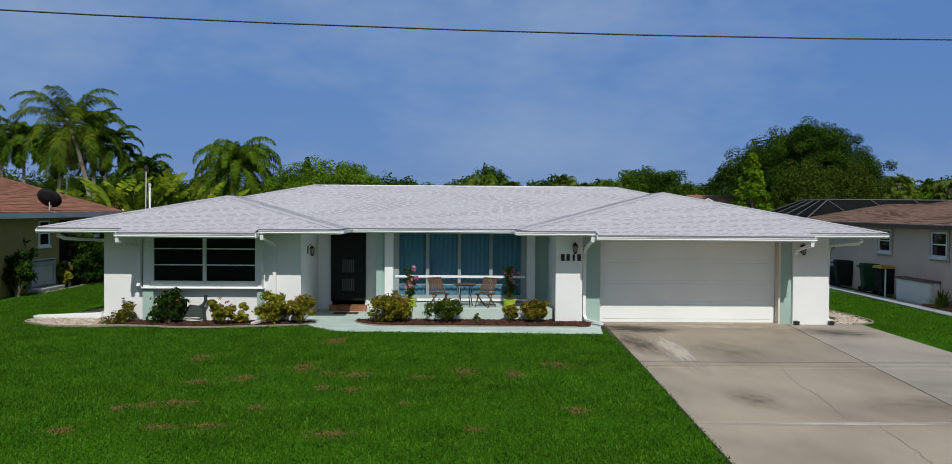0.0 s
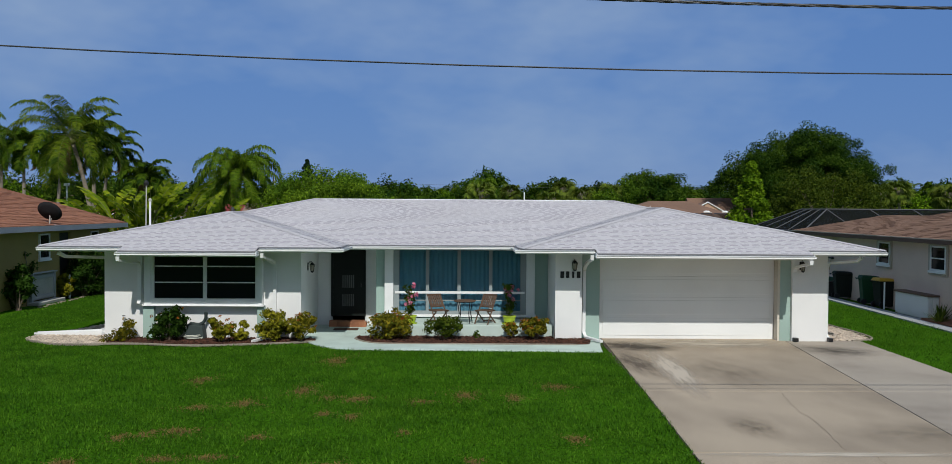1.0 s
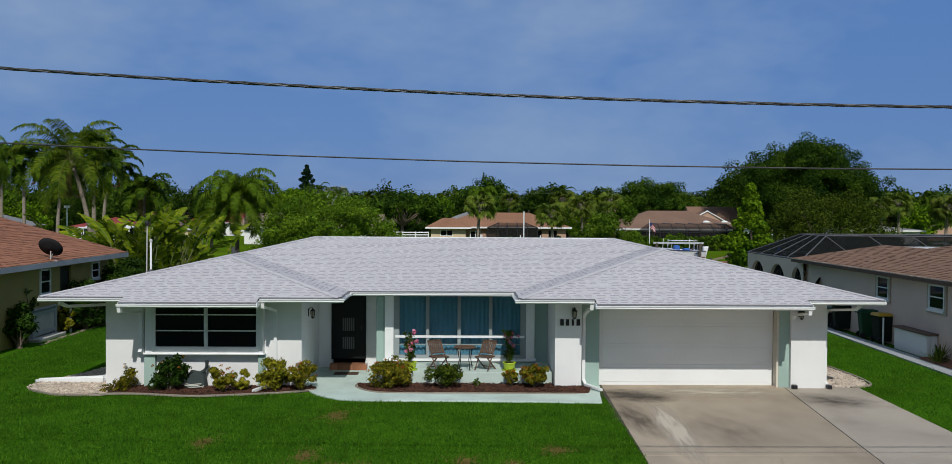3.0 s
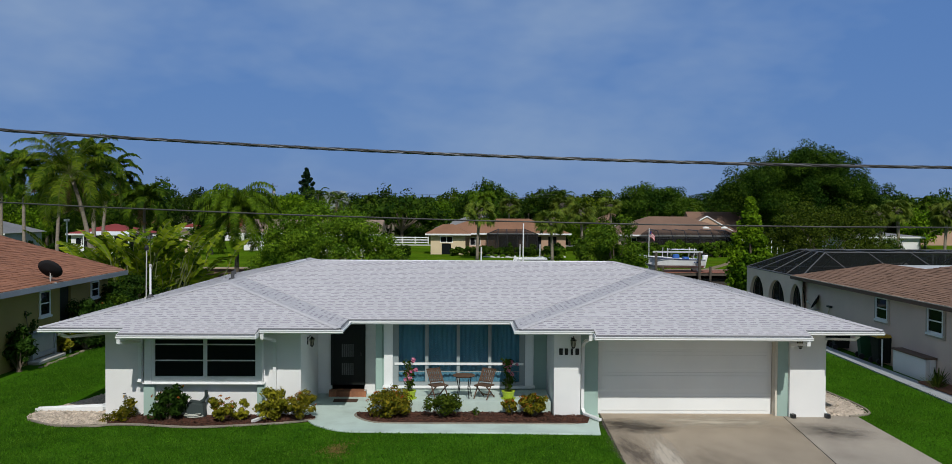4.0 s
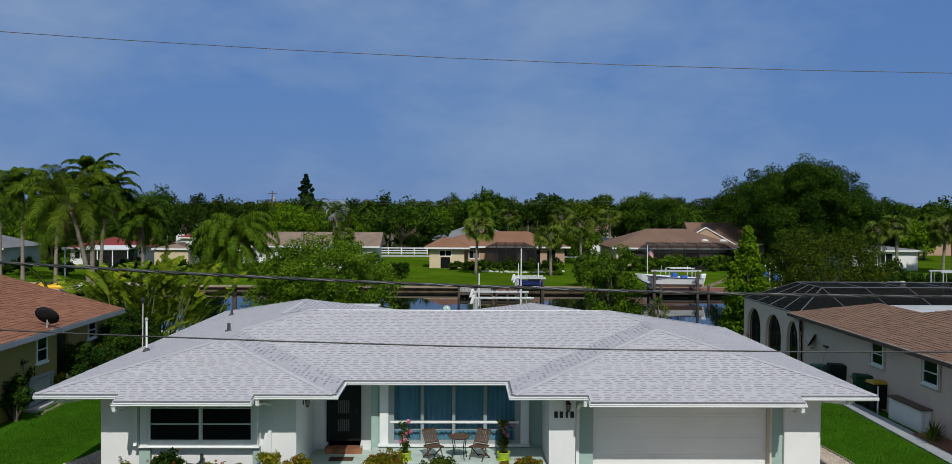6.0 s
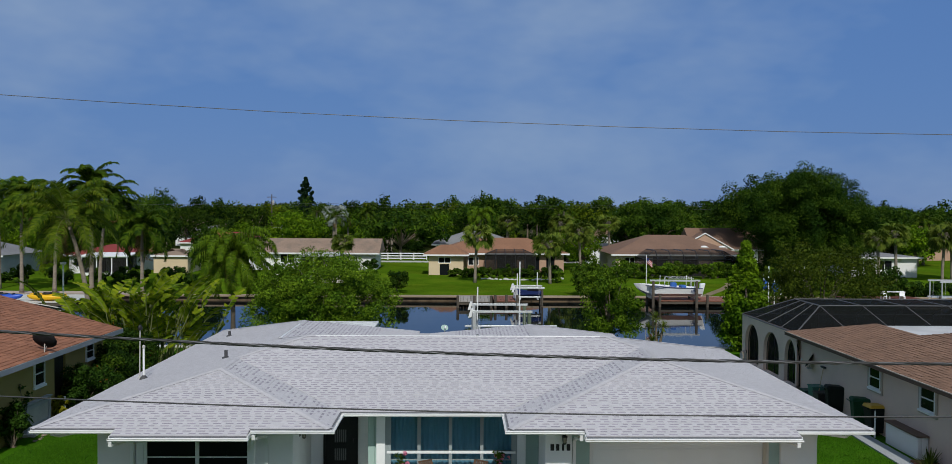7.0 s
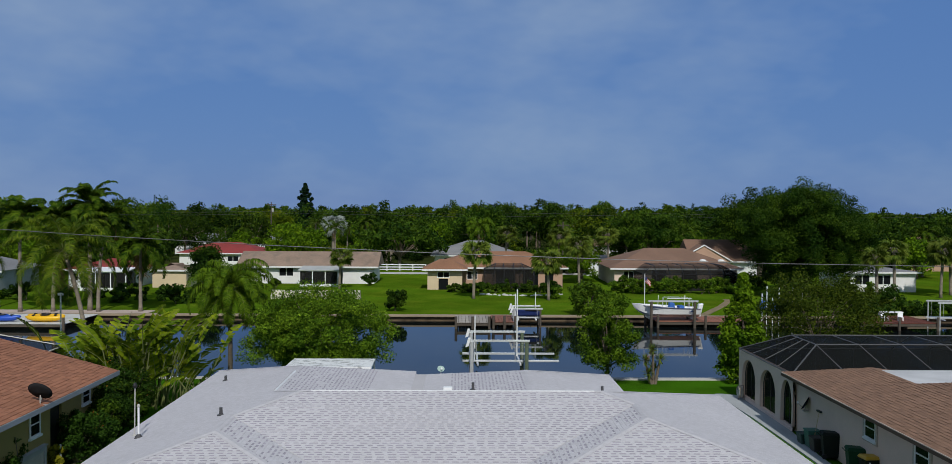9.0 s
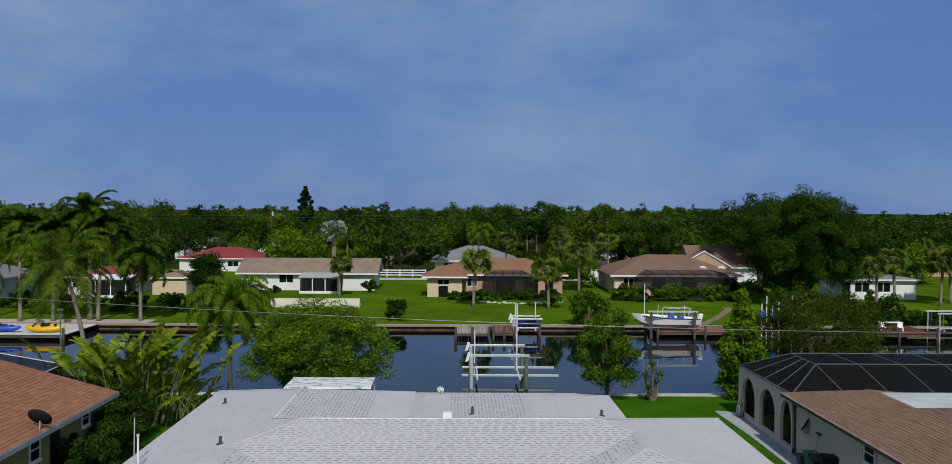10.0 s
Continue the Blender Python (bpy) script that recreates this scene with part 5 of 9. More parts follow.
G = "front bed shrubs"
bush((-9.1, 23.72, .03), "sparse green shrub with thin leaves", L_IXORA, 21, .62, .62, 420, .05, G)
bush((-7.85, 23.82, .04), "dense dark green shrub with red blossom", L_DARKBUSH, 22, .55, .95, 1500, .055, G, M_RED, 10)
bush((-6.35, 23.55, .04), "yellow-green shrub with orange tips", L_CROTON, 23, .42, .78, 700, .05, G, M_RED, 12)
bush((-5.85, 23.65, .04), "small loose yellow-green shrub", L_CROTON, 24, .3, .66, 420, .05, G)
bush((-5.1, 23.75, .04), "rounded shrub with yellow-green leaves", L_CROTON, 25, .56, .88, 1200, .05, G)
bush((-4.3, 23.8, .04), "yellow-green shrub with orange-red blossom", L_IXORA, 26, .46, .82, 900, .05, G, M_RED, 12)
bush((-1.93, 24.1, .07), "broad ixora shrub with orange tips", L_IXORA, 27, .68, .80, 1800, .05, G, M_RED, 26)
bush((-0.45, 24.08, .07), "loose shrub with pale green leaves", L_OLIVE, 28, .55, .76, 900, .045, G)
bush((0.45, 24.2, .07), "tiny green seedling in mulch", L_FERN, 29, .14, .24, 60, .04, G)
bush((1.38, 24.22, .07), "small shrub with reddish leaves", L_IXORA, 30, .26, .52, 340, .045, G, M_RED, 10)
bush((2.05, 24.1, .07), "rounded ixora shrub with orange tips", L_IXORA, 31, .46, .66, 1000, .05, G, M_RED, 20)

# ---- overhead cables ----
def cable(name, y, x0, z0, xm, zm, x1, z1, r, mat, label):
    """A sagging line along x, through three of its points."""
    xs = [-45 + 2.5 * k for k in range(37)]
    pts = [(x, y, z0 * (x - xm) * (x - x1) / (x0 - xm) / (x0 - x1) + zm * (x - x0) * (x - x1) / (xm - x0) / (xm - x1) + z1 * (x - x0) * (x - xm) / (x1 - x0) / (x1 - xm)) for x in xs]
    solid(name, Geo().tube(pts, r, 6), mat, label, "cable", group="overhead lines")


def twisted_cable(y, x0, z0, xm, zm, x1, z1, r, label):
    """A service cable: two black strands wound round a bare grey messenger, along x through three of its points."""
    ob = thing("utility_cable", (0, y, 0), label, "cable", "overhead lines")
    n = 1300
    for k, mat in enumerate((M_CABLE, M_CABLE, M_WIRE)):
        path = []
        for i in range(n + 1):
            x = -45 + 90 * i / n
            z = z0 * (x - xm) * (x - x1) / (x0 - xm) / (x0 - x1) + zm * (x - x0) * (x - x1) / (xm - x0) / (xm - x1) + z1 * (x - x0) * (x - xm) / (x1 - x0) / (x1 - xm)
            a = x * 8.0 + k * 2.094
            path.append((x, r * .7 * math.cos(a), z + r * .7 * math.sin(a)))
        part("strand", Geo().tube(path, r if k < 2 else r * .8, 5), mat, ob, "bare grey messenger strand" if k == 2 else "", smooth=True)


M_CABLE = material("black_cable", (0.03, 0.03, 0.032), .5, .1, .2, 1., 60., .4)
M_WIRE = material("grey_wire", (0.12, 0.12, 0.13), .45, .1, .1, metal=.5)
cable("utility_cable", 12.0, -6.32, 5.81, .2, 5.60, 6.85, 5.54, .011, M_CABLE, "thin black overhead utility cable")
twisted_cable(11.6, -6.11, 6.77, .2, 6.48, 6.63, 6.36, .0145, "thick black twisted overhead cable with a bare strand")
cable("power_line", 12.8, -6.73, 10.06, .2, 9.72, 7.29, 9.57, .0055, M_WIRE, "thin grey overhead power line")
for x in (-45.0, 45.0):
    ob = thing("utility_pole", (x, 12.3, 0), "weathered timber utility pole carrying the lines", "utility pole", "roadside poles")
    part("shaft", Geo().tube([(0, 0, -.3), (0, 0, 12.6)], [.17, .12], 10), M_BARK, ob)
    part("cross_arm", Geo().box(-.06, .06, -.9, .9, 12.0, 12.14), M_BARK, ob)
# ---- right neighbour ----
M_DISH = material("black_dish", (0.018, 0.018, 0.02), 0.9, spec=.1)
M_BROWN = material("brown_shingle", (0.21, 0.12, 0.078), 0.92, 0.08, 0.15, 0.5, 60.0, 0.4, island=0.12, random=.15)
M_RUST = material("rust_shingle", (0.27, 0.115, 0.065), 0.92, 0.08, 0.15, 0.5, 60.0, 0.4, island=0.16, random=.15)
M_TAUPE = material("taupe_stucco", (0.70, 0.54, 0.465), 0.9, 0.06, 0.06, 0.7, 50.0, 0.3)
M_YELLOW = material("yellow_stucco", (0.32, 0.25, 0.085), 0.9, 0.08, 0.06, 0.7, 50.0, 0.3)
M_GREYTRIM = material("grey_trim", (0.33, 0.35, 0.38), 0.7)
M_BEIGE = material("beige_trim", (0.46, 0.38, 0.32), 0.7)
M_SCREEN = glass_material("black_screen", (0.008, 0.009, 0.009), 0.8, clear=0.26)
M_SCREEN.node_tree.nodes["Principled BSDF"].inputs["Specular IOR Level"].default_value = 0.1
M_FARSCREEN = glass_material("bronze_screen", (0.02, 0.02, 0.02), 0.8, clear=0.42)
M_BRONZE = material("grey_cage_beam", (0.075, 0.075, 0.08), .6)


def course_rows(org, eave0, eave1, up, rise, depth, mat, parent, cut0=0.0, cut1=0.0, step=0.2, tab=0.33, seed=1, name="shingles", limit=99):
    """Shingle courses as small lapped tabs on one slope. eave0 to eave1 along the eave, up the level direction up-slope; cut0 and cut1: how much
    each metre of run takes off the two ends."""
    rnd, g = random.Random(seed), Geo(org)
    a, b, u = Vector((*eave0, 0)), Vector((*eave1, 0)), Vector((*up, 0))
    z0, length = rise[0], (b - a).length
    way = (b - a).normalized()
    for j in range(int(depth / step)):
        s0, s1 = j * step, min(depth, (j + 1) * step + .02)
        lo, hi = cut0 * s0, length - cut1 * s0
        x = lo - rnd.uniform(0, tab)
        while x < hi:
            w = tab * rnd.uniform(.6, 1.4)
            x0, x1 = max(lo, x), min(hi, x + w - .006)
            x += w
            if x1 - x0 < .03:
                continue
            l0 = .012 + rnd.choice((0, .012))
            z = lambda s, lift: z0 + rise[1] * s + lift  # noqa: E731
            p = [a + way * x0 + u * s0, a + way * x1 + u * s0, a + way * min(x1, length - cut1 * s1) + u * s1, a + way * max(x0, cut0 * s1) + u * s1]
            g.add([(p[0].x, p[0].y, z(s0, l0)), (p[1].x, p[1].y, z(s0, l0)), (p[2].x, p[2].y, z(s1, .004)), (p[3].x, p[3].y, z(s1, .004)), (p[0].x, p[0].y, z(s0, 0)), (p[1].x, p[1].y, z(s0, 0))], [(0, 1, 2, 3), (4, 5, 1, 0)])
    return part(name, g, mat, parent, kind="stuff")


def side_window(parent, org, x, y0, y1, z0, z1, out, trim=M_TRIM, rails=1):
    """A sash window in a wall along y; out is -1 or 1, the side it faces."""
    w = part("window", Geo(org).wall("y", y0, y1, x + (.0 if out > 0 else -.06), .06, z0, z1, [(y0 + .06, y1 - .06, z0 + .06, (z0 + z1) / 2 - .02), (y0 + .06, y1 - .06, (z0 + z1) / 2 + .02, z1 - .06)]), trim, parent, "white single-hung window with dark glass")
    for a, b in ((z0 + .05, (z0 + z1) / 2), ((z0 + z1) / 2, z1 - .05)):
        part("pane", Geo(org).box(x - .02 * -out - .005, x - .02 * -out + .005, y0 + .05, y1 - .05, a, b), M_GLASS, w)
    part("sill", Geo(org).box(x, x + .1 * out, y0 - .05, y1 + .05, z0 - .08, z0), trim, w)


def right_house():
    org = (24.0, 30.0, 0.0)
    ob = thing("house", org, "taupe stucco house with a brown shingle roof", "house", "neighbouring houses")
    E, F, P = 2.75, (15.6, 41.6), 0.25
    ridge = 24.0
    near = 8.0
    # walls
    part("wall", Geo(org).wall("y", near + .6, 41.0, 16.15, .2, 0, 2.6, [(33.0, 33.95, 1.65, 2.5), (29.1, 30.1, 1.65, 2.5), (24.2, 25.1, 1.65, 2.5)]), M_TAUPE, ob)
    part("wall", Geo(org).wall("x", 16.35, 31.8, near + .6, .2, 0, 2.6), M_TAUPE, ob)
    part("wall", Geo(org).wall("x", 16.35, 31.8, 40.8, .2, 0, 2.6), M_TAUPE, ob)
    part("wall", Geo(org).wall("y", near + .6, 41.0, 31.8, .2, 0, 2.6), M_TAUPE, ob)
    for y0, y1 in ((33.0, 33.95), (29.1, 30.1), (24.2, 25.1)):
        side_window(ob, org, 16.15, y0, y1, 1.65, 2.5, -1)
        part("window_trim", Geo(org).wall("y", y0 - .12, y1 + .12, 16.1, .05, 1.5, 2.6, [(y0, y1, 1.65, 2.5)]), M_BEIGE, ob)
    # roof
    z1 = E + P * (ridge - F[0])
    run = ridge - F[0]
    X1 = 2 * ridge - F[0]
    # main hip with a narrow wing running back along the lawn side
    zw, V, xv = E + P * 3.0, 34.9, 18.6
    g = Geo(org).add([(F[0], near, E), (X1, near, E), (X1, V + 3.0, E), (F[0], F[1], E), (ridge, near + run, z1), (ridge, V - ridge + xv, z1), (xv, F[1] - 3.0, zw), (xv, V, zw), (X1 - 3.0, V, zw), (21.6, F[1], E), (21.6, V, E)],
                     [(0, 1, 4), (1, 2, 8, 5, 4), (8, 7, 5), (3, 0, 4, 5, 7, 6), (9, 3, 6), (9, 6, 7, 10)])
    top = part("roof", g, M_BROWN, ob, "brown laminated shingle hip roof")
    part("soffit", Geo(org).box(F[0] + .02, X1 - .02, near + .02, 37.8, 2.6, 2.63), M_BEIGE, ob)
    board = [(0, -.16), (.02, -.16), (.02, -.005), (0, -.005)]
    part("fascia", Geo(org).extrude(board, [(F[0], F[1], E), (F[0], near, E)]), material("brown_fascia", (0.12, 0.07, 0.05), .7), ob)
    part("fascia", Geo(org).extrude(board, [(21.6, F[1], E), (F[0], F[1], E)]), bpy.data.materials["brown_fascia"], ob)
    part("drip_edge", Geo(org).extrude([(.0, -.01), (.04, -.02), (.04, .012), (0, .012)], [(F[0], F[1], E), (F[0], near, E)]), M_BEIGE, ob)
    course_rows(org, (F[0], F[1]), (F[0], 18.0), (1, 0), (E, P), 3.0, M_BROWN, top, 1.0, 0.0, .15, .34, 3)
    course_rows(org, (xv, V), (xv, 18.0), (1, 0), (zw, P), run - 3.1, M_BROWN, top, 1.0, 0.0, .15, .34, 4)
    # flat white roof over the rear room
    part("flat_roof", Geo(org).prism([(18.7, 34.95), (29.0, 34.95), (29.0, 38.2), (18.7, 38.2)], 3.2, 3.46), material("white_membrane", (0.50, 0.50, 0.51), .7), ob, "flat white membrane roof")
    # lanai wall with three arches
    g = Geo(org)
    y0, y1, x0, x1, top_z = 41.0, 49.1, 15.95, 16.2, 2.68
    arches = [(46.36, 48.55), (43.35, 45.6), (40.25 + .9, 42.6)]
    arches.sort()
    edges = [y0]
    n = 14
    for a, b in arches:
        r, c, spring = (b - a) / 2, (a + b) / 2, 1.25
        top_a = 2.32
        pts = [(a, .22)] + [(a, spring)] + [(c - r * math.cos(math.pi * k / n), spring + (top_a - spring) * math.sin(math.pi * k / n)) for k in range(1, n)] + [(b, spring), (b, .22)]
        edges.append((a, b, pts))
    for x in (x0, x1):
        last = y0
        for a, b, pts in edges[1:]:
            g.add([(x, last, 0), (x, a, 0), (x, a, top_z), (x, last, top_z)], [(0, 1, 2, 3)])
            g.add([(x, a, 0), (x, b, 0), (x, b, .22), (x, a, .22)], [(0, 1, 2, 3)])
            for (p, q), (r_, s_) in zip(pts[1:], pts[2:]):
                if abs(p - r_) > 1e-6:
                    g.add([(x, p, q), (x, r_, s_), (x, r_, top_z), (x, p, top_z)], [(0, 1, 2, 3)])
            last = b
        g.add([(x, last, 0), (x, y1, 0), (x, y1, top_z), (x, last, top_z)], [(0, 1, 2, 3)])
    for a, b, pts in edges[1:]:
        for (p, q), (r_, s_) in zip(pts, pts[1:]):
            g.add([(x0, p, q), (x0, r_, s_), (x1, r_, s_), (x1, p, q)], [(0, 1, 2, 3)])
        g.add([(x0, a, .22), (x0, b, .22), (x1, b, .22), (x1, a, .22)], [(0, 1, 2, 3)])
    g.add([(x0, y0, top_z), (x1, y0, top_z), (x1, y1, top_z), (x0, y1, top_z)], [(0, 1, 2, 3)])
    g.add([(x0, y1, 0), (x1, y1, 0), (x1, y1, top_z), (x0, y1, top_z)], [(0, 1, 2, 3)])
    part("arcade_wall", g.weld(), M_TAUPE, ob, "taupe stucco wall with three screened arches")
    for a, b, pts in edges[1:]:
        c = [(x1 - .05, p, q) for p, q in pts]
        part("arch_screen", Geo(org).add(c, [tuple(range(len(c)))]), M_SCREEN, ob, "dark insect screen in an arch")
        part("arch_frame", Geo(org).tube([(x1 - .06, p, q) for p, q in pts], .03, 5), M_BLACK, ob)
        part("screen_post", Geo(org).box(x1 - .08, x1 - .04, (a + b) / 2 - .02, (a + b) / 2 + .02, .22, 2.3), M_BLACK, ob)
    # screened cage over the pool
    cage = thing("pool_cage", (22.0, 45.0, 0.0), "black screened pool enclosure with grey beams", "pool cage")
    o = (22.0, 45.0, 0.0)
    xl, xi, xr, ya, yb, yc, yd, zl, zh = 15.95, 18.05, 31.0, 41.2, 43.6, 46.9, 49.1, 2.7, 3.75
    part("screen", Geo(o).add([(xl, ya, zl), (xl, yd, zl), (xi, yc, zh), (xi, yb, zh)], [(0, 1, 2, 3)]), M_SCREEN, cage)
    part("screen", Geo(o).add([(xi, yb, zh), (xi, yc, zh), (xr, yc, zh), (xr, yb, zh)], [(0, 1, 2, 3)]), M_SCREEN, cage)
    part("screen", Geo(o).add([(xl, yd, zl), (xr + 1.7, yd, zl), (xr, yc, zh), (xi, yc, zh)], [(0, 1, 2, 3)]), M_SCREEN, cage)
    part("screen", Geo(o).add([(xi, yb, zh), (xr, yb, zh), (xr + 1.7, ya, zl), (xl, ya, zl)], [(0, 1, 2, 3)]), M_SCREEN, cage)
    part("screen", Geo(o).box(16.2, xr + 1.7, yd - .02, yd, 0, zl), M_SCREEN, cage)
    def beam(p, q, r=.04):
        part("beam", Geo(o).tube([p, q], r, 4), M_BRONZE, cage)
    for p, q in (((xl, ya, zl), (xl, yd, zl)), ((xi, yb, zh), (xi, yc, zh)), ((xi, yb, zh), (xr, yb, zh)), ((xi, yc, zh), (xr, yc, zh)), ((xl, yd, zl), (xr + 1.7, yd, zl)), ((xl, ya, zl), (xi, yb, zh)), ((xl, yd, zl), (xi, yc, zh))):
        beam(p, q)
    for k in (1, 2, 3):
        t = k / 4
        beam((xl, ya + (yd - ya) * t, zl), (xi, yb + (yc - yb) * t, zh), .03)
    for k in range(0, 7):
        x = xi + k * 2.15
        if k:
            beam((x, yb, zh), (x, yc, zh), .03)
        beam((x, yb, zh), (x + .55, ya, zl), .03)
        beam((x, yc, zh), (x, yd, zl), .03)
        beam((x, yd, 0), (x, yd, zl), .03)
    # things beside the wall
    walk_ = [(14.75, 18.0), (15.45, 18.0), (15.6, 37.0), (15.95, 41.0), (15.95, 49.2), (15.2, 49.6), (14.75, 49.6), (15.0, 44.0), (15.05, 36.0), (14.75, 26.0)]
    solid("side_path", Geo().prism(walk_, 0, .05), material("grey_path", (0.34, 0.36, 0.38), .9, .1, .1), "grey concrete path along the neighbour's wall", "path", kind="structure")


def bins():
    M_GBIN = material("green_bin_plastic", (0.010, 0.055, 0.024), .6, spec=.2)
    M_DBIN = material("dark_bin_plastic", (0.010, 0.015, 0.013), .65, spec=.2)
    M_YLID = material("yellow_lid_plastic", (0.55, 0.33, 0.03), .45)
    def bin_(at, body, lid, label, turn):
        ob = thing("wheelie_bin", at, label, "bin", "bins", turn)
        part("body", Geo().add([(-.24, -.28, .05), (.24, -.28, .05), (.24, .28, .05), (-.24, .28, .05), (-.3, -.36, 1.0), (.3, -.36, 1.0), (.3, .36, 1.0), (-.3, .36, 1.0)], [(3, 2, 1, 0), (4, 5, 6, 7), (0, 1, 5, 4), (1, 2, 6, 5), (2, 3, 7, 6), (3, 0, 4, 7)]), body, ob, bevel=.03)
        part("lid", Geo().add([(-.33, -.4, 1.0), (.33, -.4, 1.0), (.33, .4, 1.0), (-.33, .4, 1.0), (-.24, -.3, 1.09), (.24, -.3, 1.09), (.26, .34, 1.12), (-.26, .34, 1.12)], [(3, 2, 1, 0), (4, 5, 6, 7), (0, 1, 5, 4), (1, 2, 6, 5), (2, 3, 7, 6), (3, 0, 4, 7)]), lid, ob, bevel=.03)
        part("handle", Geo().tube([(-.22, .42, .95), (-.22, .47, 1.0), (.22, .47, 1.0), (.22, .42, .95)], .018, 6), body, ob)
        for x in (-.27, .27):
            part("wheel", Geo().tube([(x - .03, .28, .11), (x + .03, .28, .11)], .11, 14), M_BLACK, ob)
    bin_((15.92, 34.2, .05), M_GBIN, M_GBIN, "green wheeled bin with a closed lid", 80)
    bin_((15.95, 33.0, .05), M_DBIN, M_YLID, "dark wheeled bin with a yellow lid", 95)
    bin_((15.9, 36.6, .05), M_DBIN, M_DBIN, "black wheeled bin by the wall", 80)
    box = thing("planter_wall", (16.0, 30.7, 0.0), "low white masonry surround with a brown cap", "planter")
    o = (16.0, 30.7, 0)
    part("side", Geo(o).box(15.75, 15.9, 29.5, 31.8, 0, .78), M_STUCCO, box, bevel=.03)
    part("side", Geo(o).box(15.9, 17.0 - .87, 29.5, 29.65, 0, .78), M_STUCCO, box, bevel=.03)
    part("cap", Geo(o).box(15.70, 16.13, 29.45, 31.85, .78, .84), material("brown_cap", (0.16, 0.10, 0.075), .8), box, bevel=.01)
    part("post", Geo(o).tube([(15.62, 32.35, .05), (15.62, 32.35, 1.05)], .03, 8), M_TRIM, box)
    spiky(( 15.75, 28.7, .05), 61)
    spiky(( 15.45, 28.2, .05), 62)
    bed = solid("low_bed_wall", Geo().box(15.35, 16.1, 26.6, 29.2, 0, .12), M_RUST, "low brick-edged bed with agaves", "planter", bevel=.02)
    dish = thing("satellite_dish", (16.0, 39.6, 1.35), "black satellite dish on the taupe wall", "satellite dish")
    satellite(dish, M_DISH, .38, .35, (-.8, .45, .5))
    part("bracket", Geo().tube([(.15, 0, 0), (0, 0, 0)], .03, 6), M_CONC2, dish)
    junk = thing("hose_reel", (15.75, 48.2, .05), "pale plastic hose reel cart by the arcade", "hose reel")
    part("drum", Geo().tube([(-.12, 0, .38), (.12, 0, .38)], .26, 16), M_CONC2, junk)
    part("frame", Geo().tube([(-.16, -.2, 0), (-.16, 0, .75), (.16, 0, .75), (.16, -.2, 0)], .02, 6), M_BLACK, junk)
    part("coil", Geo().tube([(.1 * math.sin(k * .12), .3 * math.cos(k * .5), .38 + .3 * math.sin(k * .5)) for k in range(60)], .022, 6), material("tan_hose", (0.45, 0.38, 0.3), .5), junk)
    for i, (x, y, h, c) in enumerate(((15.85, 38.4, .7, (.05, .16, .13)), (15.8, 37.7, .55, (.03, .03, .03)), (15.75, 39.0, .4, (.02, .06, .05)))):
        ob = thing("storage_tub", (x, y, .05), "dark plastic storage tub by the wall", "tub", "tubs")
        m = material("tub_plastic", c, .5)
        part("body", Geo().add([(-.22, -.25, 0), (.22, -.25, 0), (.22, .25, 0), (-.22, .25, 0), (-.28, -.3, h), (.28, -.3, h), (.28, .3, h), (-.28, .3, h)], [(3, 2, 1, 0), (4, 5, 6, 7), (0, 1, 5, 4), (1, 2, 6, 5), (2, 3, 7, 6), (3, 0, 4, 7)]), m, ob, bevel=.03)
        part("lid", Geo().box(-.3, .3, -.32, .32, h, h + .06), m, ob, bevel=.02)
    rake = thing("rake", (15.95, 38.0, .05), "wooden-handled rake leaning on the wall", "rake")
    part("handle", Geo().tube([(-.25, 0, 0), (.14, .25, 1.6)], .016, 6), material("pale_wood", (0.5, 0.38, 0.22), .7), rake)
    part("head", Geo().box(.08, .18, .05, .45, 1.55, 1.62), M_BLACK, rake)


def spiky(at, seed):
    """An agave: a rosette of stiff upright blades."""
    rng = np.random.default_rng(seed)
    ob = thing("agave", at, "spiky grey-green agave in a bed", "agave", "agaves")
    n = 34
    yaw, el = rng.uniform(0, 6.28, n), rng.uniform(.25, 1.4, n)
    d = np.stack([np.cos(yaw) * np.cos(el), np.sin(yaw) * np.cos(el), np.sin(el)], 1)
    L = rng.uniform(.2, .36, (n, 1))
    side = unit(np.cross(d, [0, 0, 1]))
    new("leaves", cards(d * L, d * L, side * .03, L_SABAL, "leaves")).parent = ob


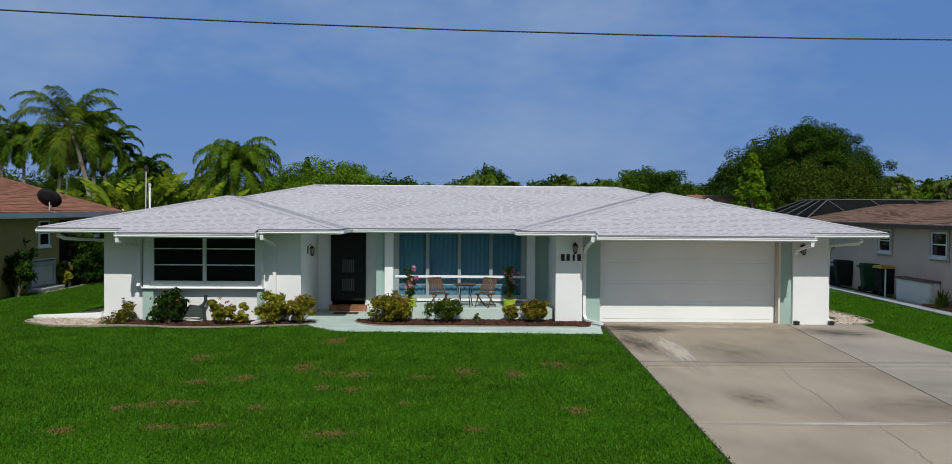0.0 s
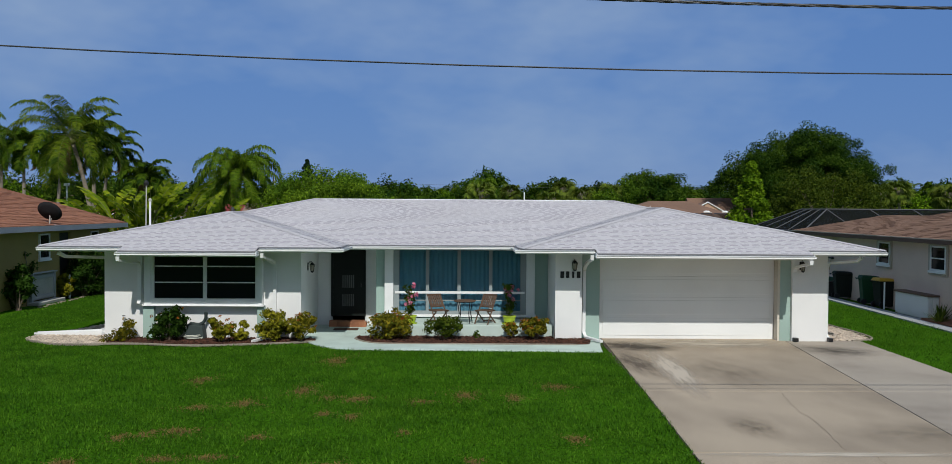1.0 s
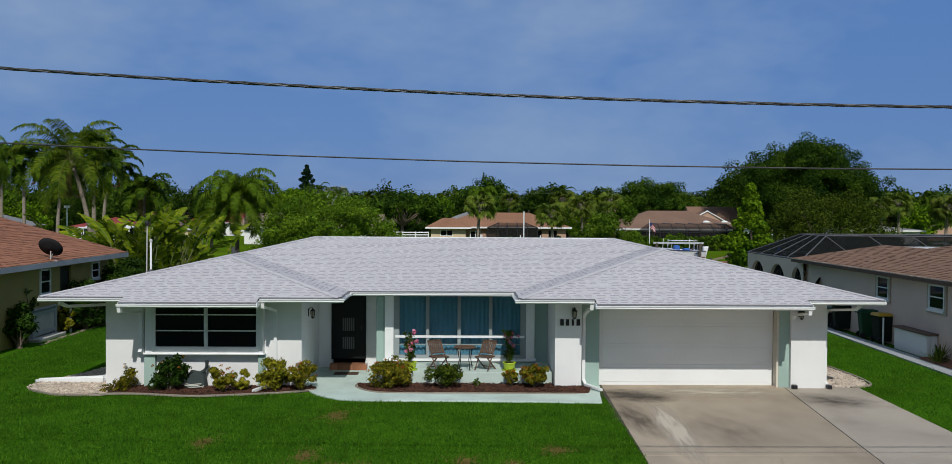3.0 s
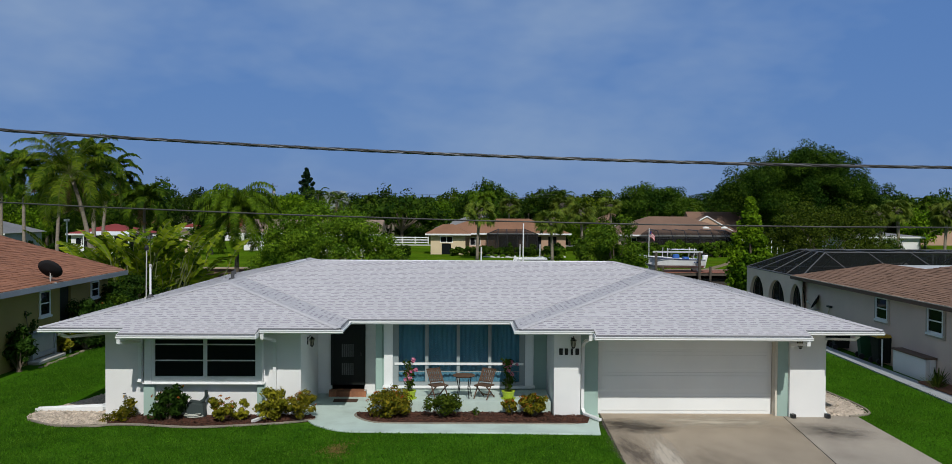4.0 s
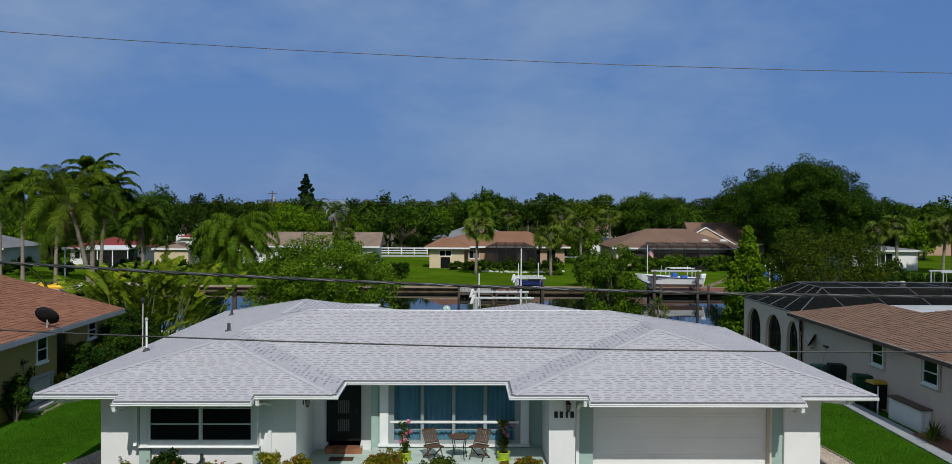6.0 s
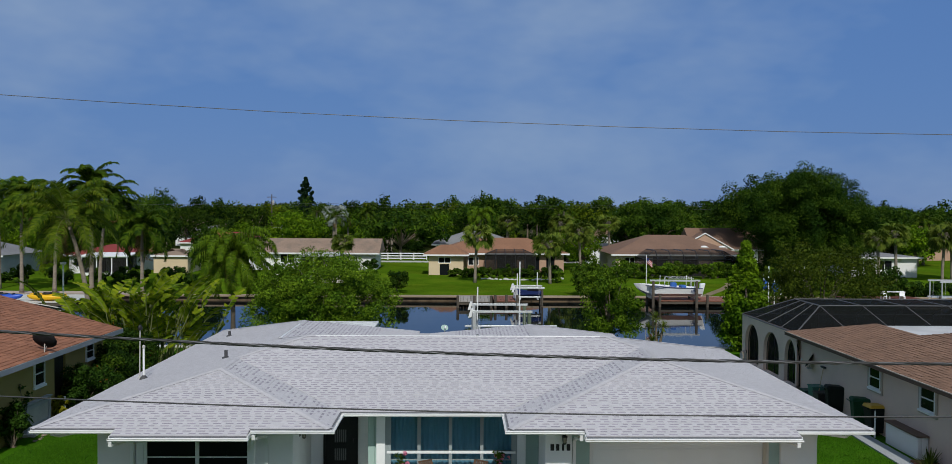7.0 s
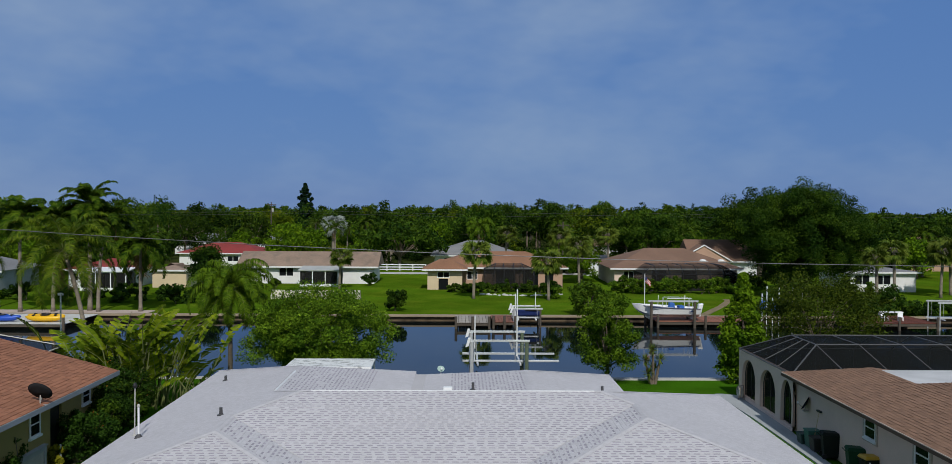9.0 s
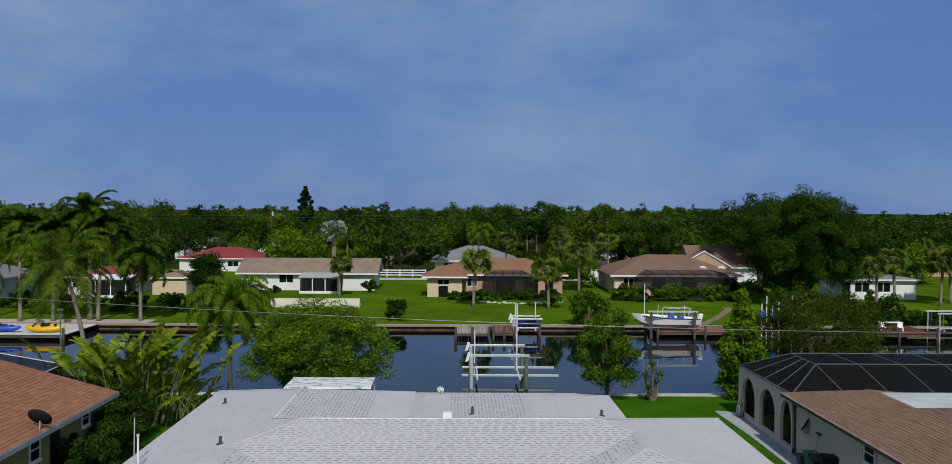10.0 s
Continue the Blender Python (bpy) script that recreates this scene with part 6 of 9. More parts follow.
# ---- left neighbour ----
def left_house():
    org = (-24.0, 30.0, 0.0)
    ob = thing("house", org, "yellow stucco house with a rust-brown shingle roof", "house", "neighbouring houses")
    E, X1, Y1, near = 2.92, -15.15, 40.5, 8.0
    ridge = -24.2
    run = X1 - ridge
    X0 = 2 * ridge - X1
    wx = -15.95
    part("wall", Geo(org).wall("y", near + .6, 39.8, wx, .2, 0, 2.75, [(33.25, 34.1, 1.65, 2.6), (37.9, 38.7, 1.9, 2.6), (35.0, 36.0, 0.0, 2.6)]), M_YELLOW, ob)
    part("wall", Geo(org).wall("x", X0 + .8, wx, near + .6, .2, 0, 2.75), M_YELLOW, ob)
    part("wall", Geo(org).wall("x", X0 + .8, wx, 39.6, .2, 0, 2.75), M_YELLOW, ob)
    part("wall", Geo(org).wall("y", near + .6, 39.8, X0 + .6, .2, 0, 2.75), M_YELLOW, ob)
    side_window(ob, org, wx + .2, 33.25, 34.1, 1.65, 2.6, 1)
    side_window(ob, org, wx + .2, 37.9, 38.7, 1.9, 2.6, 1)
    part("door", Geo(org).box(wx + .05, wx + .1, 35.0, 36.0, 0, 2.6), M_BLACK, ob, "dark side door")
    S = 0.27
    z1 = E + S * run
    g = Geo(org).add([(X0, near, E), (X1, near, E), (X1, Y1, E), (X0, Y1, E), (ridge, near + run, z1), (ridge, Y1, z1)], [(0, 1, 4), (1, 2, 5, 4), (2, 3, 5), (3, 0, 4, 5)])
    top = part("roof", g, M_RUST, ob, "rust-brown laminated shingle gable roof")
    part("soffit", Geo(org).box(X0 + .02, X1 - .02, near + .02, Y1 - .02, 2.75, 2.78), M_TRIM, ob)
    board = [(0, -.2), (.03, -.2), (.03, -.005), (0, -.005)]
    part("fascia", Geo(org).extrude(board, [(X1, near, E), (X1, Y1, E), (X0, Y1, E)]), M_GREYTRIM, ob, "grey-painted fascia board")
    course_rows(org, (X1, 20.0), (X1, Y1), (-1, 0), (E, S), run - .1, M_RUST, top, 0.0, 0.0, .2, .4, 5)
    part("ridge_vent", Geo(org).extrude([(-.16, -.02), (-.14, .04), (0, .07), (.14, .04), (.16, -.02)], [(ridge, near + run, z1), (ridge, Y1, z1)]), M_RUST, top)
    dish = thing("satellite_dish", (-15.35, 33.3, E), "black satellite dish on the rust-brown roof edge", "satellite dish")
    satellite(dish, M_DISH, .46, .52, (.1, .78, .55))
    part("bracket", Geo().box(-.3, .25, -.02, .02, -.02, .03), M_GREYTRIM, dish)
    cage = thing("lanai_roof", (-19.0, 43.0, 0.0), "low grey screened lanai behind the yellow house", "lanai")
    o = (-19.0, 43.0, 0)
    part("screen", Geo(o).add([(-29, 41.2, 4.3), (-19.6, 41.2, 3.3), (-20.3, 46.5, 3.1), (-29, 46.5, 4.6)], [(0, 1, 2, 3)]), M_SCREEN, cage)
    for a, b in (((-19.6, 41.2, 3.3), (-20.3, 46.5, 3.1)), ((-20.3, 46.5, 3.1), (-29, 46.5, 4.6)), ((-24.0, 41.2, 3.77), (-24.2, 46.5, 3.77)), ((-20.3, 46.5, 0), (-20.3, 46.5, 3.1)), ((-24.2, 46.5, 0), (-24.2, 46.5, 3.77))):
        part("beam", Geo(o).tube([a, b], .04, 4), M_CONC2, cage)
    part("screen", Geo(o).wall("y", 41.2, 46.5, -20.3, .02, 0, 3.1), M_SCREEN, cage)
    # lattice-sided equipment screen, riser pipe and stone edging
    ac = thing("equipment_screen", (-16.0, 33.3, 0.0), "weathered grey wooden screen round equipment", "screen")
    o = (-16.0, 33.3, 0)
    for y in (32.5, 34.3):
        part("post", Geo(o).box(-15.72, -15.60, y - .06, y + .06, 0, 1.15), M_GREYTRIM, ac)
    pale = material("weathered_grey_board", (0.40, 0.40, 0.39), .85, .12, .12, 1.5, 30.)
    part("panel", Geo(o).box(-15.70, -15.66, 32.56, 34.24, .16, 1.1), pale, ac, "pale weathered panel", bevel=.006)
    for z in (.2, .94):
        part("rail", Geo(o).box(-15.66, -15.62, 32.56, 34.24, z, z + .14), M_GREYTRIM, ac, bevel=.006)
    part("front_panel", Geo(o).box(-15.92, -15.72, 32.38, 32.43, .12, 1.13), pale, ac, bevel=.006)
    part("cap", Geo(o).box(-15.78, -15.55, 32.4, 34.4, 1.13, 1.18), M_GREYTRIM, ac, bevel=.01)
    part("side", Geo(o).box(-15.75, -15.95 + .03, 32.44, 32.5, .05, 1.13), M_GREYTRIM, ac)
    part("base", Geo(o).box(-15.72, -15.3, 32.3, 34.5, 0, .12), M_CONC2, ac, bevel=.02)
    pipe = thing("riser_pipe", (-15.4, 35.1, 0), "white plastic riser pipe", "pipe")
    part("pipe", Geo().tube([(0, 0, 0), (0, 0, .95)], .045, 8), M_TRIM, pipe)
    part("cross_pipe", Geo().tube([(-.5, 0, .3), (0, 0, .3)], .03, 6), M_TRIM, pipe)
    rnd = random.Random(9)
    M_STONE = material("brownish_stone", (0.20, 0.165, 0.13), 0.95, 0.25, 0.2, 3.0, 30.0, 0.6)
    for i in range(26):
        y = 31.8 + i * .27
        s = rnd.uniform(.07, .12)
        g = Geo().lathe(0, 0, [(s * .8, 0), (s, s * .2), (s * .8, s * .45), (s * .3, s * .55)], 7)
        solid("edging_stone", g, M_STONE, "rough brownish edging stone by the lawn", "stone", at=(-15.0 - .12 * i / 26 + rnd.uniform(-.06, .06), y, 0), group="edging stones")
    # poles behind
    pole = thing("flag_pole", (-24.2, 55.0, 0), "slim white pole with a light at the top", "pole")
    part("shaft", Geo().tube([(0, 0, 0), (0, 0, 4.9)], .05, 8), M_TRIM, pole)
    part("lamp_head", Geo().box(-.15, .15, -.1, .1, 4.9, 5.05), M_TRIM, pole, bevel=.02)


right_house()
bins()
left_house()
# ---- canal banks ----
M_SEAWALL = material("old_seawall_concrete", (0.15, 0.105, 0.065), 0.95, 0.2, 0.15, 0.4, 20.0, 0.5, second=(0.05, 0.036, 0.024), second_at=(.45, .7))
M_PLANK = material("grey_dock_plank", (0.30, 0.27, 0.24), 0.9, 0.15, 0.2, 1.0, 20.0, 0.4, random=.2)
M_PATHBRICK = material("weathered_path_brick", (0.20, 0.155, 0.085), 0.9, 0.2, 0.2, 1.0, 14.0, 0.4)
M_REDPLANK = material("red_dock_plank", (0.24, 0.10, 0.065), 0.85, 0.15, 0.2, 1.0, 20.0, 0.4, random=.2)
M_PILE = material("dark_timber_pile", (0.09, 0.075, 0.06), 0.95, 0.2, 0.25, 1.0, 20.0, 0.6)
M_GREENPILE = material("greenish_pile", (0.10, 0.13, 0.085), 0.95, 0.2, 0.25)
M_ALU = material("lift_aluminium", (0.62, 0.64, 0.66), 0.4, 0.08, 0.05, metal=.35)
M_HULL = material("white_gelcoat", (0.78, 0.79, 0.80), 0.2, .03, .02, spec=.5)
M_BLUE = material("blue_canvas", (0.03, 0.12, 0.42), 0.7)
M_NAVY = material("navy_vinyl", (0.015, 0.03, 0.13), 0.5)


def seawalls():
    far = thing("seawall", (0, FAR_WALL, 0), "stained tan concrete seawall along the far bank", "seawall")
    part("panel", Geo((0, FAR_WALL, 0)).box(-300, 300, FAR_WALL - .3, FAR_WALL - .01, -2.0, -.05), M_SEAWALL, far)
    part("cap", Geo((0, FAR_WALL, 0)).box(-300, 300, FAR_WALL - .6, FAR_WALL + .35, -.06, .1), material("tan_cap", (0.30, 0.235, 0.165), .9, .15, .12, .4), far, bevel=.02)
    near = thing("seawall", (0, NEAR_WALL, 0), "pale concrete seawall along the near bank", "seawall")
    part("panel", Geo((0, NEAR_WALL, 0)).box(-300, 300, NEAR_WALL + .01, NEAR_WALL + .22, -2.0, -.05), M_SEAWALL, near)
    part("cap", Geo((0, NEAR_WALL, 0)).box(-300, 300, NEAR_WALL - .3, NEAR_WALL + .32, -.06, .07), M_CONC2, near, bevel=.02)


def pile(parent, o, x, y, top, r=.12, mat=None):
    part("post", Geo(o).tube([(x, y, -2.1), (x, y, top)], r, 8), mat or M_PILE, parent)


def dock(x0, x1, y0, y1, z, mat, label, posts=True):
    o = ((x0 + x1) / 2, (y0 + y1) / 2, 0)
    ob = thing("dock", o, label, "dock", "docks")
    n = max(2, int((x1 - x0) / .3))
    w = (x1 - x0) / n
    me = mesh_of("plank", Geo().box(-w / 2 + .012, w / 2 - .012, (y0 - y1) / 2, (y1 - y0) / 2, z - .05, z), mat)
    for i in range(n):
        p = new("plank", me)
        p.parent = ob
        p.location = (x0 + w * (i + .5) - o[0], 0, 0)
    part("stringer", Geo(o).box(x0, x1, y0 + .05, y0 + .15, z - .3, z - .05), M_PILE, ob)
    part("stringer", Geo(o).box(x0, x1, y1 - .15, y1 - .05, z - .3, z - .05), M_PILE, ob)
    if posts:
        for x in (x0 + .1, (x0 + x1) / 2, x1 - .1):
            pile(ob, o, x, y0 - .05, z + .55)


def boat_lift(x0, x1, y0, y1, top, label, guides=((.35, .4, 1.6), (.35, .4, 1.6)), mat=None, drop=1.5, reach=(.6, 2.2), motors=True):
    o = ((x0 + x1) / 2, (y0 + y1) / 2, 0)
    ob = thing("boat_lift", o, label, "boat lift", "boat lifts")
    for x in (x0, x1):
        for y in (y0, y1):
            pile(ob, o, x, y, top - .07, .13 if mat else .09 if motors else .055, mat if x == x1 else M_ALU)
    for y in (y0, y1):
        part("top_beam", Geo(o).box(x0 - .2, x1 + .2, y - .06, y + .06, top - .07, top + .07), M_ALU, ob, bevel=.01)
    for x in (x0 + .4, x1 - .4):
        part("cradle_beam", Geo(o).box(x - .06, x + .06, y0 - .1, y1 + .1, top - drop - .12, top - drop), M_ALU, ob, bevel=.01)
    for y in (y0 + .7, y1 - .7):
        part("bunk", Geo(o).box(x0 - reach[0], x1 + reach[1], y - .07, y + .07, top - drop, top - drop + .13), M_ALU, ob, bevel=.01)
    for y in (y0, y1):
        if motors:
            part("motor_cover", Geo(o).add([(x0 - .42, y - .13, top - .42), (x0 - .2, y - .13, top - .36), (x0 - .06, y - .13, top + .2), (x0 - .24, y - .13, top + .2), (x0 - .42, y + .13, top - .42), (x0 - .2, y + .13, top - .36), (x0 - .06, y + .13, top + .2), (x0 - .24, y + .13, top + .2)], [(0, 1, 2, 3), (7, 6, 5, 4), (1, 0, 4, 5), (2, 1, 5, 6), (3, 2, 6, 7), (0, 3, 7, 4)]), M_TRIM, ob, "white motor cover", bevel=.03)
        for x in (x0 + .3, x1 - .3):
            part("cable", Geo(o).tube([(x, y, top - .07), (x, y, top - drop)], .014, 4), M_ALU, ob)
    for x, (dx, dy, up) in zip((x0, x1), guides):
        px = x + dx if x == x0 else x - dx
        py = y0 + dy if x == x0 else y1 - dy
        part("guide_pole", Geo(o).tube([(px, py, top - drop), (px + .02, py, top + up)], .045, 8), M_TRIM, ob)


def hull(parent, L, B, H, mat, name="hull"):
    """A boat's hull along x with its bow at -x: raked stem, flared sides, flat stern."""
    g, n = Geo(), 14
    pts = []
    for i in range(n + 1):
        t = i / n
        x = -L / 2 + L * t
        w = B / 2 * min(1.0, (t / .45) ** .6 if t > 0 else 0.02)
        sheer = H * (1.12 - .3 * t + .12 * (1 - t) ** 3)
        keel = H * .5 * max(0, 1 - t / .22) ** 1.5
        chine = keel + H * .3
        pts += [(x + .35 * (1 - t) ** 3, 0, keel), (x, w * .82, chine), (x - .25 * (1 - t) ** 4, w, sheer), (x, w * .9, sheer - .02), (x, w * .8, max(chine, sheer - .4)), (x, -w * .8, max(chine, sheer - .4)), (x, -w * .9, sheer - .02), (x - .25 * (1 - t) ** 4, -w, sheer), (x, -w * .82, chine)]
    k = 9
    faces = [(i * k + a, i * k + (a + 1) % k, (i + 1) * k + (a + 1) % k, (i + 1) * k + a) for i in range(n) for a in range(k)]
    g.add(pts, faces + [tuple(range(k - 1, -1, -1)), tuple(range(n * k, n * k + k))])
    return part(name, g, mat, parent, smooth=False)


def motor_boat(at):
    ob = thing("motor_boat", at, "white open motor boat with blue covers raised on a lift", "boat")
    hull(ob, 6.0, 2.1, 1.0, M_HULL)
    part("rub_rail", Geo().tube([(-2.9, 0, 1.16), (-1.6, .98, .98), (.5, 1.08, .9), (2.95, 1.05, .83)], .035, 5), M_NAVY, ob)
    part("rub_rail", Geo().tube([(-2.9, 0, 1.16), (-1.6, -.98, .98), (.5, -1.08, .9), (2.95, -1.05, .83)], .035, 5), M_NAVY, ob)
    part("console", Geo().add([(.1, -.35, .5), (.75, -.35, .5), (.75, .35, .5), (.1, .35, .5), (.25, -.32, 1.3), (.7, -.32, 1.3), (.7, .32, 1.3), (.25, .32, 1.3)], [(3, 2, 1, 0), (4, 5, 6, 7), (0, 1, 5, 4), (1, 2, 6, 5), (2, 3, 7, 6), (3, 0, 4, 7)]), M_BLUE, ob, "blue canvas console cover", bevel=.05)
    part("seat", Geo().box(1.1, 1.6, -.45, .45, .5, 1.05), M_BLUE, ob, bevel=.05)
    part("windshield", Geo().box(.2, .24, -.3, .3, 1.3, 1.6), M_CLEAR, ob)
    part("top_frame", Geo().tube([(-.2, -.7, .9), (-.1, -.7, 1.75), (2.2, -.7, 1.75), (2.3, -.7, .85)], .025, 6), M_ALU, ob)
    part("top_frame", Geo().tube([(-.2, .7, .9), (-.1, .7, 1.75), (2.2, .7, 1.75), (2.3, .7, .85)], .025, 6), M_ALU, ob)
    part("outboard", Geo().add([(2.95, -.2, .0), (3.15, -.2, .0), (3.15, .2, .0), (2.95, .2, .0), (2.95, -.24, 1.2), (3.45, -.24, 1.25), (3.45, .24, 1.25), (2.95, .24, 1.2)], [(3, 2, 1, 0), (4, 5, 6, 7), (0, 1, 5, 4), (1, 2, 6, 5), (2, 3, 7, 6), (3, 0, 4, 7)]), M_HULL, ob, bevel=.08)
    for i in range(5):
        part("mark", Geo().box(1.9 + i * .13, 1.98 + i * .13, -1.075, -1.06, .55, .67), M_NAVY, ob)
    for x in (-.6, 1.9):
        for y in (-.95, .95):
            part("rod_holder", Geo().tube([(x, y, .8), (x + .05, y, 1.9)], .025, 6), M_TRIM, ob)


def kayak(at, mat, label, turn=0):
    ob = thing("kayak", at, label, "kayak", "kayaks", turn)
    ob.scale = (.9, 1.15, 1.45)
    g, n, k = Geo(), 16, 10
    pts = []
    for i in range(n + 1):
        t = i / n
        w = max(.02, .38 * math.sin(math.pi * t) ** .6)
        for a in range(k):
            an = 2 * math.pi * a / k
            pts.append((-1.9 + 3.8 * t, w * math.cos(an), .22 + (.2 * math.sin(an)) * (w / .38) ** .5 + .1 * (2 * t - 1) ** 4))
    g.add(pts, [(i * k + a, i * k + (a + 1) % k, (i + 1) * k + (a + 1) % k, (i + 1) * k + a) for i in range(n) for a in range(k)] + [tuple(range(k - 1, -1, -1)), tuple(range(n * k, n * k + k))])
    part("hull", g, mat, ob, smooth=True)
    part("cockpit_rim", Geo().tube([(.45 * math.cos(a * .5), .24 * math.sin(a * .5), .43) for a in range(14)], .03, 5), M_BLACK, ob)
    for x in (-1.1, 1.0):
        part("hatch", Geo().lathe(x, 0, [(.16, .36), (.16, .43), (.1, .45)], 12), M_BLACK, ob)


def flag_and_pole(at):
    ob = thing("flag_pole", at, "slim white flagpole with a striped flag hanging", "flagpole")
    part("shaft", Geo().tube([(0, 0, 0), (0, 0, 4.1)], .035, 8), M_TRIM, ob)
    red, white = material("flag_red", (0.45, 0.03, 0.04), .8), material("flag_white", (0.75, 0.75, 0.75), .8)
    flag = None
    for i in range(7):
        g, n = Geo(), 8
        for k in range(n):
            x0, x1 = (.04 + .55 * j / n for j in (k, k + 1))
            d0, d1 = (.07 * math.sin(j * 1.1) for j in (k, k + 1))
            s0, s1 = (-.5 * j / n for j in (k, k + 1))
            z = 3.3 + i * .075
            g.add([(x0, d0, z + s0), (x1, d1, z + s1), (x1, d1, z + .075 + s1), (x0, d0, z + .075 + s0)], [(0, 1, 2, 3)])
        if flag is None:
            flag = part("flag", g.weld(), red, ob, "striped red and white flag")
        else:
            part("stripe", g.weld(), red if i % 2 == 0 else white, flag)
    part("canton", Geo().box(.03, .22, -.09, -.08, 3.5, 3.78), M_NAVY, flag)


seawalls()
dock(-.1, 3.1, 80.2, 85.7, .12, M_PLANK, "weathered grey plank dock on piles")
dock(3.3, 5.5, 80.6, 85.7, .14, M_REDPLANK, "red-brown plank dock on piles")
dock(18.5, 27.5, 81.6, 85.7, .12, M_REDPLANK, "long red-brown plank dock beside a boat")
dock(36.6, 43.8, 79.9, 85.7, .25, material("dark_red_plank", (0.12, 0.042, 0.03), 0.9, 0.15, 0.2, 1.0, 20.0, 0.4, random=.2, spec=.2), "red-brown plank dock with a bench")
dock(-48.0, -34.2, 78.3, 85.7, .1, material("white_dock_board", (0.55, 0.55, 0.53), .8, random=.1), "pale floating dock carrying kayaks")
boat_lift(1.15, 4.75, 58.0, 62.4, 1.75, "empty aluminium boat lift on posts in the canal", ((.2, .8, 1.55), (.45, 1.2, 3.1)), M_GREENPILE)
boat_lift(5.3, 7.7, 81.0, 83.4, 1.3, "white boat lift carrying a blue craft", ((.1, .1, 1.35), (.3, .3, 1.3)), drop=.95, reach=(.1, .1))
boat_lift(43.9, 47.6, 79.9, 82.0, 2.1, "white boat lift at the far dock", (), motors=False)
jet = thing("water_scooter", (6.5, 82.2, .4), "blue water scooter on a lift", "water scooter")
hull(jet, 2.6, 1.0, .6, M_NAVY)
part("seat", Geo().box(-.1, 1.0, -.2, .2, .55, .85), M_BLACK, jet, bevel=.06)
motor_boat((19.6, 82.6, .45))
cradle = thing("boat_lift", (19.6, 82.6, 0), "timber-posted boat lift under the white boat", "boat lift", "boat lifts")
for x in (17.9, 21.9):
    for y in (81.2, 84.0 - .2):
        pile(cradle, (19.6, 82.6, 0), x, y, 2.0 if y < 82 else 1.5, .13)
    part("cradle_beam", Geo((19.6, 82.6, 0)).box(x - .08, x + .08, 81.2, 83.8, .3, .5), M_ALU, cradle)
part("top_beam", Geo((19.6, 82.6, 0)).box(17.6, 22.2, 81.12, 81.28, 1.95, 2.1), M_ALU, cradle)
kayak((-36.5, 79.6, .1), material("yellow_kayak", (0.75, 0.42, 0.01), .35), "bright yellow kayak on the pale dock", 3)
kayak((-36.9, 80.7, .1), bpy.data.materials["yellow_kayak"], "yellow kayak lying on the dock", -4)
kayak((-40.4, 79.7, .1), material("blue_kayak", (0.02, 0.08, 0.45), .35), "bright blue kayak on the pale dock", 2)
kayak((-42.0, 80.8, .1), bpy.data.materials["blue_kayak"], "bright blue kayak at the dock's end", -2)
flag_and_pole((18.5, 87.2, 0))
solid("patio", Geo().box(-46.0, -30.0, 86.6, 89.4, 0.0, .06), material("pinkish_patio", (0.45, 0.36, 0.31), .9), "pinkish concrete strip along the far bank", "path", kind="structure")
table = thing("dock_table", (40.6, 82.4, .25), "small white plastic table on the dock", "table")
part("tabletop", Geo().box(-1.05, 1.05, -.4, .4, .7, .75), M_TRIM, table, bevel=.01)
for x in (-.95, .95):
    for y in (-.3, .3):
        part("leg", Geo().box(x - .04, x + .04, y - .04, y + .04, 0, .7), M_TRIM, table)


def dock_chair(at, turn):
    ob = thing("dock_chair", at, "white plastic armchair on the dock", "chair", "dock chairs", turn)
    ob.scale = (.85, .85, .85)
    part("seat", Geo().box(-.28, .28, -.26, .26, .38, .44), M_TRIM, ob, bevel=.02)
    part("backrest", Geo().add([(-.28, .22, .44), (.28, .22, .44), (.28, .28, .44), (-.28, .28, .44), (-.24, .36, .98), (.24, .36, .98), (.24, .42, .98), (-.24, .42, .98)], [(3, 2, 1, 0), (4, 5, 6, 7), (0, 1, 5, 4), (1, 2, 6, 5), (2, 3, 7, 6), (3, 0, 4, 7)]), M_TRIM, ob, bevel=.02)
    for x in (-.25, .25):
        for y in (-.22, .22):
            part("leg", Geo().box(x - .03, x + .03, y - .03, y + .03, 0, .38), M_TRIM, ob)


dock_chair((39.7, 81.7, .25), 20)
dock_chair((41.2, 81.7, .25), -15)

for x, h in ((28.7, 2.6), (29.7, 2.4), (29.15, 3.3), (30.3, 3.15), (31.55, 3.3), (32.5, 3.3)):
    solid("mooring_post", Geo().tube([(0, 0, -2.0), (0, 0, h)], .05, 8), M_TRIM, "white sleeved mooring post at the far bank", "post", at=(x, 83.0, 0), group="mooring posts")
walk_way = [(23.8, 86.2), (26.0, 90.5), (28.6, 95.5), (31.0, 101.0), (31.6, 105.5), (30.2, 108.0)]
g_ = Geo()
for (xa, ya), (xb, yb) in zip(walk_way, walk_way[1:]):
    g_.add([(xa - .45, ya, .07), (xa + .45, ya, .07), (xb + .45, yb, .07), (xb - .45, yb, .07), (xa - .45, ya, .0), (xa + .45, ya, .0), (xb + .45, yb, .0), (xb - .45, yb, .0)], [(0, 1, 2, 3), (1, 5, 6, 2), (4, 0, 3, 7)])
solid("garden_path", g_, M_PATHBRICK, "curved brown garden path down to the dock", "path", kind="structure")
rnd_rock = random.Random(21)
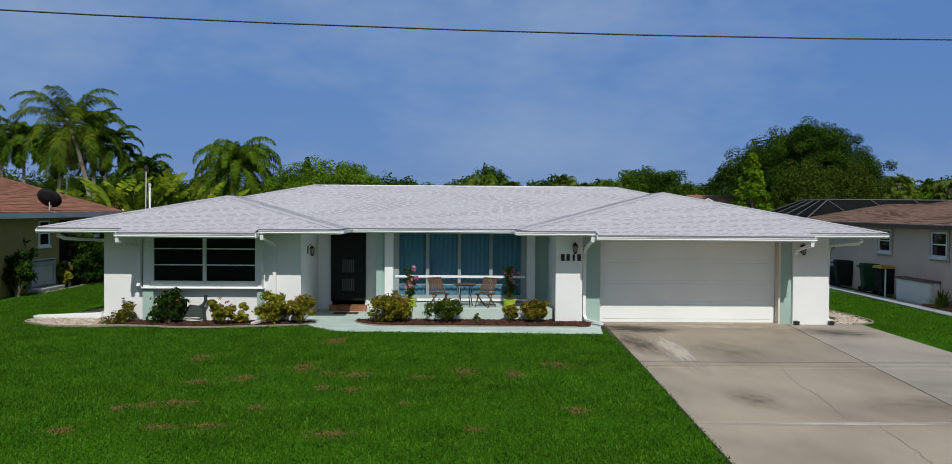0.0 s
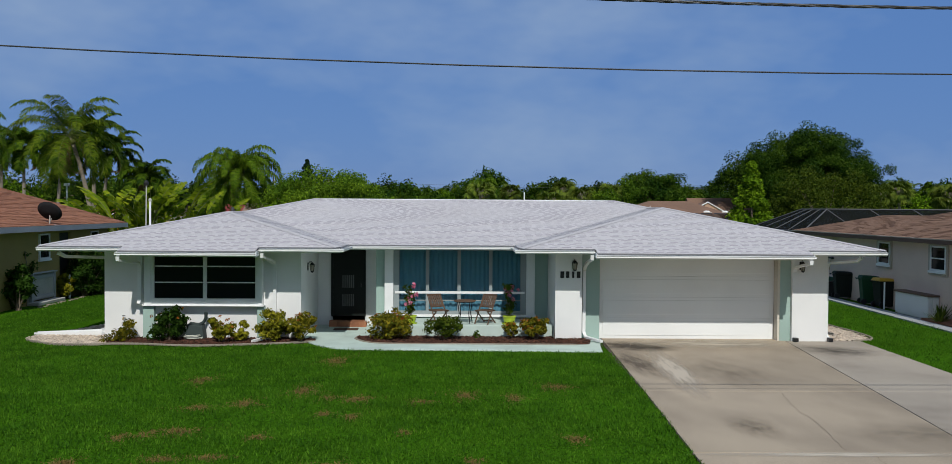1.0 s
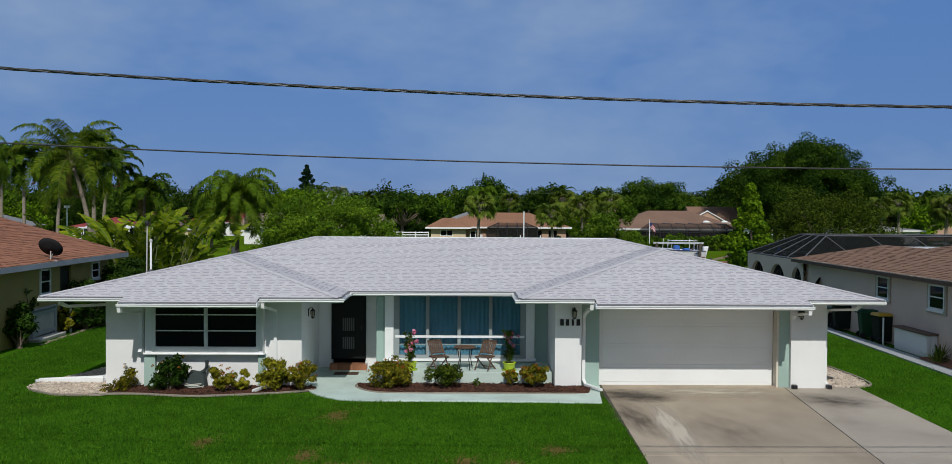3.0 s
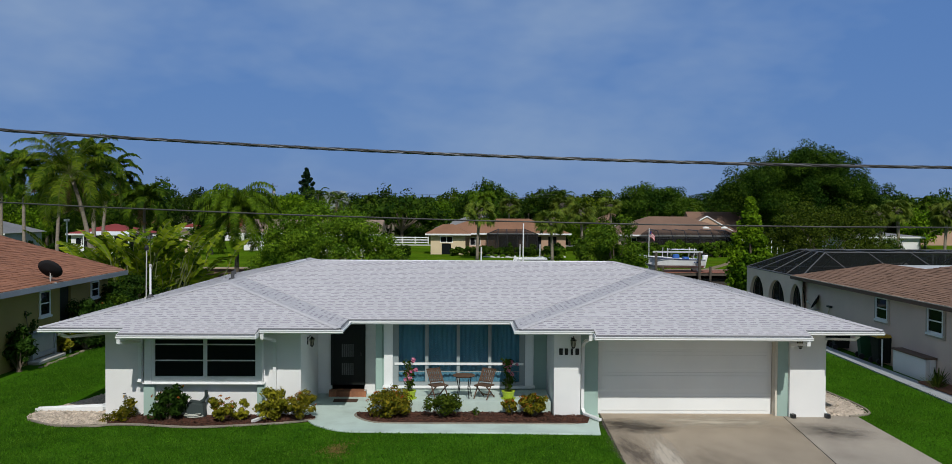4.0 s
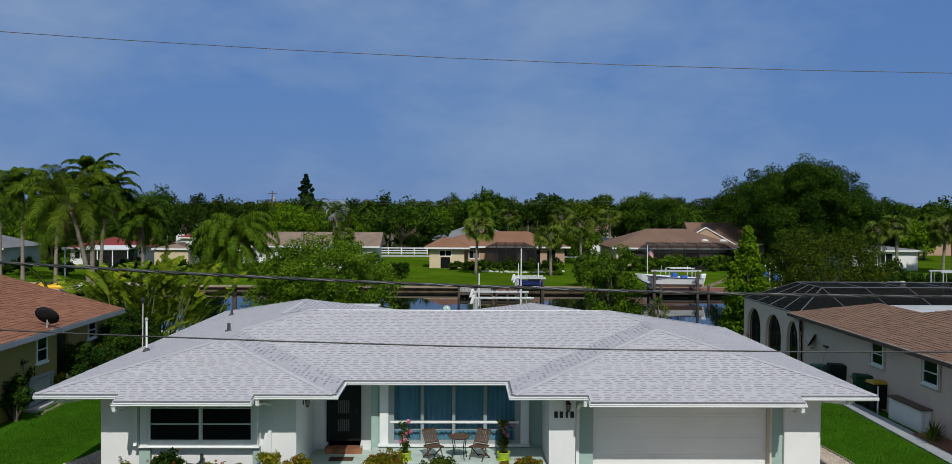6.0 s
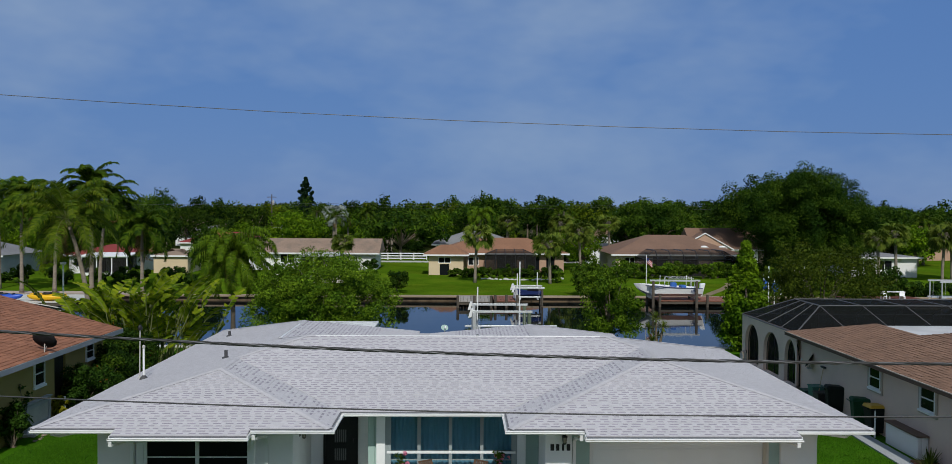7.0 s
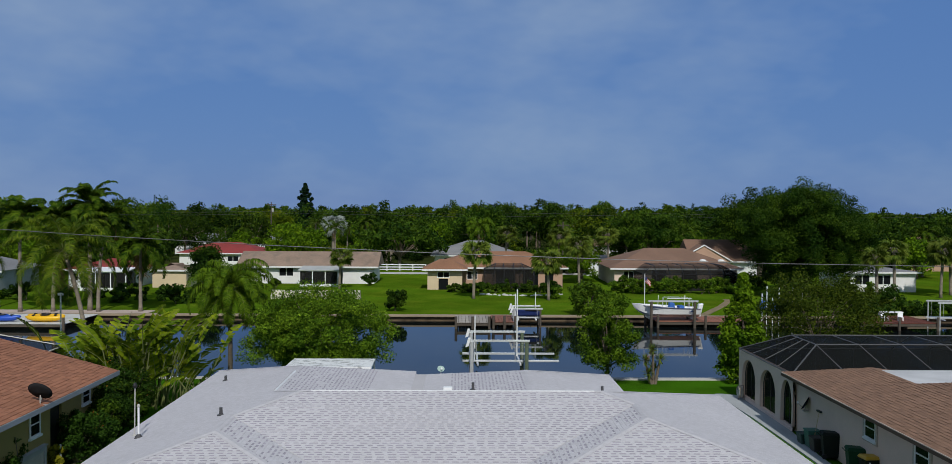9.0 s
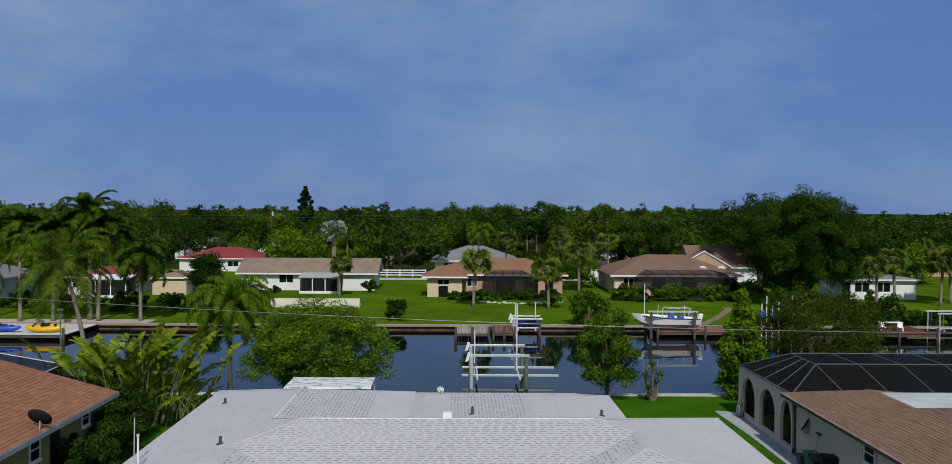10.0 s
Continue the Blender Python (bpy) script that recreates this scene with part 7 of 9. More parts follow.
for i in range(22):
    q = rnd_rock.uniform(.18, .34)
    g_ = Geo().lathe(0, 0, [(q * .7, 0), (q, q * .3), (q * .75, q * .7), (q * .3, q * .85)], 7)
    t_ = i / 21
    solid("edging_rock", g_, M_CONC2, "pale rock edging a garden bed", "rock", at=(2.8 + 9.6 * t_ + rnd_rock.uniform(-.15, .15), 107.2 - 1.6 * math.sin(t_ * 3.1) + rnd_rock.uniform(-.2, .2), .02), group="bed edging rocks")

# ---- houses across the canal ----
M_TILE = material("terracotta_shingle", (0.25, 0.125, 0.072), 0.9, 0.12, 0.15, 0.4, 6.0, 0.5)
M_FARBROWN = material("far_brown_shingle", (0.19, 0.112, 0.078), 0.9, 0.12, 0.15, 0.4, 6.0, 0.5)
M_FARGREY = material("far_grey_shingle", (0.20, 0.20, 0.21), 0.9, 0.12, 0.15, 0.4, 6.0, 0.5)
M_FARTAUPE = material("weathered_roof", (0.26, 0.185, 0.14), 0.9, 0.12, 0.15, 0.4, 6.0, 0.5, second=(0.16, 0.13, 0.105), second_at=(.5, .8))
M_REDTILE = material("red_roof", (0.24, 0.035, 0.032), 0.8, 0.12, 0.15, 0.4, 6.0, 0.4)
M_CREAM = material("cream_stucco", (0.62, 0.50, 0.34), 0.9, 0.06, 0.05)
M_PEACH = material("peach_stucco", (0.45, 0.29, 0.21), 0.9, 0.06, 0.05)


def far_house(label, x0, x1, y0, y1, e, rz, wall, roof_m, over=.7, gable=False, windows=(), doors=(), ridge_in=None):
    """A low house seen across the water: walls with openings in its near side, hip or gable roof with eaves, windows, doors."""
    o = ((x0 + x1) / 2, (y0 + y1) / 2, 0.05)
    ob = thing("house", o, label, "house", "houses across the canal")
    holes = [(a, b, c, d) for a, b, c, d in list(windows) + [(a, b, 0.1, c) for a, b, c in doors]]
    part("wall", Geo(o).wall("x", x0, x1, y0, .25, 0, e, holes), wall, ob)
    part("wall", Geo(o).wall("x", x0, x1, y1 - .25, .25, 0, e), wall, ob)
    part("wall", Geo(o).wall("y", y0 + .25, y1 - .25, x0, .25, 0, e), wall, ob)
    part("wall", Geo(o).wall("y", y0 + .25, y1 - .25, x1 - .25, .25, 0, e), wall, ob)
    X0, X1, Y0, Y1 = x0 - over, x1 + over, y0 - over, y1 + over
    m = (Y0 + Y1) / 2
    inn = 0.0 if gable else (ridge_in or (Y1 - Y0) / 2)
    pts = [(X0, Y0, e), (X1, Y0, e), (X1, Y1, e), (X0, Y1, e), (X0 + inn, m, rz), (X1 - inn, m, rz)]
    top = part("roof", Geo(o).add(pts, [(0, 1, 5, 4), (1, 2, 5), (2, 3, 4, 5), (3, 0, 4), (3, 2, 1, 0)]), roof_m, ob)
    part("fascia", Geo(o).extrude([(0, -.2), (.03, -.2), (.03, 0), (0, 0)], [(X0, Y0, e), (X1, Y0, e)]), M_TRIM, ob)
    for a, b, c, d in windows:
        w = part("window", Geo(o).wall("x", a, b, y0 + .02, .1, c, d, [(a + .08, (a + b) / 2 - .04, c + .08, d - .08), ((a + b) / 2 + .04, b - .08, c + .08, d - .08)]), M_TRIM, ob)
        part("pane", Geo(o).box(a + .05, b - .05, y0 + .07, y0 + .08, c + .05, d - .05), M_GLASS, w)
    for a, b, c in doors:
        part("door", Geo(o).box(a, b, y0 + .1, y0 + .15, .1, c), M_GLASS, ob)
    return ob, o


def screen_room(x0, x1, y0, y1, h, label, rise=.6, frame=M_BLACK, roof_mat=None, posts=5, screen=True):
    o = ((x0 + x1) / 2, (y0 + y1) / 2, .05)
    ob = thing("screen_enclosure", o, label, "screen enclosure", "screen enclosures")
    if screen:
        part("screen", Geo(o).wall("x", x0, x1, y0, .02, 0.1, h), M_FARSCREEN, ob)
        part("screen", Geo(o).wall("y", y0, y1, x0, .02, 0.1, h), M_FARSCREEN, ob)
        part("screen", Geo(o).wall("y", y0, y1, x1, .02, 0.1, h), M_FARSCREEN, ob)
    if roof_mat:
        part("roof", Geo(o).add([(x0 - .2, y0 - .2, h), (x1 + .2, y0 - .2, h), (x1 + .2, y1, h + .3), (x0 - .2, y1, h + .3), (x0 - .2, y0 - .2, h + .1), (x1 + .2, y0 - .2, h + .1), (x1 + .2, y1, h + .4), (x0 - .2, y1, h + .4)], [(3, 2, 1, 0), (4, 5, 6, 7), (0, 1, 5, 4), (1, 2, 6, 5), (2, 3, 7, 6), (3, 0, 4, 7)]), roof_mat, ob)
    elif screen:
        i = 1.5
        part("screen", Geo(o).add([(x0, y0, h), (x1, y0, h), (x1 - i, y0 + i, h + rise), (x0 + i, y0 + i, h + rise), (x0, y1, h), (x1, y1, h), (x1 - i, y1, h + rise), (x0 + i, y1, h + rise)], [(0, 1, 2, 3), (4, 0, 3, 7), (1, 5, 6, 2), (3, 2, 6, 7)]), M_FARSCREEN, ob)
    for k in range(posts):
        x = x0 + (x1 - x0) * k / (posts - 1)
        part("post", Geo(o).box(x - .06, x + .06, y0 - .06, y0 + .06, 0, h), frame, ob)
        if not roof_mat and screen:
            xi = min(max(x, x0 + 1.5), x1 - 1.5)
            part("rafter", Geo(o).tube([(x, y0, h), (xi, y0 + 1.5, h + rise), (xi, y1, h + rise)], .05, 4), frame, ob)
    part("top_rail", Geo(o).box(x0, x1, y0 - .05, y0 + .05, h - .1, h), frame, ob)
    part("kick_rail", Geo(o).box(x0, x1, y0 - .04, y0 + .04, .1, .45), frame, ob)


# centre house with its cream wing and screened patio
far_house("peach stucco house with a terracotta hip roof", -2.6, 13.8, 117.0, 127.0, 2.75, 4.6, M_PEACH, M_TILE, ridge_in=5.2, windows=((1.2, 2.6, 1.1, 2.2),), doors=((5.0, 7.6, 2.3), (8.6, 10.6, 2.3), (11.5, 12.6, 2.3)))
far_house("cream stucco wing with a terracotta roof", -3.8, 0.6, 113.0, 116.9, 2.75, 3.9, M_CREAM, M_TILE, ridge_in=2.2, windows=((-2.6, -1.0, 1.6, 2.4),), doors=((-2.4, -1.2, 1.5),))
screen_room(3.4, 9.8, 114.0, 116.8, 2.7, "dark bronze screened patio of the peach house", posts=6)
# white long house
far_house("long white house with a weathered gable roof", -29.3, -11.3, 121.0, 129.0, 2.5, 4.3, M_STUCCO, M_FARTAUPE, .6, True, windows=((-24.2, -22.2, 1.1, 2.3),))
screen_room(-20.6, -15.6, 116.6, 120.9, 2.2, "white-framed screened porch with a striped awning roof", frame=M_TRIM, roof_mat=material("striped_awning", (0.42, 0.43, 0.42), .6), posts=4)
M_COVER = material("weathered_vinyl", (0.50, 0.47, 0.37), .7, .1, .06, .6, 12.)
tunnel = thing("boat_cover", (-15.6, 101.4, 0), "long cream vinyl cover with a dark open end", "cover")
arch = [(math.cos(math.pi * k / 12) * .75, 1.05 * math.sin(math.pi * k / 12)) for k in range(13)]
part("shell", Geo().add([(x, a, b) for x in (-5.4, 4.6) for a, b in arch], [(k, k + 1, 14 + k, 13 + k) for k in range(12)]), M_COVER, tunnel, smooth=True)
# near-black sheet across the open end, painted in for the shade inside
part("end_flap", Geo().add([(4.55, a * .95, b * .95) for a, b in arch], [tuple(range(13))]), M_DARK, tunnel)
part("end_flap", Geo().add([(-5.4, a, b) for a, b in arch], [tuple(range(12, -1, -1))]), M_COVER, tunnel)
fence = thing("ranch_fence", (-9.5, 145.5, 0), "white three-rail vinyl ranch fence", "fence")
for k in range(5):
    x = -4.2 + k * 2.1
    part("post", Geo().box(x - .08, x + .08, -.08, .08, 0, 1.35), M_TRIM, fence)
for z in (.35, .75, 1.15):
    part("rail", Geo().box(-4.2, 4.2, -.03, .03, z, z + .16), M_TRIM, fence)
solid("lane", Geo().box(-30, 30, 139, 142.5, .16, .2), M_CONC2, "pale lane beyond the far gardens", "road", kind="structure")
# brown house with the big cage
far_house("taupe house with a broad brown hip roof", 21.0, 37.5, 119.0, 133.0, 2.6, 5.0, M_TAUPE, M_FARBROWN, ridge_in=6.2, doors=((26, 28, 2.3), (30, 32, 2.3)), windows=((22.2, 23.6, 1.0, 2.2),))
screen_room(23.5, 35.5, 112.5, 118.8, 2.3, "black screened pool enclosure of the taupe house", rise=1.0, posts=8)
gab, gab_o = far_house("brown-roofed house with a white front gable", 36.6, 46.5, 138.0, 147.0, 2.5, 5.7, M_TRIM, M_FARBROWN, .6, True)
part("front_gable", Geo(gab_o).add([(33.5, 136.6, 2.45), (42.1, 136.6, 2.45), (37.8, 136.6, 4.95), (33.5, 141.0, 2.45), (42.1, 141.0, 2.45), (37.8, 142.0, 4.95)], [(0, 1, 2), (3, 0, 2, 5), (1, 4, 5, 2), (0, 3, 4, 1)]), M_FARBROWN, gab)
part("gable_wall", Geo(gab_o).add([(34.0, 136.55, 2.5), (41.6, 136.55, 2.5), (37.8, 136.55, 4.75), (34.0, 136.5, 2.5), (41.6, 136.5, 2.5), (37.8, 136.5, 4.75)], [(3, 4, 5), (0, 3, 5, 2), (4, 1, 2, 5)]), M_PEACH, gab)
part("rake_board", Geo(gab_o).tube([(33.4, 136.5, 2.47), (37.8, 136.5, 4.97), (42.2, 136.5, 2.47)], .13, 4), M_TRIM, gab)
part("wall", Geo(gab_o).box(34.6, 41.0, 136.6, 138, 0, 2.5), M_TRIM, gab)
for x in (33.5, 36.0):
    sky_light = thing("skylight", (x, 121.4, 3.42), "small pale domed skylight on the brown roof", "skylight", "roof skylights")
    part("curb", Geo().box(-.55, .55, -.55, .55, -.25, .06), M_CONC2, sky_light)
    part("dome", Geo().lathe(0, 0, [(.5, .06), (.45, .16), (.25, .24), (.05, .27)], 12), M_TRIM, sky_light, smooth=True)
# others
far_house("grey-roofed house behind the palms", -4.0, 9.8, 152.0, 166.0, 2.5, 4.75, M_TRIM, M_FARGREY, ridge_in=6.2, windows=((-2.5, -.8, 1.0, 2.1), (6.0, 7.6, 1.0, 2.1)))
far_house("white house with a red metal roof", -48.2, -34.0, 155.0, 165.0, 2.5, 4.2, M_STUCCO, M_REDTILE, .5, windows=((-46, -44, 1, 2), (-40, -38, 1, 2)))
far_house("white cottage with a red roof and porch", -49.0, -41.0, 113.0, 121.0, 2.5, 3.7, M_STUCCO, M_REDTILE, .5, doors=((-45.6, -44.4, 2.2),), windows=((-48.5, -47, 1, 2),))
screen_room(-46.0, -40.5, 109.5, 112.8, 2.4, "white-framed screened porch of the cottage", frame=M_TRIM, roof_mat=M_TRIM, posts=4)
far_house("cream garage wing beside the cottage", -38.8, -34.5, 114.0, 120.0, 2.4, 3.1, M_CREAM, M_FARTAUPE, .3)
far_house("low pale house with a flat grey roof", 49.0, 58.4, 112.5, 120.0, 2.7, 3.2, M_STUCCO, M_FARGREY, .5, windows=((50.5, 52.5, 1.0, 2.3), (53.2, 55.2, 1.0, 2.3)), doors=((49.0, 50.0, 2.2),))
far_house("brown-roofed house at the wood's edge", 76.5, 84.5, 151.0, 161.0, 3.6, 6.0, M_PEACH, M_FARBROWN)
far_house("grey-roofed house among trees", -62.0, -50.0, 196.0, 205.0, 2.6, 4.6, M_STUCCO, M_FARGREY, .5)
far_house("grey-roofed house deep among trees", -46.0, -34.0, 205.0, 214.0, 2.6, 4.6, M_STUCCO, M_FARGREY, .5)
far_house("pale house showing between trees", 27.0, 38.0, 186.0, 195.0, 2.8, 5.2, M_STUCCO, M_FARBROWN, .5)
far_house("dark-fronted house behind the palms", -70.0, -55.0, 108.0, 118.0, 2.6, 4.6, M_GREYTRIM, M_FARGREY, .5)
shed = thing("garden_shed", (21.5, 139.0, .1), "small white garden shed", "shed")
part("wall", Geo().box(-1.6, 1.6, -1.4, 1.4, 0, 2.4), M_TRIM, shed)
part("roof", Geo().add([(-1.8, -1.6, 2.4), (1.8, -1.6, 2.4), (1.8, 1.6, 2.4), (-1.8, 1.6, 2.4), (-1.8, 0, 3.2), (1.8, 0, 3.2)], [(0, 1, 5, 4), (2, 3, 4, 5), (3, 0, 4), (1, 2, 5)]), M_FARGREY, shed)
for i in range(9):
    part("board", Geo().box(-1.55 + i * .345, -1.25 + i * .345, -1.43, -1.4, .05, 2.35), M_TRIM, shed)


def pole(at, h, label, cross=True, can=False):
    ob = thing("utility_pole", at, label, "utility pole", "utility poles")
    part("shaft", Geo().tube([(0, 0, 0), (0, 0, h)], [.16, .11], 8), M_PILE, ob)
    if cross:
        part("cross_arm", Geo().box(-1.1, 1.1, -.06, .06, h - .7, h - .55), M_PILE, ob)
    if can:
        part("transformer", Geo().lathe(.35, 0, [(.22, h - 2.4), (.25, h - 2.3), (.25, h - 1.5), (.15, h - 1.4)], 10), M_CONC2, ob)


pole((-44.0, 210.0, .2), 11.5, "timber utility pole with a grey transformer", True, True)
pole((18.5, 158.0, .2), 8.0, "timber utility pole behind the gardens")
for k, (y, z) in enumerate(((205, 8.8), (205, 9.4))):
    solid("power_line", Geo().tube([(-120 + 10 * i, y, z + .25 * math.sin(i * .9)) for i in range(25)], .02, 4), M_WIRE, "thin grey power line far behind the gardens", "cable", group="overhead lines")

# ---- trees ----
tree("round_tree", (-7.7, 51.6, 0), "broad low bright green tree by the canal", L_MANGROVE, 101, 4.0, 2.5, 1.3, .16, 260, 260, .075, .62, ry=2.6, low=-.8, cz=3.1, ratio=.5)
tree("small_tree", (9.3, 54.0 - .6, 0), "upright green tree at the canal edge", L_MANGROVE, 102, 1.9, 2.4, 1.0, .12, 110, 170, .085, .48, low=-.8, cz=2.9)


def cone_crown(ob_at, h, r, leaf, seed, label, name, size, n, per, low=.3, taper=1.7):
    rng = np.random.default_rng(seed)
    ob = thing(name, ob_at, label, "tree")
    part("trunk", Geo().tube([(0, 0, -.1), (.05, 0, h * .4), (0, 0, h * .95)], [.14, .09, .02], 8), M_BARK, ob)
    t = rng.random(n) ** 1.2
    z = low + (h - low) * t
    rad = r * np.minimum(1, (1 - t) * taper + .05) * rng.uniform(.45, .95, n)
    a = rng.uniform(0, 6.28, n)
    cc = np.stack([rad * np.cos(a), rad * np.sin(a), z], 1)
    new("crown", cards(*leaf_cloud(rng, cc, .25 + .22 * (1 - t) * r, per, size, .55, .3), leaf, "crown")).parent = ob
    return ob


cone_crown((17.45, 53.3, 0), 6.55, 1.32, L_LIGHT, 104, "narrow light green conical tree", "cone_tree", .11, 170, 80)
cone_crown((-43.0, 250.0, .2), 16.8, 2.3, L_PINE, 105, "tall dark Norfolk pine", "pine_tree", .45, 130, 46, 3.0, 3.2)
tree("oak_tree", (41.7, 106.0, .1), "huge dark green spreading oak", L_OAK, 106, 7.1, 5.5, 3.2, .5, 480, 300, .13, 1.15, ry=6.4, low=-.98, cz=7.3, shell=.5)
tree("oak_tree", (47.0, 138.0, .1), "tall dark oak with a broad flat head", L_OAK, 116, 6.5, 4.5, 4.0, .4, 160, 170, .2, 1.4, low=-.6, cz=8.6)
tree("oak_tree", (33.0, 152.0, .1), "dark green oak behind the brown roof", L_OAK, 107, 6.0, 3.6, 2.5, .35, 120, 140, .23, 1.3, low=-.6, cz=6.2)
tree("olive_tree", (23.4, 56.6, 0), "thin grey-green tree with bare twigs", L_OLIVE, 108, 4.0, 2.7, 1.6, .13, 210, 100, .085, .66, ry=2.3, low=-.9, cz=3.9)
tree("ficus_tree", (-25.0, 137.0, .15), "bright green rounded ficus", L_LIGHT, 109, 4.2, 3.4, 1.6, .3, 110, 110, .24, 1.1, low=-.6, cz=4.7)
tree("round_tree", (-30.6, 110.0, .1), "dark dense round tree", L_OAK, 110, 2.0, 2.3, 1.2, .2, 80, 110, .16, .8, low=-.95, cz=3.2)
tree("round_tree", (-6.2, 90.0, 0), "small dark round tree by the far bank", L_OAK, 111, 1.05, 1.05, .5, .08, 26, 60, .16, .4, low=-.9, cz=1.2)
tree("shade_tree", (-10.0, 152.0, .15), "dark spreading shade tree", L_OAK, 112, 7.0, 3.0, 2.2, .3, 90, 60, .36, 1.3, low=-.3, cz=4.6)
tree("round_tree", (13.0, 84.0 + 3.2, 0), "leafy green tree beyond the dock", L_FERN, 113, 1.9, 1.5, .6, .12, 50, 80, .16, .6, low=-.8, cz=1.7)

palm("coconut_palm", (-21.5, 52.6, 0), "coconut palm with green nuts and drooping fronds", 201, 7.8, 30, 3.9, 60, .030, 1.1, (1.4, -.6), .9, .15, (-1.45, .0), leaf=L_COCO, nuts=6, dead=3, down=.75)
palm("queen_palm", (-13.3, 53.0, 0), "queen palm with long drooping fronds", 202, 5.5, 42, 3.2, 90, .022, 1.35, (1.45, -.35), .8, .15, leaf=L_QUEEN, down=2.4, dead=2, bark=M_DARKBARK)
palm("coconut_palm", (-42.6, 87.6, 0), "tall coconut palm on the far bank", 203, 9.4, 24, 3.5, 36, .10, 1.15, (1.35, -.45), 1.0, .18, leaf=L_PALM, group="far bank palms")
palm("coconut_palm", (-39.6, 88.0, 0), "leaning coconut palm on the far bank", 204, 8.8, 24, 3.5, 36, .10, 1.15, (1.35, -.45), 1.0, .18, (.6, 0), group="far bank palms")
palm("royal_palm", (-36.4, 89.0, 0), "tall palm with an upright head", 205, 10.6, 20, 3.6, 36, .10, 1.0, (1.45, -.1), .9, .22, group="far bank palms")
palm("coconut_palm", (-35.2, 88.0, 0), "coconut palm leaning over the bank", 206, 9.0, 24, 3.5, 36, .10, 1.15, (1.35, -.45), 1.0, .18, (.8, 0), group="far bank palms")
palm("coconut_palm", (-31.2, 88.4, 0), "coconut palm behind the bank", 207, 6.4, 22, 3.4, 36, .09, 1.15, (1.3, -.4), 1.0, .18, group="far bank palms")
palm("coconut_palm", (-35.0, 99.0, 0), "young coconut palm on the lawn", 208, 4.6, 18, 3.2, 28, .06, 1.15, (1.3, -.3), .9, .16, (.7, 0), group="far bank palms")
palm("queen_palm", (-47.0, 92.0, 0), "queen palm at the bank", 209, 9.5, 20, 3.6, 34, .05, 1.5, (1.4, -.3), .9, .17, leaf=L_QUEEN, down=1.2, group="far bank palms")
palm("queen_palm", (-29.0, 56.0 - 3.2, 0), "slender palm behind the rust-brown roof", 210, 7.6, 24, 3.2, 60, .025, 1.4, (1.4, -.3), .85, .13, leaf=L_QUEEN, down=1.0)
palm("queen_palm", (3.35, 148.0, .2), "tall dark queen palm rising over far roofs", 212, 7.2, 22, 3.2, 40, .05, 1.4, (1.4, -.2), 1.0, .2, leaf=L_QUEEN, down=1.2)
palm("queen_palm", (-22.6, 142.0, .2), "slim palm before the ficus", 213, 7.6, 14, 2.6, 24, .06, 1.3, (1.4, -.2), .7, .14)
palm("queen_palm", (-19.6, 142.5, .2), "slim palm beside another", 214, 6.9, 14, 2.6, 24, .06, 1.3, (1.4, -.2), .7, .14)
for i, (x, y, h, s) in enumerate(((1.9, 102.0, 5.5, 1.25), (10.4, 101.0, 4.5, 1.25), (16.5, 121.0, 5.6, 1.3), (14.2, 127.0, 6.5, 1.3), (18.3, 131.0, 5.2, 1.3), (48.9, 98.7, 6.0, 1.15), (57.7, 105.3, 5.7, 1.3), (60.8, 108.8, 5.4, 1.5), (44.3, 93.1, 5.6, .95), (-15.0, 113.5, 4.2, 1.0), (62.0, 110.0, 6.0, 1.3), (23.0, 136.0, 6.5, 1.2), (7.5, 142.0, 6.5, 1.2))):
    fan_palm((x, y, .05), "sabal palm with a round grey-green head", 230 + i, h, 38, s, .17, group="sabal palms", lean=.3 if i % 3 == 0 else -.2)
fan_palm((-22.4, 160.0, .2), "silvery fan palm with a pale round head", 250, 7.3, 64, 1.55, .3, L_SILVER, name="silver_palm")


def yucca(at):
    rng = np.random.default_rng(77)
    ob = thing("yucca", at, "tall spiky yucca with several heads", "yucca")
    g, pos, al, ac = Geo(), [], [], []
    for dx, dy, h in ((0, 0, 2.0), (-.45, .1, 1.4), (.4, -.1, 1.5), (.1, .2, .9), (-.3, -.2, .7)):
        g.tube([(dx * .3, dy * .3, -.05), (dx, dy, h)], [.1, .06], 6)
        for k in range(70):
            d = unit(rng.normal(size=3) + np.array([0, 0, .35]))
            L = rng.uniform(.35, .6)
            pos.append(np.array([dx, dy, h]) + d * L * .5)
            al.append(d * L * .5)
            ac.append(unit(np.cross(d, [0, 0, 1])) * .03)
    part("stem", g, M_BARK, ob)
    new("leaves", cards(pos, al, ac, L_SABAL, "leaves")).parent = ob


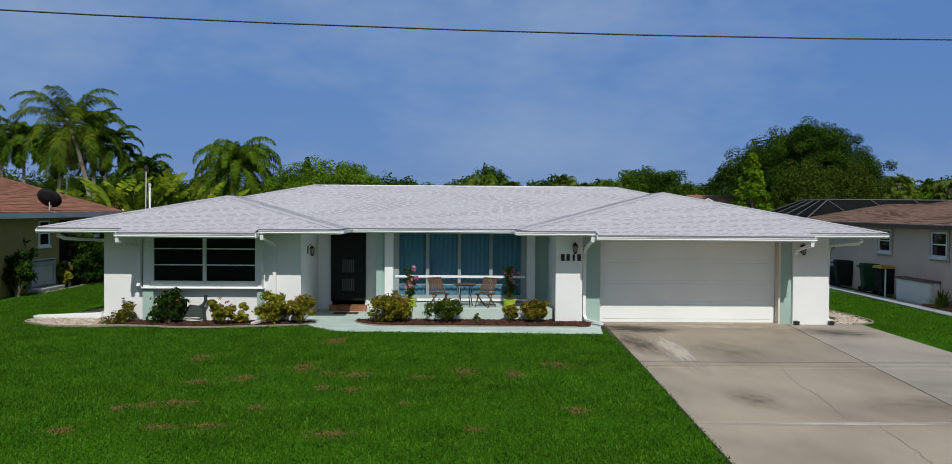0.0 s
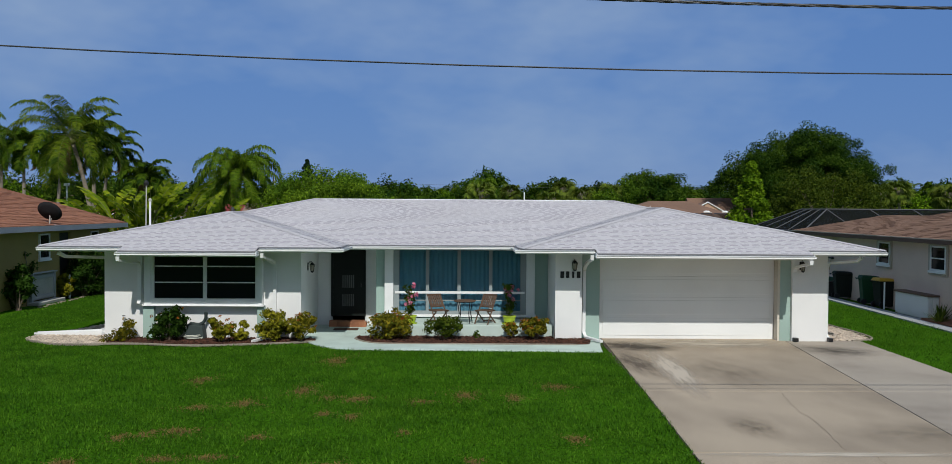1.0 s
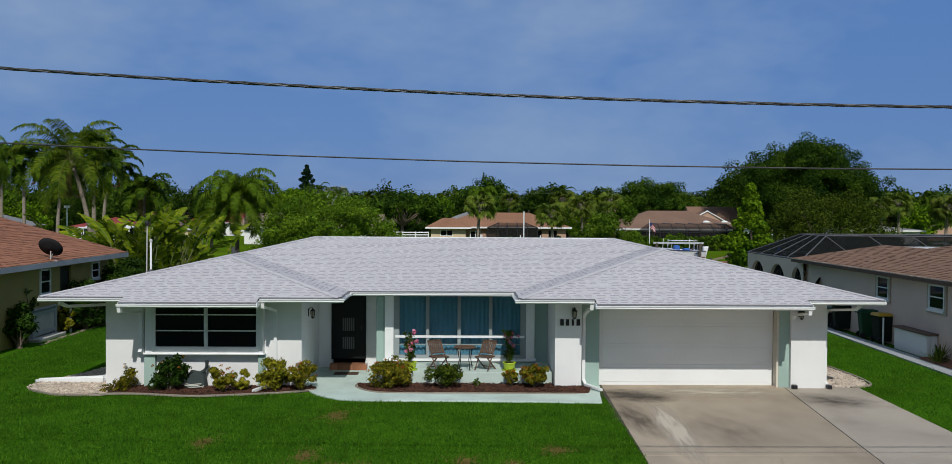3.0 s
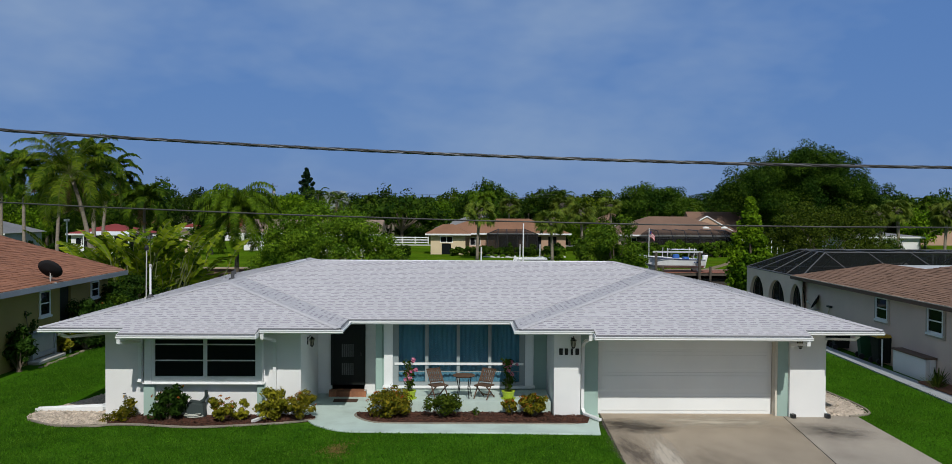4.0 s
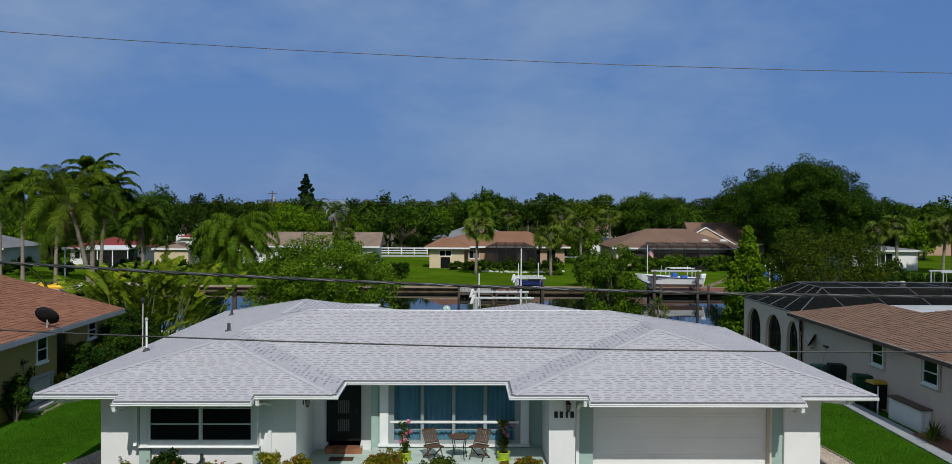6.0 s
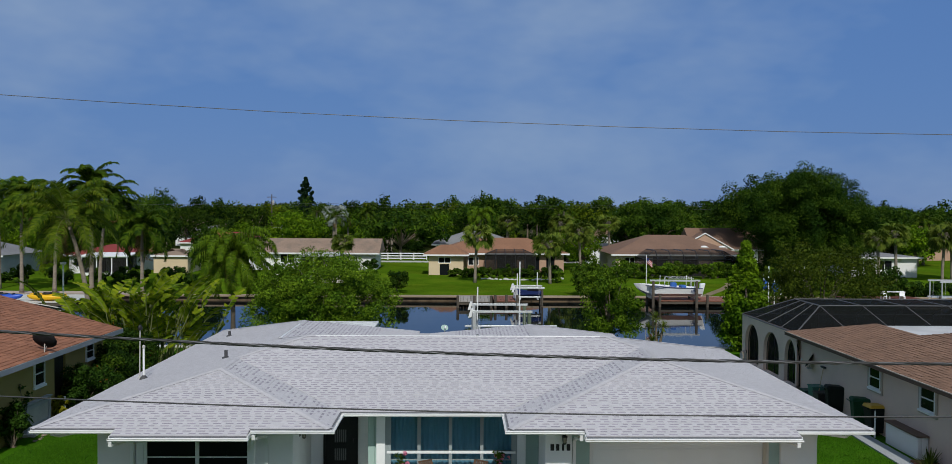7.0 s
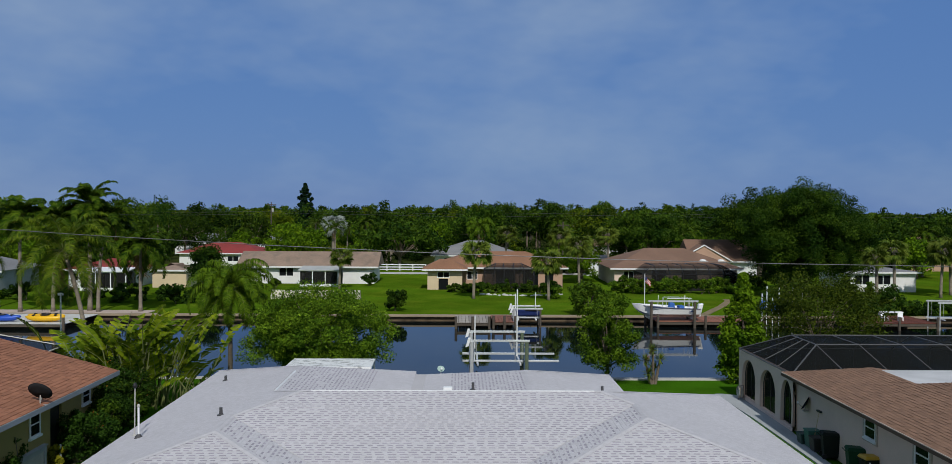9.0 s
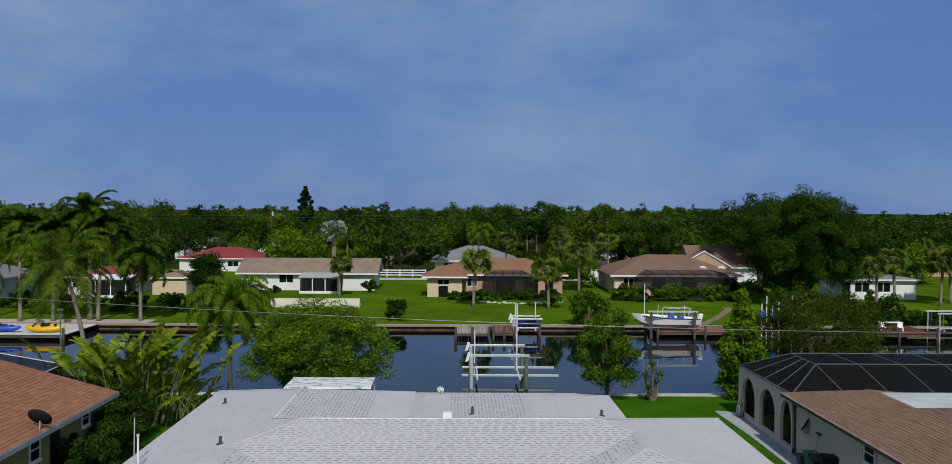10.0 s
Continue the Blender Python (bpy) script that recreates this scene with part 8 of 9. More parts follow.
def banana(at, seed, n, h, label, name="giant_bird_of_paradise"):
    """A clump of tall stalks with big torn paddle leaves."""
    rng = np.random.default_rng(seed)
    ob = thing(name, at, label, "plant")
    stalks, leaves = Geo(), Geo()
    for i in range(n):
        a = rng.uniform(0, 6.28)
        base = np.array([rng.normal() * .9, rng.normal() * .5, 0])
        tip = base + np.array([math.cos(a) * rng.uniform(.2, 1.3), math.sin(a) * rng.uniform(.2, .8), h * rng.uniform(.15, .68)])
        mid = (base + tip) / 2 - np.array([math.cos(a), math.sin(a), 0]) * .15
        stalks.tube([tuple(base), tuple(mid), tuple(tip)], [.05, .04, .025], 5, False)
        way = unit(np.array([math.cos(a) * .7, math.sin(a) * .7, 1.7 + rng.uniform(-.9, .8)]))
        side = unit(np.cross(way, [0, 0, 1]) + rng.normal(size=3) * .2)
        r = rng.uniform(-1.2, 1.2)
        side = unit(side * math.cos(r) + np.cross(way, side) * math.sin(r))
        L, W = rng.uniform(1.5, 2.3), rng.uniform(.24, .40)
        p, ang, m = tip.copy(), way.copy(), 12
        rib = [p.copy()]
        for k in range(m):
            w0, w1 = (W * math.sin(math.pi * min(.98, t * .93 + .06)) ** .7 for t in (k / m, (k + 1) / m))
            q = p + ang * L / m
            for s in (-1, 1):
                if rng.random() < .07:
                    continue
                dip = np.array([0, 0, .3 - .5 * rng.random()])
                o0, o1 = (side * s + dip * .6) * w0, (side * s + dip * .6) * w1
                leaves.add([tuple(p), tuple(p + o0 + ang * .05), tuple(q + o1 + ang * .02), tuple(q)], [(0, 1, 2, 3)])
            p = q
            rib.append(p.copy())
            ang = unit(ang + np.array([math.cos(a), math.sin(a), -1.0]) * .05)
        stalks.tube([tuple(r) for r in rib[::3]], [.028, .022, .016, .012, .008][: len(rib[::3])], 4, False)
    part("stalks", stalks, material("banana_stalk", (0.13, 0.15, 0.05), .7) if "banana_stalk" not in bpy.data.materials else bpy.data.materials["banana_stalk"], ob)
    part("paddle_leaves", leaves, L_BANANA, ob, kind="stuff")


yucca((11.9, 52.6, 0))
banana((-17.0, 45.6, 0), 301, 58, 5.6, "tall clump of green paddle-leaved plants")
banana((-15.2, 46.6, 0), 302, 50, 5.2, "green paddle-leaved plants with yellowing tips")
banana((-18.7, 47.0, 0), 303, 44, 4.6, "green paddle-leaved plants behind the yellow house")

S = "side garden shrubs"
for i, (x, y, rx, h) in enumerate(((-15.1, 35.9, .9, 2.2), (-14.9, 37.2, 1.0, 1.9), (-15.4, 31.0, .6, 1.7), (-15.3, 39.3, 1.1, 2.6), (-15.6, 42.8, 1.2, 2.8))):
    bush((x, y, 0), "dense dark shrub beside the yellow wall", L_DARKBUSH, 380 + i, rx, h, int(2600 * rx), .065, S, M_RED if i == 1 else None, 10)
rnd_side = random.Random(64)
for i, (x, y, rx, h, leaf) in enumerate(((-15.2, 38.4, 1.1, 2.3, L_FERN), (-15.2, 40.3, 1.1, 2.0, L_DARKBUSH), (-15.5, 36.9, .8, 2.1, L_DARKBUSH), (-15.6, 42.2, 1.2, 2.2, L_FERN), (-15.9, 44.0, 1.2, 1.8, L_FERN), (-15.6, 31.4, .6, 1.2, L_FERN), (-15.55, 34.9, .45, 1.0, L_CROTON))):
    bush((x, y, 0), "leafy mixed shrub along the yellow wall", leaf, 320 + i, rx, h, int(1500 * rx), .07, S, M_RED if i == 3 else None, 8)
for i in range(26):
    y = 37.0 + 11.0 * rnd_side.random()
    x = -15.5 - (y - 37) * .16 - 2.6 * rnd_side.random()
    h = rnd_side.uniform(1.2, 3.0) * (1.0 if y > 41 else .75)
    bush((x, y, 0), "leafy mixed shrub crowding the side garden", (L_FERN, L_DARKBUSH, L_FERN, L_BANANA, L_MANGROVE)[i % 5], 340 + i, rnd_side.uniform(.7, 1.2), h, int(900 * h * .6), .09, S, M_RED if i % 6 == 2 else None, 10)
vine = thing("wall_vine", (-15.72, 32.2, .9), "dark vine on the yellow wall", "vine")
rng_ = np.random.default_rng(8)
cc_ = np.stack([rng_.uniform(0, .12, 24), rng_.normal(size=24) * .35, rng_.uniform(-.7, 1.2, 24)], 1)
part("stem", Geo().tube([(.03, 0, -.9), (.04, .15, 0), (.03, -.1, 1.1)], .015, 5), M_BARK, vine)
new("foliage", cards(*leaf_cloud(rng_, cc_, np.full(24, .16), 16, .07), L_DARKBUSH, "foliage")).parent = vine

H = "far garden shrubs"
rnd = random.Random(12)
for i in range(12):
    bush((-53 + i * 2.1 + rnd.uniform(-.6, .6), 98.5 + rnd.uniform(-3, 3), 0), "dark green shrub under the palms", L_DARKBUSH if i % 3 else L_OAK, 510 + i, rnd.uniform(1.0, 1.7), rnd.uniform(1.5, 2.8), 420, .17, H)
for i in range(16):
    bush((-1.0 + i * .85 + rnd.uniform(-.2, .2), 109.5 + rnd.uniform(-.8, .8), 0), "clipped dark green garden shrub", L_OAK if i % 3 else L_FERN, 400 + i, rnd.uniform(.8, 1.1), rnd.uniform(1.1, 1.7), 520, .12, H)
for i in range(16):
    bush((19.5 + i * 1.05, 109.2 + rnd.uniform(-1.0, 1.0), 0), "leafy green hedge shrub", L_FERN if i % 3 == 1 else L_MANGROVE, 430 + i, rnd.uniform(1.1, 1.5), rnd.uniform(1.7, 2.4), 700, .14, H)
for i in range(16):
    x, y = rnd.choice(((-36, 97), (-31, 96), (-27, 100), (-40, 108), (-23, 112), (-10, 118), (43, 97), (50, 106), (36, 97), (33, 96), (12.8, 104), (17, 100), (-52, 98), (-60, 96), (46, 108), (15, 108)))
    bush((x + rnd.uniform(-2, 2), y + rnd.uniform(-2, 2), 0), "loose green garden shrub", (L_FERN, L_DARKBUSH, L_MANGROVE)[i % 3], 460 + i, rnd.uniform(.8, 1.6), rnd.uniform(1.0, 2.2), 320, .2, H)
for i in range(7):
    bush((30 + i * 2.6 + rnd.uniform(-.5, .5), 87.6 + rnd.uniform(0, 1.5), 0), "tangled green shrub on the far bank", L_OLIVE if i % 2 else L_DARKBUSH, 490 + i, 1.4, rnd.uniform(1.2, 2.2), 420, .15, H)
for i, (x, y, rx, h) in enumerate(((33.5, 93.5, 2.0, 2.6), (39.0, 92.0, 2.2, 2.4), (42.5, 90.5, 1.9, 2.2), (45.5, 93.0, 2.2, 2.9), (36.5, 95.5, 2.0, 2.8), (36.0, 114.0, 2.2, 2.6), (39.0, 116.5, 2.3, 2.9), (42.2, 114.5, 2.3, 2.5), (45.0, 117.0, 2.3, 2.8), (33.6, 112.5, 1.8, 2.3))):
    bush((x, y, 0), "dark green shrub in the shade of the oak", L_DARKBUSH if i % 2 else L_OAK, 530 + i, rx, h, 520, .18, H)

for i in range(9):
    bush((38.5 + i * 1.9 + rnd.uniform(-.5, .5), 87.4 + rnd.uniform(-.6, 1.2), 0), "dense dark hedge shrub behind the dock", L_DARKBUSH if i % 3 else L_OAK, 550 + i, rnd.uniform(1.2, 1.6), rnd.uniform(1.3, 2.0), 620, .15, H)
for x, z in ((28.7, 1.55), (29.7, 1.3)):
    solid("crab_float", Geo().lathe(0, 0, [(.05, -.42), (.26, -.36), (.3, 0), (.26, .36), (.05, .42)], 12), M_BLUE, "blue plastic float hung by a mooring post", "float", at=(x, 82.85, z), group="blue floats", smooth=True)
# middle trees: four kinds, copied
kinds = [tree("garden_tree", (-70.0, 140.0, .15), "dense green garden tree", L_WOOD, 501, 3.6, 3.0, 2.0, .22, 50, 60, .24, 1.1, group="garden trees", low=-.6),
         tree("garden_tree", (-60.0, 150.0, .15), "broad dark green garden tree", L_OAK, 502, 4.8, 3.2, 2.4, .28, 62, 62, .26, 1.3, group="garden trees", low=-.5),
         tree("garden_tree", (70.0, 135.0, .15), "light green garden tree", L_LIGHT, 503, 3.0, 2.8, 1.6, .2, 44, 60, .23, 1.0, group="garden trees", low=-.7),
         palm("garden_palm", (66.0, 150.0, .15), "feathery palm in a far garden", 504, 6.5, 16, 3.0, 22, .09, 1.2, (1.35, -.4), .8, .18, group="garden palms")]
BLOCKED = [(-32, -10, 112, 132), (-5, 16, 106, 130), (19, 47, 106, 150), (-52, -30, 106, 125), (46, 63, 106, 124), (-7, 13, 148, 168), (-52, -30, 150, 167), (73, 94, 148, 163), (-25, -19, 150, 163), (-14, -5, 140, 150), (-63, -33, 192, 216), (26, 39, 184, 197)]
# gardens kept open: (direction from, to, out to this depth)
OPEN = [(-.325, -.20, 150), (-.05, .08, 150), (.22, .31, 134), (.45, .53, 126), (-.172, -.115, 158)]
rnd = random.Random(31)
made = 0
while made < 165:
    y = rnd.uniform(122, 215)
    x = rnd.uniform(-.62, .62) * y
    if any(a < x < b and c - 3 < y < d for a, b, c, d in BLOCKED) or any(a < x / y < b and y < d for a, b, d in OPEN):
        continue
    k = rnd.choice((0, 0, 1, 2, 2, 3, 3))
    s = rnd.uniform(.7, 1.25)
    copy_thing(kinds[k], pose(x, y, .15, 0, 0, rnd.uniform(0, 360)) @ Matrix.Diagonal((s, s, s * rnd.uniform(.85, 1.15), 1)))
    made += 1


def woodland():
    """Far woods to the skyline: trunks and leaf clumps of many trees, a kind of tree to an object."""
    rng = np.random.default_rng(600)
    kinds_ = [("dense dark green oaks in the far woods", L_WOOD), ("lighter green trees in the far woods", L_WOODLIGHT), ("deep green bushy trees in the far woods", L_WOODDEEP)]
    packs, g = [([], [], []) for _ in kinds_], Geo()
    for i in range(760):
        y = 200 + 620 * (i / 760) ** 1.4 + rng.uniform(-8, 8)
        x = rng.uniform(-.62, .62) * y
        if any(a - 4 < x < b + 4 and c - 14 < y < d + 2 for a, b, c, d in BLOCKED):
            continue
        k = int(rng.choice(3, p=(.46, .24, .30)))
        h = rng.uniform(7.5, 11.6) * (1.0 + .13 * math.sin(x * .031 + 1) * math.cos(y * .017)) * (.9 if k == 1 else 1.0) * (.82 if x > .36 * y else 1.16 if y > 290 and .06 < x / y < .3 else 1.06 if y > 290 else 1.0)
        r = rng.uniform(3.0, 5.2)
        m = 22 if y < 420 else 14
        cc = crown_clumps(rng, m, r, r, h * .42, h * .6, -.5, .6, 2.6) + np.array([x, y, 0])
        size = .20 + .00065 * y
        for pile_, arr in zip(packs[k], leaf_cloud(rng, cc, np.full(m, r * .38), 34 if y < 420 else 26, size, .6)):
            pile_.append(arr)
        g.tube([(x, y, 0), (x, y, h * .5)], [.25, .18], 5, False)
    # low undergrowth that closes the view between the trunks
    for i in range(430):
        y = rng.uniform(136, 250)
        x = rng.uniform(-.62, .62) * y
        if any(a - 1 < x < b + 1 and c - 10 < y < d + 2 for a, b, c, d in BLOCKED) or any(a < x / y < b and y < d for a, b, d in OPEN):
            continue
        r = rng.uniform(1.4, 2.8)
        cc = crown_clumps(rng, 8, r, r * .8, r * .55, r * .45, -.3, .4, 1.2) + np.array([x, y, .1])
        for pile_, arr in zip(packs[(0, 2, 2, 1)[i % 4]], leaf_cloud(rng, cc, np.full(8, r * .42), 30, .26, .6)):
            pile_.append(arr)
    for (label, leaf), (p, a, c) in zip(kinds_, packs):
        tagged(new("woodland", cards(np.concatenate(p), np.concatenate(a), np.concatenate(c), leaf, "woodland")), label, "woods", kind="stuff")
    solid("woodland_trunks", g, M_BARK, "trunks under the far woods", "woods", kind="stuff")


woodland()
# ---- grass ----
DRY = [(-5.61, 12.31, .28, .26), (-5.35, 13.74, .2, .3), (-4.99, 13.9, .2, .3), (-4.55, 14.1, .42, .32), (-4.28, 12.51, .38, .2), (-3.62, 12.6, .32, .2), (-5.43, 18.45, .3, .5), (-3.98, 16.2, .35, .4), (-4.78, 15.85, .3, .25), (-3.1, 17.4, .35, .6), (-2.95, 20.9, .4, .7), (-1.8, 12.15, .42, .25), (-2.4, 15.4, .18, .25), (-1.9, 15.2, .2, .3), (-1.95, 16.6, .35, .4), (-2.5, 16.7, .2, .3), (.1, 17.0, .32, .5), (-.9, 14.1, .14, .2), (-.7, 16.4, .3, .2), (1.05, 16.75, .22, .45), (1.98, 17.85, .4, .4), (1.85, 13.7, .22, .3), (-3.2, 13.75, .2, .2), (.2, 12.4, .16, .25)]


def inside(poly, x, y):
    hit = False
    for (x0, y0), (x1, y1) in zip(poly, poly[1:] + poly[:1]):
        if (y0 > y) != (y1 > y) and x < (x1 - x0) * (y - y0) / (y1 - y0) + x0:
            hit = not hit
    return hit


def drive_left(y):
    pts = sorted((b, a) for a, b in DRIVE_L)
    return float(np.interp(y, [p[0] for p in pts], [p[1] for p in pts]))


def drive_right(y):
    pts = sorted((b, a) for a, b in DRIVE_R)
    return float(np.interp(y, [p[0] for p in pts], [p[1] for p in pts]))


def front_edge(x):
    """Where the front lawn ends against bed or walk."""
    return float(np.interp(x, [-14, -11.9, -11.6, -10.7, -9.5, -8.4, -6.8, -5.6, -4.5, -3.9, -3.1, -2.2, 3.6], [33, 25.2, 23.7, 23.05, 22.95, 23.1, 22.86, 23.1, 23.42, 23.3, 22.55, 22.42, 22.24]))


def grass():
    rng = np.random.default_rng(700)
    pos = []
    for x0, x1, y0, y1, n in ((-14.6, 4.0, 9.3, 26.0, 170000), (-15.0, -10.0, 24.5, 42.0, 30000), (10.2, 15.4, 18.0, 42.0, 34000)):
        x = rng.uniform(x0, x1, n)
        y = rng.uniform(y0, y1, n)
        ok = np.ones(n, bool)
        for i in range(n):
            a, b = x[i], y[i]
            if a < 5:
                ok[i] = (b < front_edge(a) or (b > 24.5 and a < -11.75)) and a < drive_left(b) + .03
            else:
                ok[i] = a > max(drive_right(min(b, 24.3)), 11.6 if b > 24.6 else 0) and a < 14.9
            if ok[i]:
                for px, py, rx, ry in DRY:
                    if ((a - px) / rx) ** 2 + ((b - py) / ry) ** 2 < rng.uniform(.05, 1.7) and rng.random() < .85:
                        ok[i] = False
                        break
        pos.append(np.stack([x[ok], y[ok], np.zeros(ok.sum())], 1))
    pos = np.concatenate(pos)
    n = len(pos)
    patch = np.array([noise.noise(Vector((p[0] * .5, p[1] * .5, 0))) for p in pos])
    h = (rng.uniform(.018, .045, n) * (1 + .35 * patch))[:, None]
    d = unit(np.stack([rng.normal(size=n) * .45, rng.normal(size=n) * .45, np.ones(n)], 1))
    side = unit(np.cross(d, unit(rng.normal(size=(n, 3)))))
    me = cards(pos + d * h * .9, d * h, side * rng.uniform(.006, .012, (n, 1)), M_BLADE, "grass")
    tagged(new("grass", me), "short green lawn grass with bare patches", "grass", kind="stuff")
    # dry thatch in the thin spots
    pts = []
    for px, py, rx, ry in DRY:
        k = int(360 * (rx * ry / .06) ** .8)
        a, r = rng.uniform(0, 6.283, k), np.abs(rng.normal(size=k)) * .62
        wob = 1 + .3 * np.sin(a * 3 + px * 7) + .25 * np.sin(a * 5 + py * 11)
        pts.append(np.stack([px + rx * r * wob * np.cos(a), py + ry * 1.05 * r * wob * np.sin(a), np.full(k, .004)], 1))
    pts = np.concatenate(pts)
    n = len(pts)
    d = unit(np.stack([rng.normal(size=n), rng.normal(size=n), .1 + .25 * rng.random(n)], 1))
    side = unit(np.cross(d, [0, 0, 1.0]))
    thatch = leaf_material("dry_grass", (0.13, 0.098, 0.028), (0.26, 0.19, 0.058), 0.0, 0.15)
    tagged(new("dry_thatch", cards(pts + d * .012, d * rng.uniform(.02, .05, (n, 1)), side * rng.uniform(.005, .011, (n, 1)), thatch, "dry_thatch")), "dry brown thatch in thin lawn spots", "grass", kind="stuff")


grass()

# ---- bricks of the step ----
M_BRICK = material("red_brick", (0.30, 0.125, 0.065), 0.85, 0.12, 0.15, 4.0, 60.0, 0.4, random=.3)
brick_mesh = mesh_of("brick", Geo().box(-.098, .098, -.045, .045, 0, .16), M_BRICK)
edge_mesh = mesh_of("brick", Geo().box(-.055, .055, -.045, .045, 0, .16), M_BRICK)
for i in range(10):
    b = new("brick", edge_mesh)
    b.parent = step
    b.location = (-.575 + i * .113, -.005 + .004 * (i % 3), .004)
for j in range(3):
    for i in range(5):
        b = new("brick", brick_mesh)
        b.parent = step
        b.location = (-.50 + i * .205 - (.05 if j % 2 else 0), .095 + j * .1, .01 + .003 * ((i * 3 + j) % 2))

# ---- shingles of the white house ----
COURSE, TAB = 0.142, 0.27


def clip_row(poly, eave, along, up, s):
    """Where the level line s metres of run above the eave crosses a roof plane: (from, to) along the eave, or None."""
    uv = [((x - eave[0]) * along[0] + (y - eave[1]) * along[1], (x - eave[0]) * up[0] + (y - eave[1]) * up[1]) for x, y in poly]
    cut = []
    for (u0, v0), (u1, v1) in zip(uv, uv[1:] + uv[:1]):
        if (v0 <= s) != (v1 <= s):
            cut.append(u0 + (u1 - u0) * (s - v0) / (v1 - v0))
    return (min(cut), max(cut)) if len(cut) >= 2 else None


def shingles():
    rnd = random.Random(42)
    loose, single = Geo(ORG), []
    for name, poly, eave, along, up in PLANES:
        if name in ("back_a", "back_b", "back_c", "rear_left", "rear_right"):
            continue
        depth = max((x - eave[0]) * up[0] + (y - eave[1]) * up[1] for x, y in poly)
        start = -.4 if name in ("front_left", "front_right") else 0.0
        j = 0
        s = start
        while s < depth - .02:
            s1 = min(depth, s + COURSE)
            if s < -.001:
                row0 = row1 = tuple(v - eave[0] for v in STEPS[0 if name == "front_left" else 1])
            else:
                row0, row1 = clip_row(poly, eave, along, up, s + .004), clip_row(poly, eave, along, up, s1 - .004)
            if not row0:
                s += COURSE
                continue
            row1 = row1 or row0
            x, tooth = row0[0] - rnd.uniform(0, 2 * TAB), False
            while x < row0[1]:
                tooth = not tooth
                w = TAB * (rnd.uniform(.28, .55) if tooth else rnd.uniform(.5, 1.0))
                a0, a1 = max(row0[0], x), min(row0[1], x + w)
                b0, b1 = max(row1[0], x), min(row1[1], x + w)
                x += w
                if a1 - a0 < .015 or b1 - b0 < .0:
                    continue
                thick = .012 if tooth else .008

                def spot(u, v, lift, eave=eave, along=along, up=up):
                    px, py = eave[0] + along[0] * u + up[0] * v, eave[1] + along[1] * u + up[1] * v
                    return (px, py, EAVE + P * v + lift)
                # tabs given the painted shade line; the share differs from slope to slope
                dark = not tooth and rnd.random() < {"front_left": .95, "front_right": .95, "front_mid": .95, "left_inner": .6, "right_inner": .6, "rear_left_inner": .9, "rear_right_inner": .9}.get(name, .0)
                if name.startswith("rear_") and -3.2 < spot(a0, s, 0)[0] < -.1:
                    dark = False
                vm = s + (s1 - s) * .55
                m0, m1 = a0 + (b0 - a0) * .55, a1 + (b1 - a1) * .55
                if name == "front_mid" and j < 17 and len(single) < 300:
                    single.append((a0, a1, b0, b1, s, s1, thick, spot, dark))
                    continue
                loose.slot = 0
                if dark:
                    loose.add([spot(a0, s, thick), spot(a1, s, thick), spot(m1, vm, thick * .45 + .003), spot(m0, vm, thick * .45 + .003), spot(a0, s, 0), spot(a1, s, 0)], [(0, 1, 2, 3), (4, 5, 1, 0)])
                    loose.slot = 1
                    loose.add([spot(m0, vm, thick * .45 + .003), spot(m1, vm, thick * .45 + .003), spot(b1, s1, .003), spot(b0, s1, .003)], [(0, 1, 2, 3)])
                else:
                    loose.add([spot(a0, s, thick), spot(a1, s, thick), spot(b1, s1, .003), spot(b0, s1, .003), spot(a0, s, 0), spot(a1, s, 0)], [(0, 1, 2, 3), (4, 5, 1, 0)])
            s += COURSE
            j += 1
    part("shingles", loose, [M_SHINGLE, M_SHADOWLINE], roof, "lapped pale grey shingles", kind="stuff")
    for a0, a1, b0, b1, s, s1, thick, spot, dark in single:
        g = Geo(ORG)
        vm = s + (s1 - s) * .55
        m0, m1 = a0 + (b0 - a0) * .55, a1 + (b1 - a1) * .55
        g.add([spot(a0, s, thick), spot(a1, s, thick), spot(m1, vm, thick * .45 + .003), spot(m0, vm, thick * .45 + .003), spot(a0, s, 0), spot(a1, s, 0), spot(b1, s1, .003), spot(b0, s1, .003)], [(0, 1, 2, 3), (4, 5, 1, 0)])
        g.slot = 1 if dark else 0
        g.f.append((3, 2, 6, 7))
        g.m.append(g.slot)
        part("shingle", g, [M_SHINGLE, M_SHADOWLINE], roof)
    # cap shingles along hips and ridges
    cap = Geo(ORG)
    lines = [((LX, YW, 0), (XB, YW + HB, HB)), ((AX, YW, 0), (XB, YW + HB, HB)), ((BX, YW, 0), (XC, YW + HC, HC)), ((RX, YW, 0), (XC, YW + HC, HC)),
             ((XB, YW + HB, HB), (XB, YC + HB, HB)), ((XC, YW + HC, HC), (XC, YC + HC, HC)), ((XB, YC + HB, HB), (LX + YR - YC, YR, YR - YC)), ((XC, YC + HC, HC), (RX - YR + YC, YR, YR - YC)),
             ((LX + YR - YC, YR, YR - YC), (-4.85, YR, YR - YC)), ((5.15, YR, YR - YC), (RX - YR + YC, YR, YR - YC)), ((RX, YB, 0), (RX - YR + YC, YR, YR - YC)),
             ((XD, YB - 4.675, 4.675), (LX + YR - YC, YR, YR - YC)), ((XD, 36.4, 4.675), (XD, YD - 4.675, 4.675)), ((LX, YD, 0), (XD, YD - 4.675, 4.675)), ((XE, YB - 4.3, 4.3), (XE, YE - 4.3, 4.3)), ((7.4, YE, 0), (XE, YE - 4.3, 4.3))]
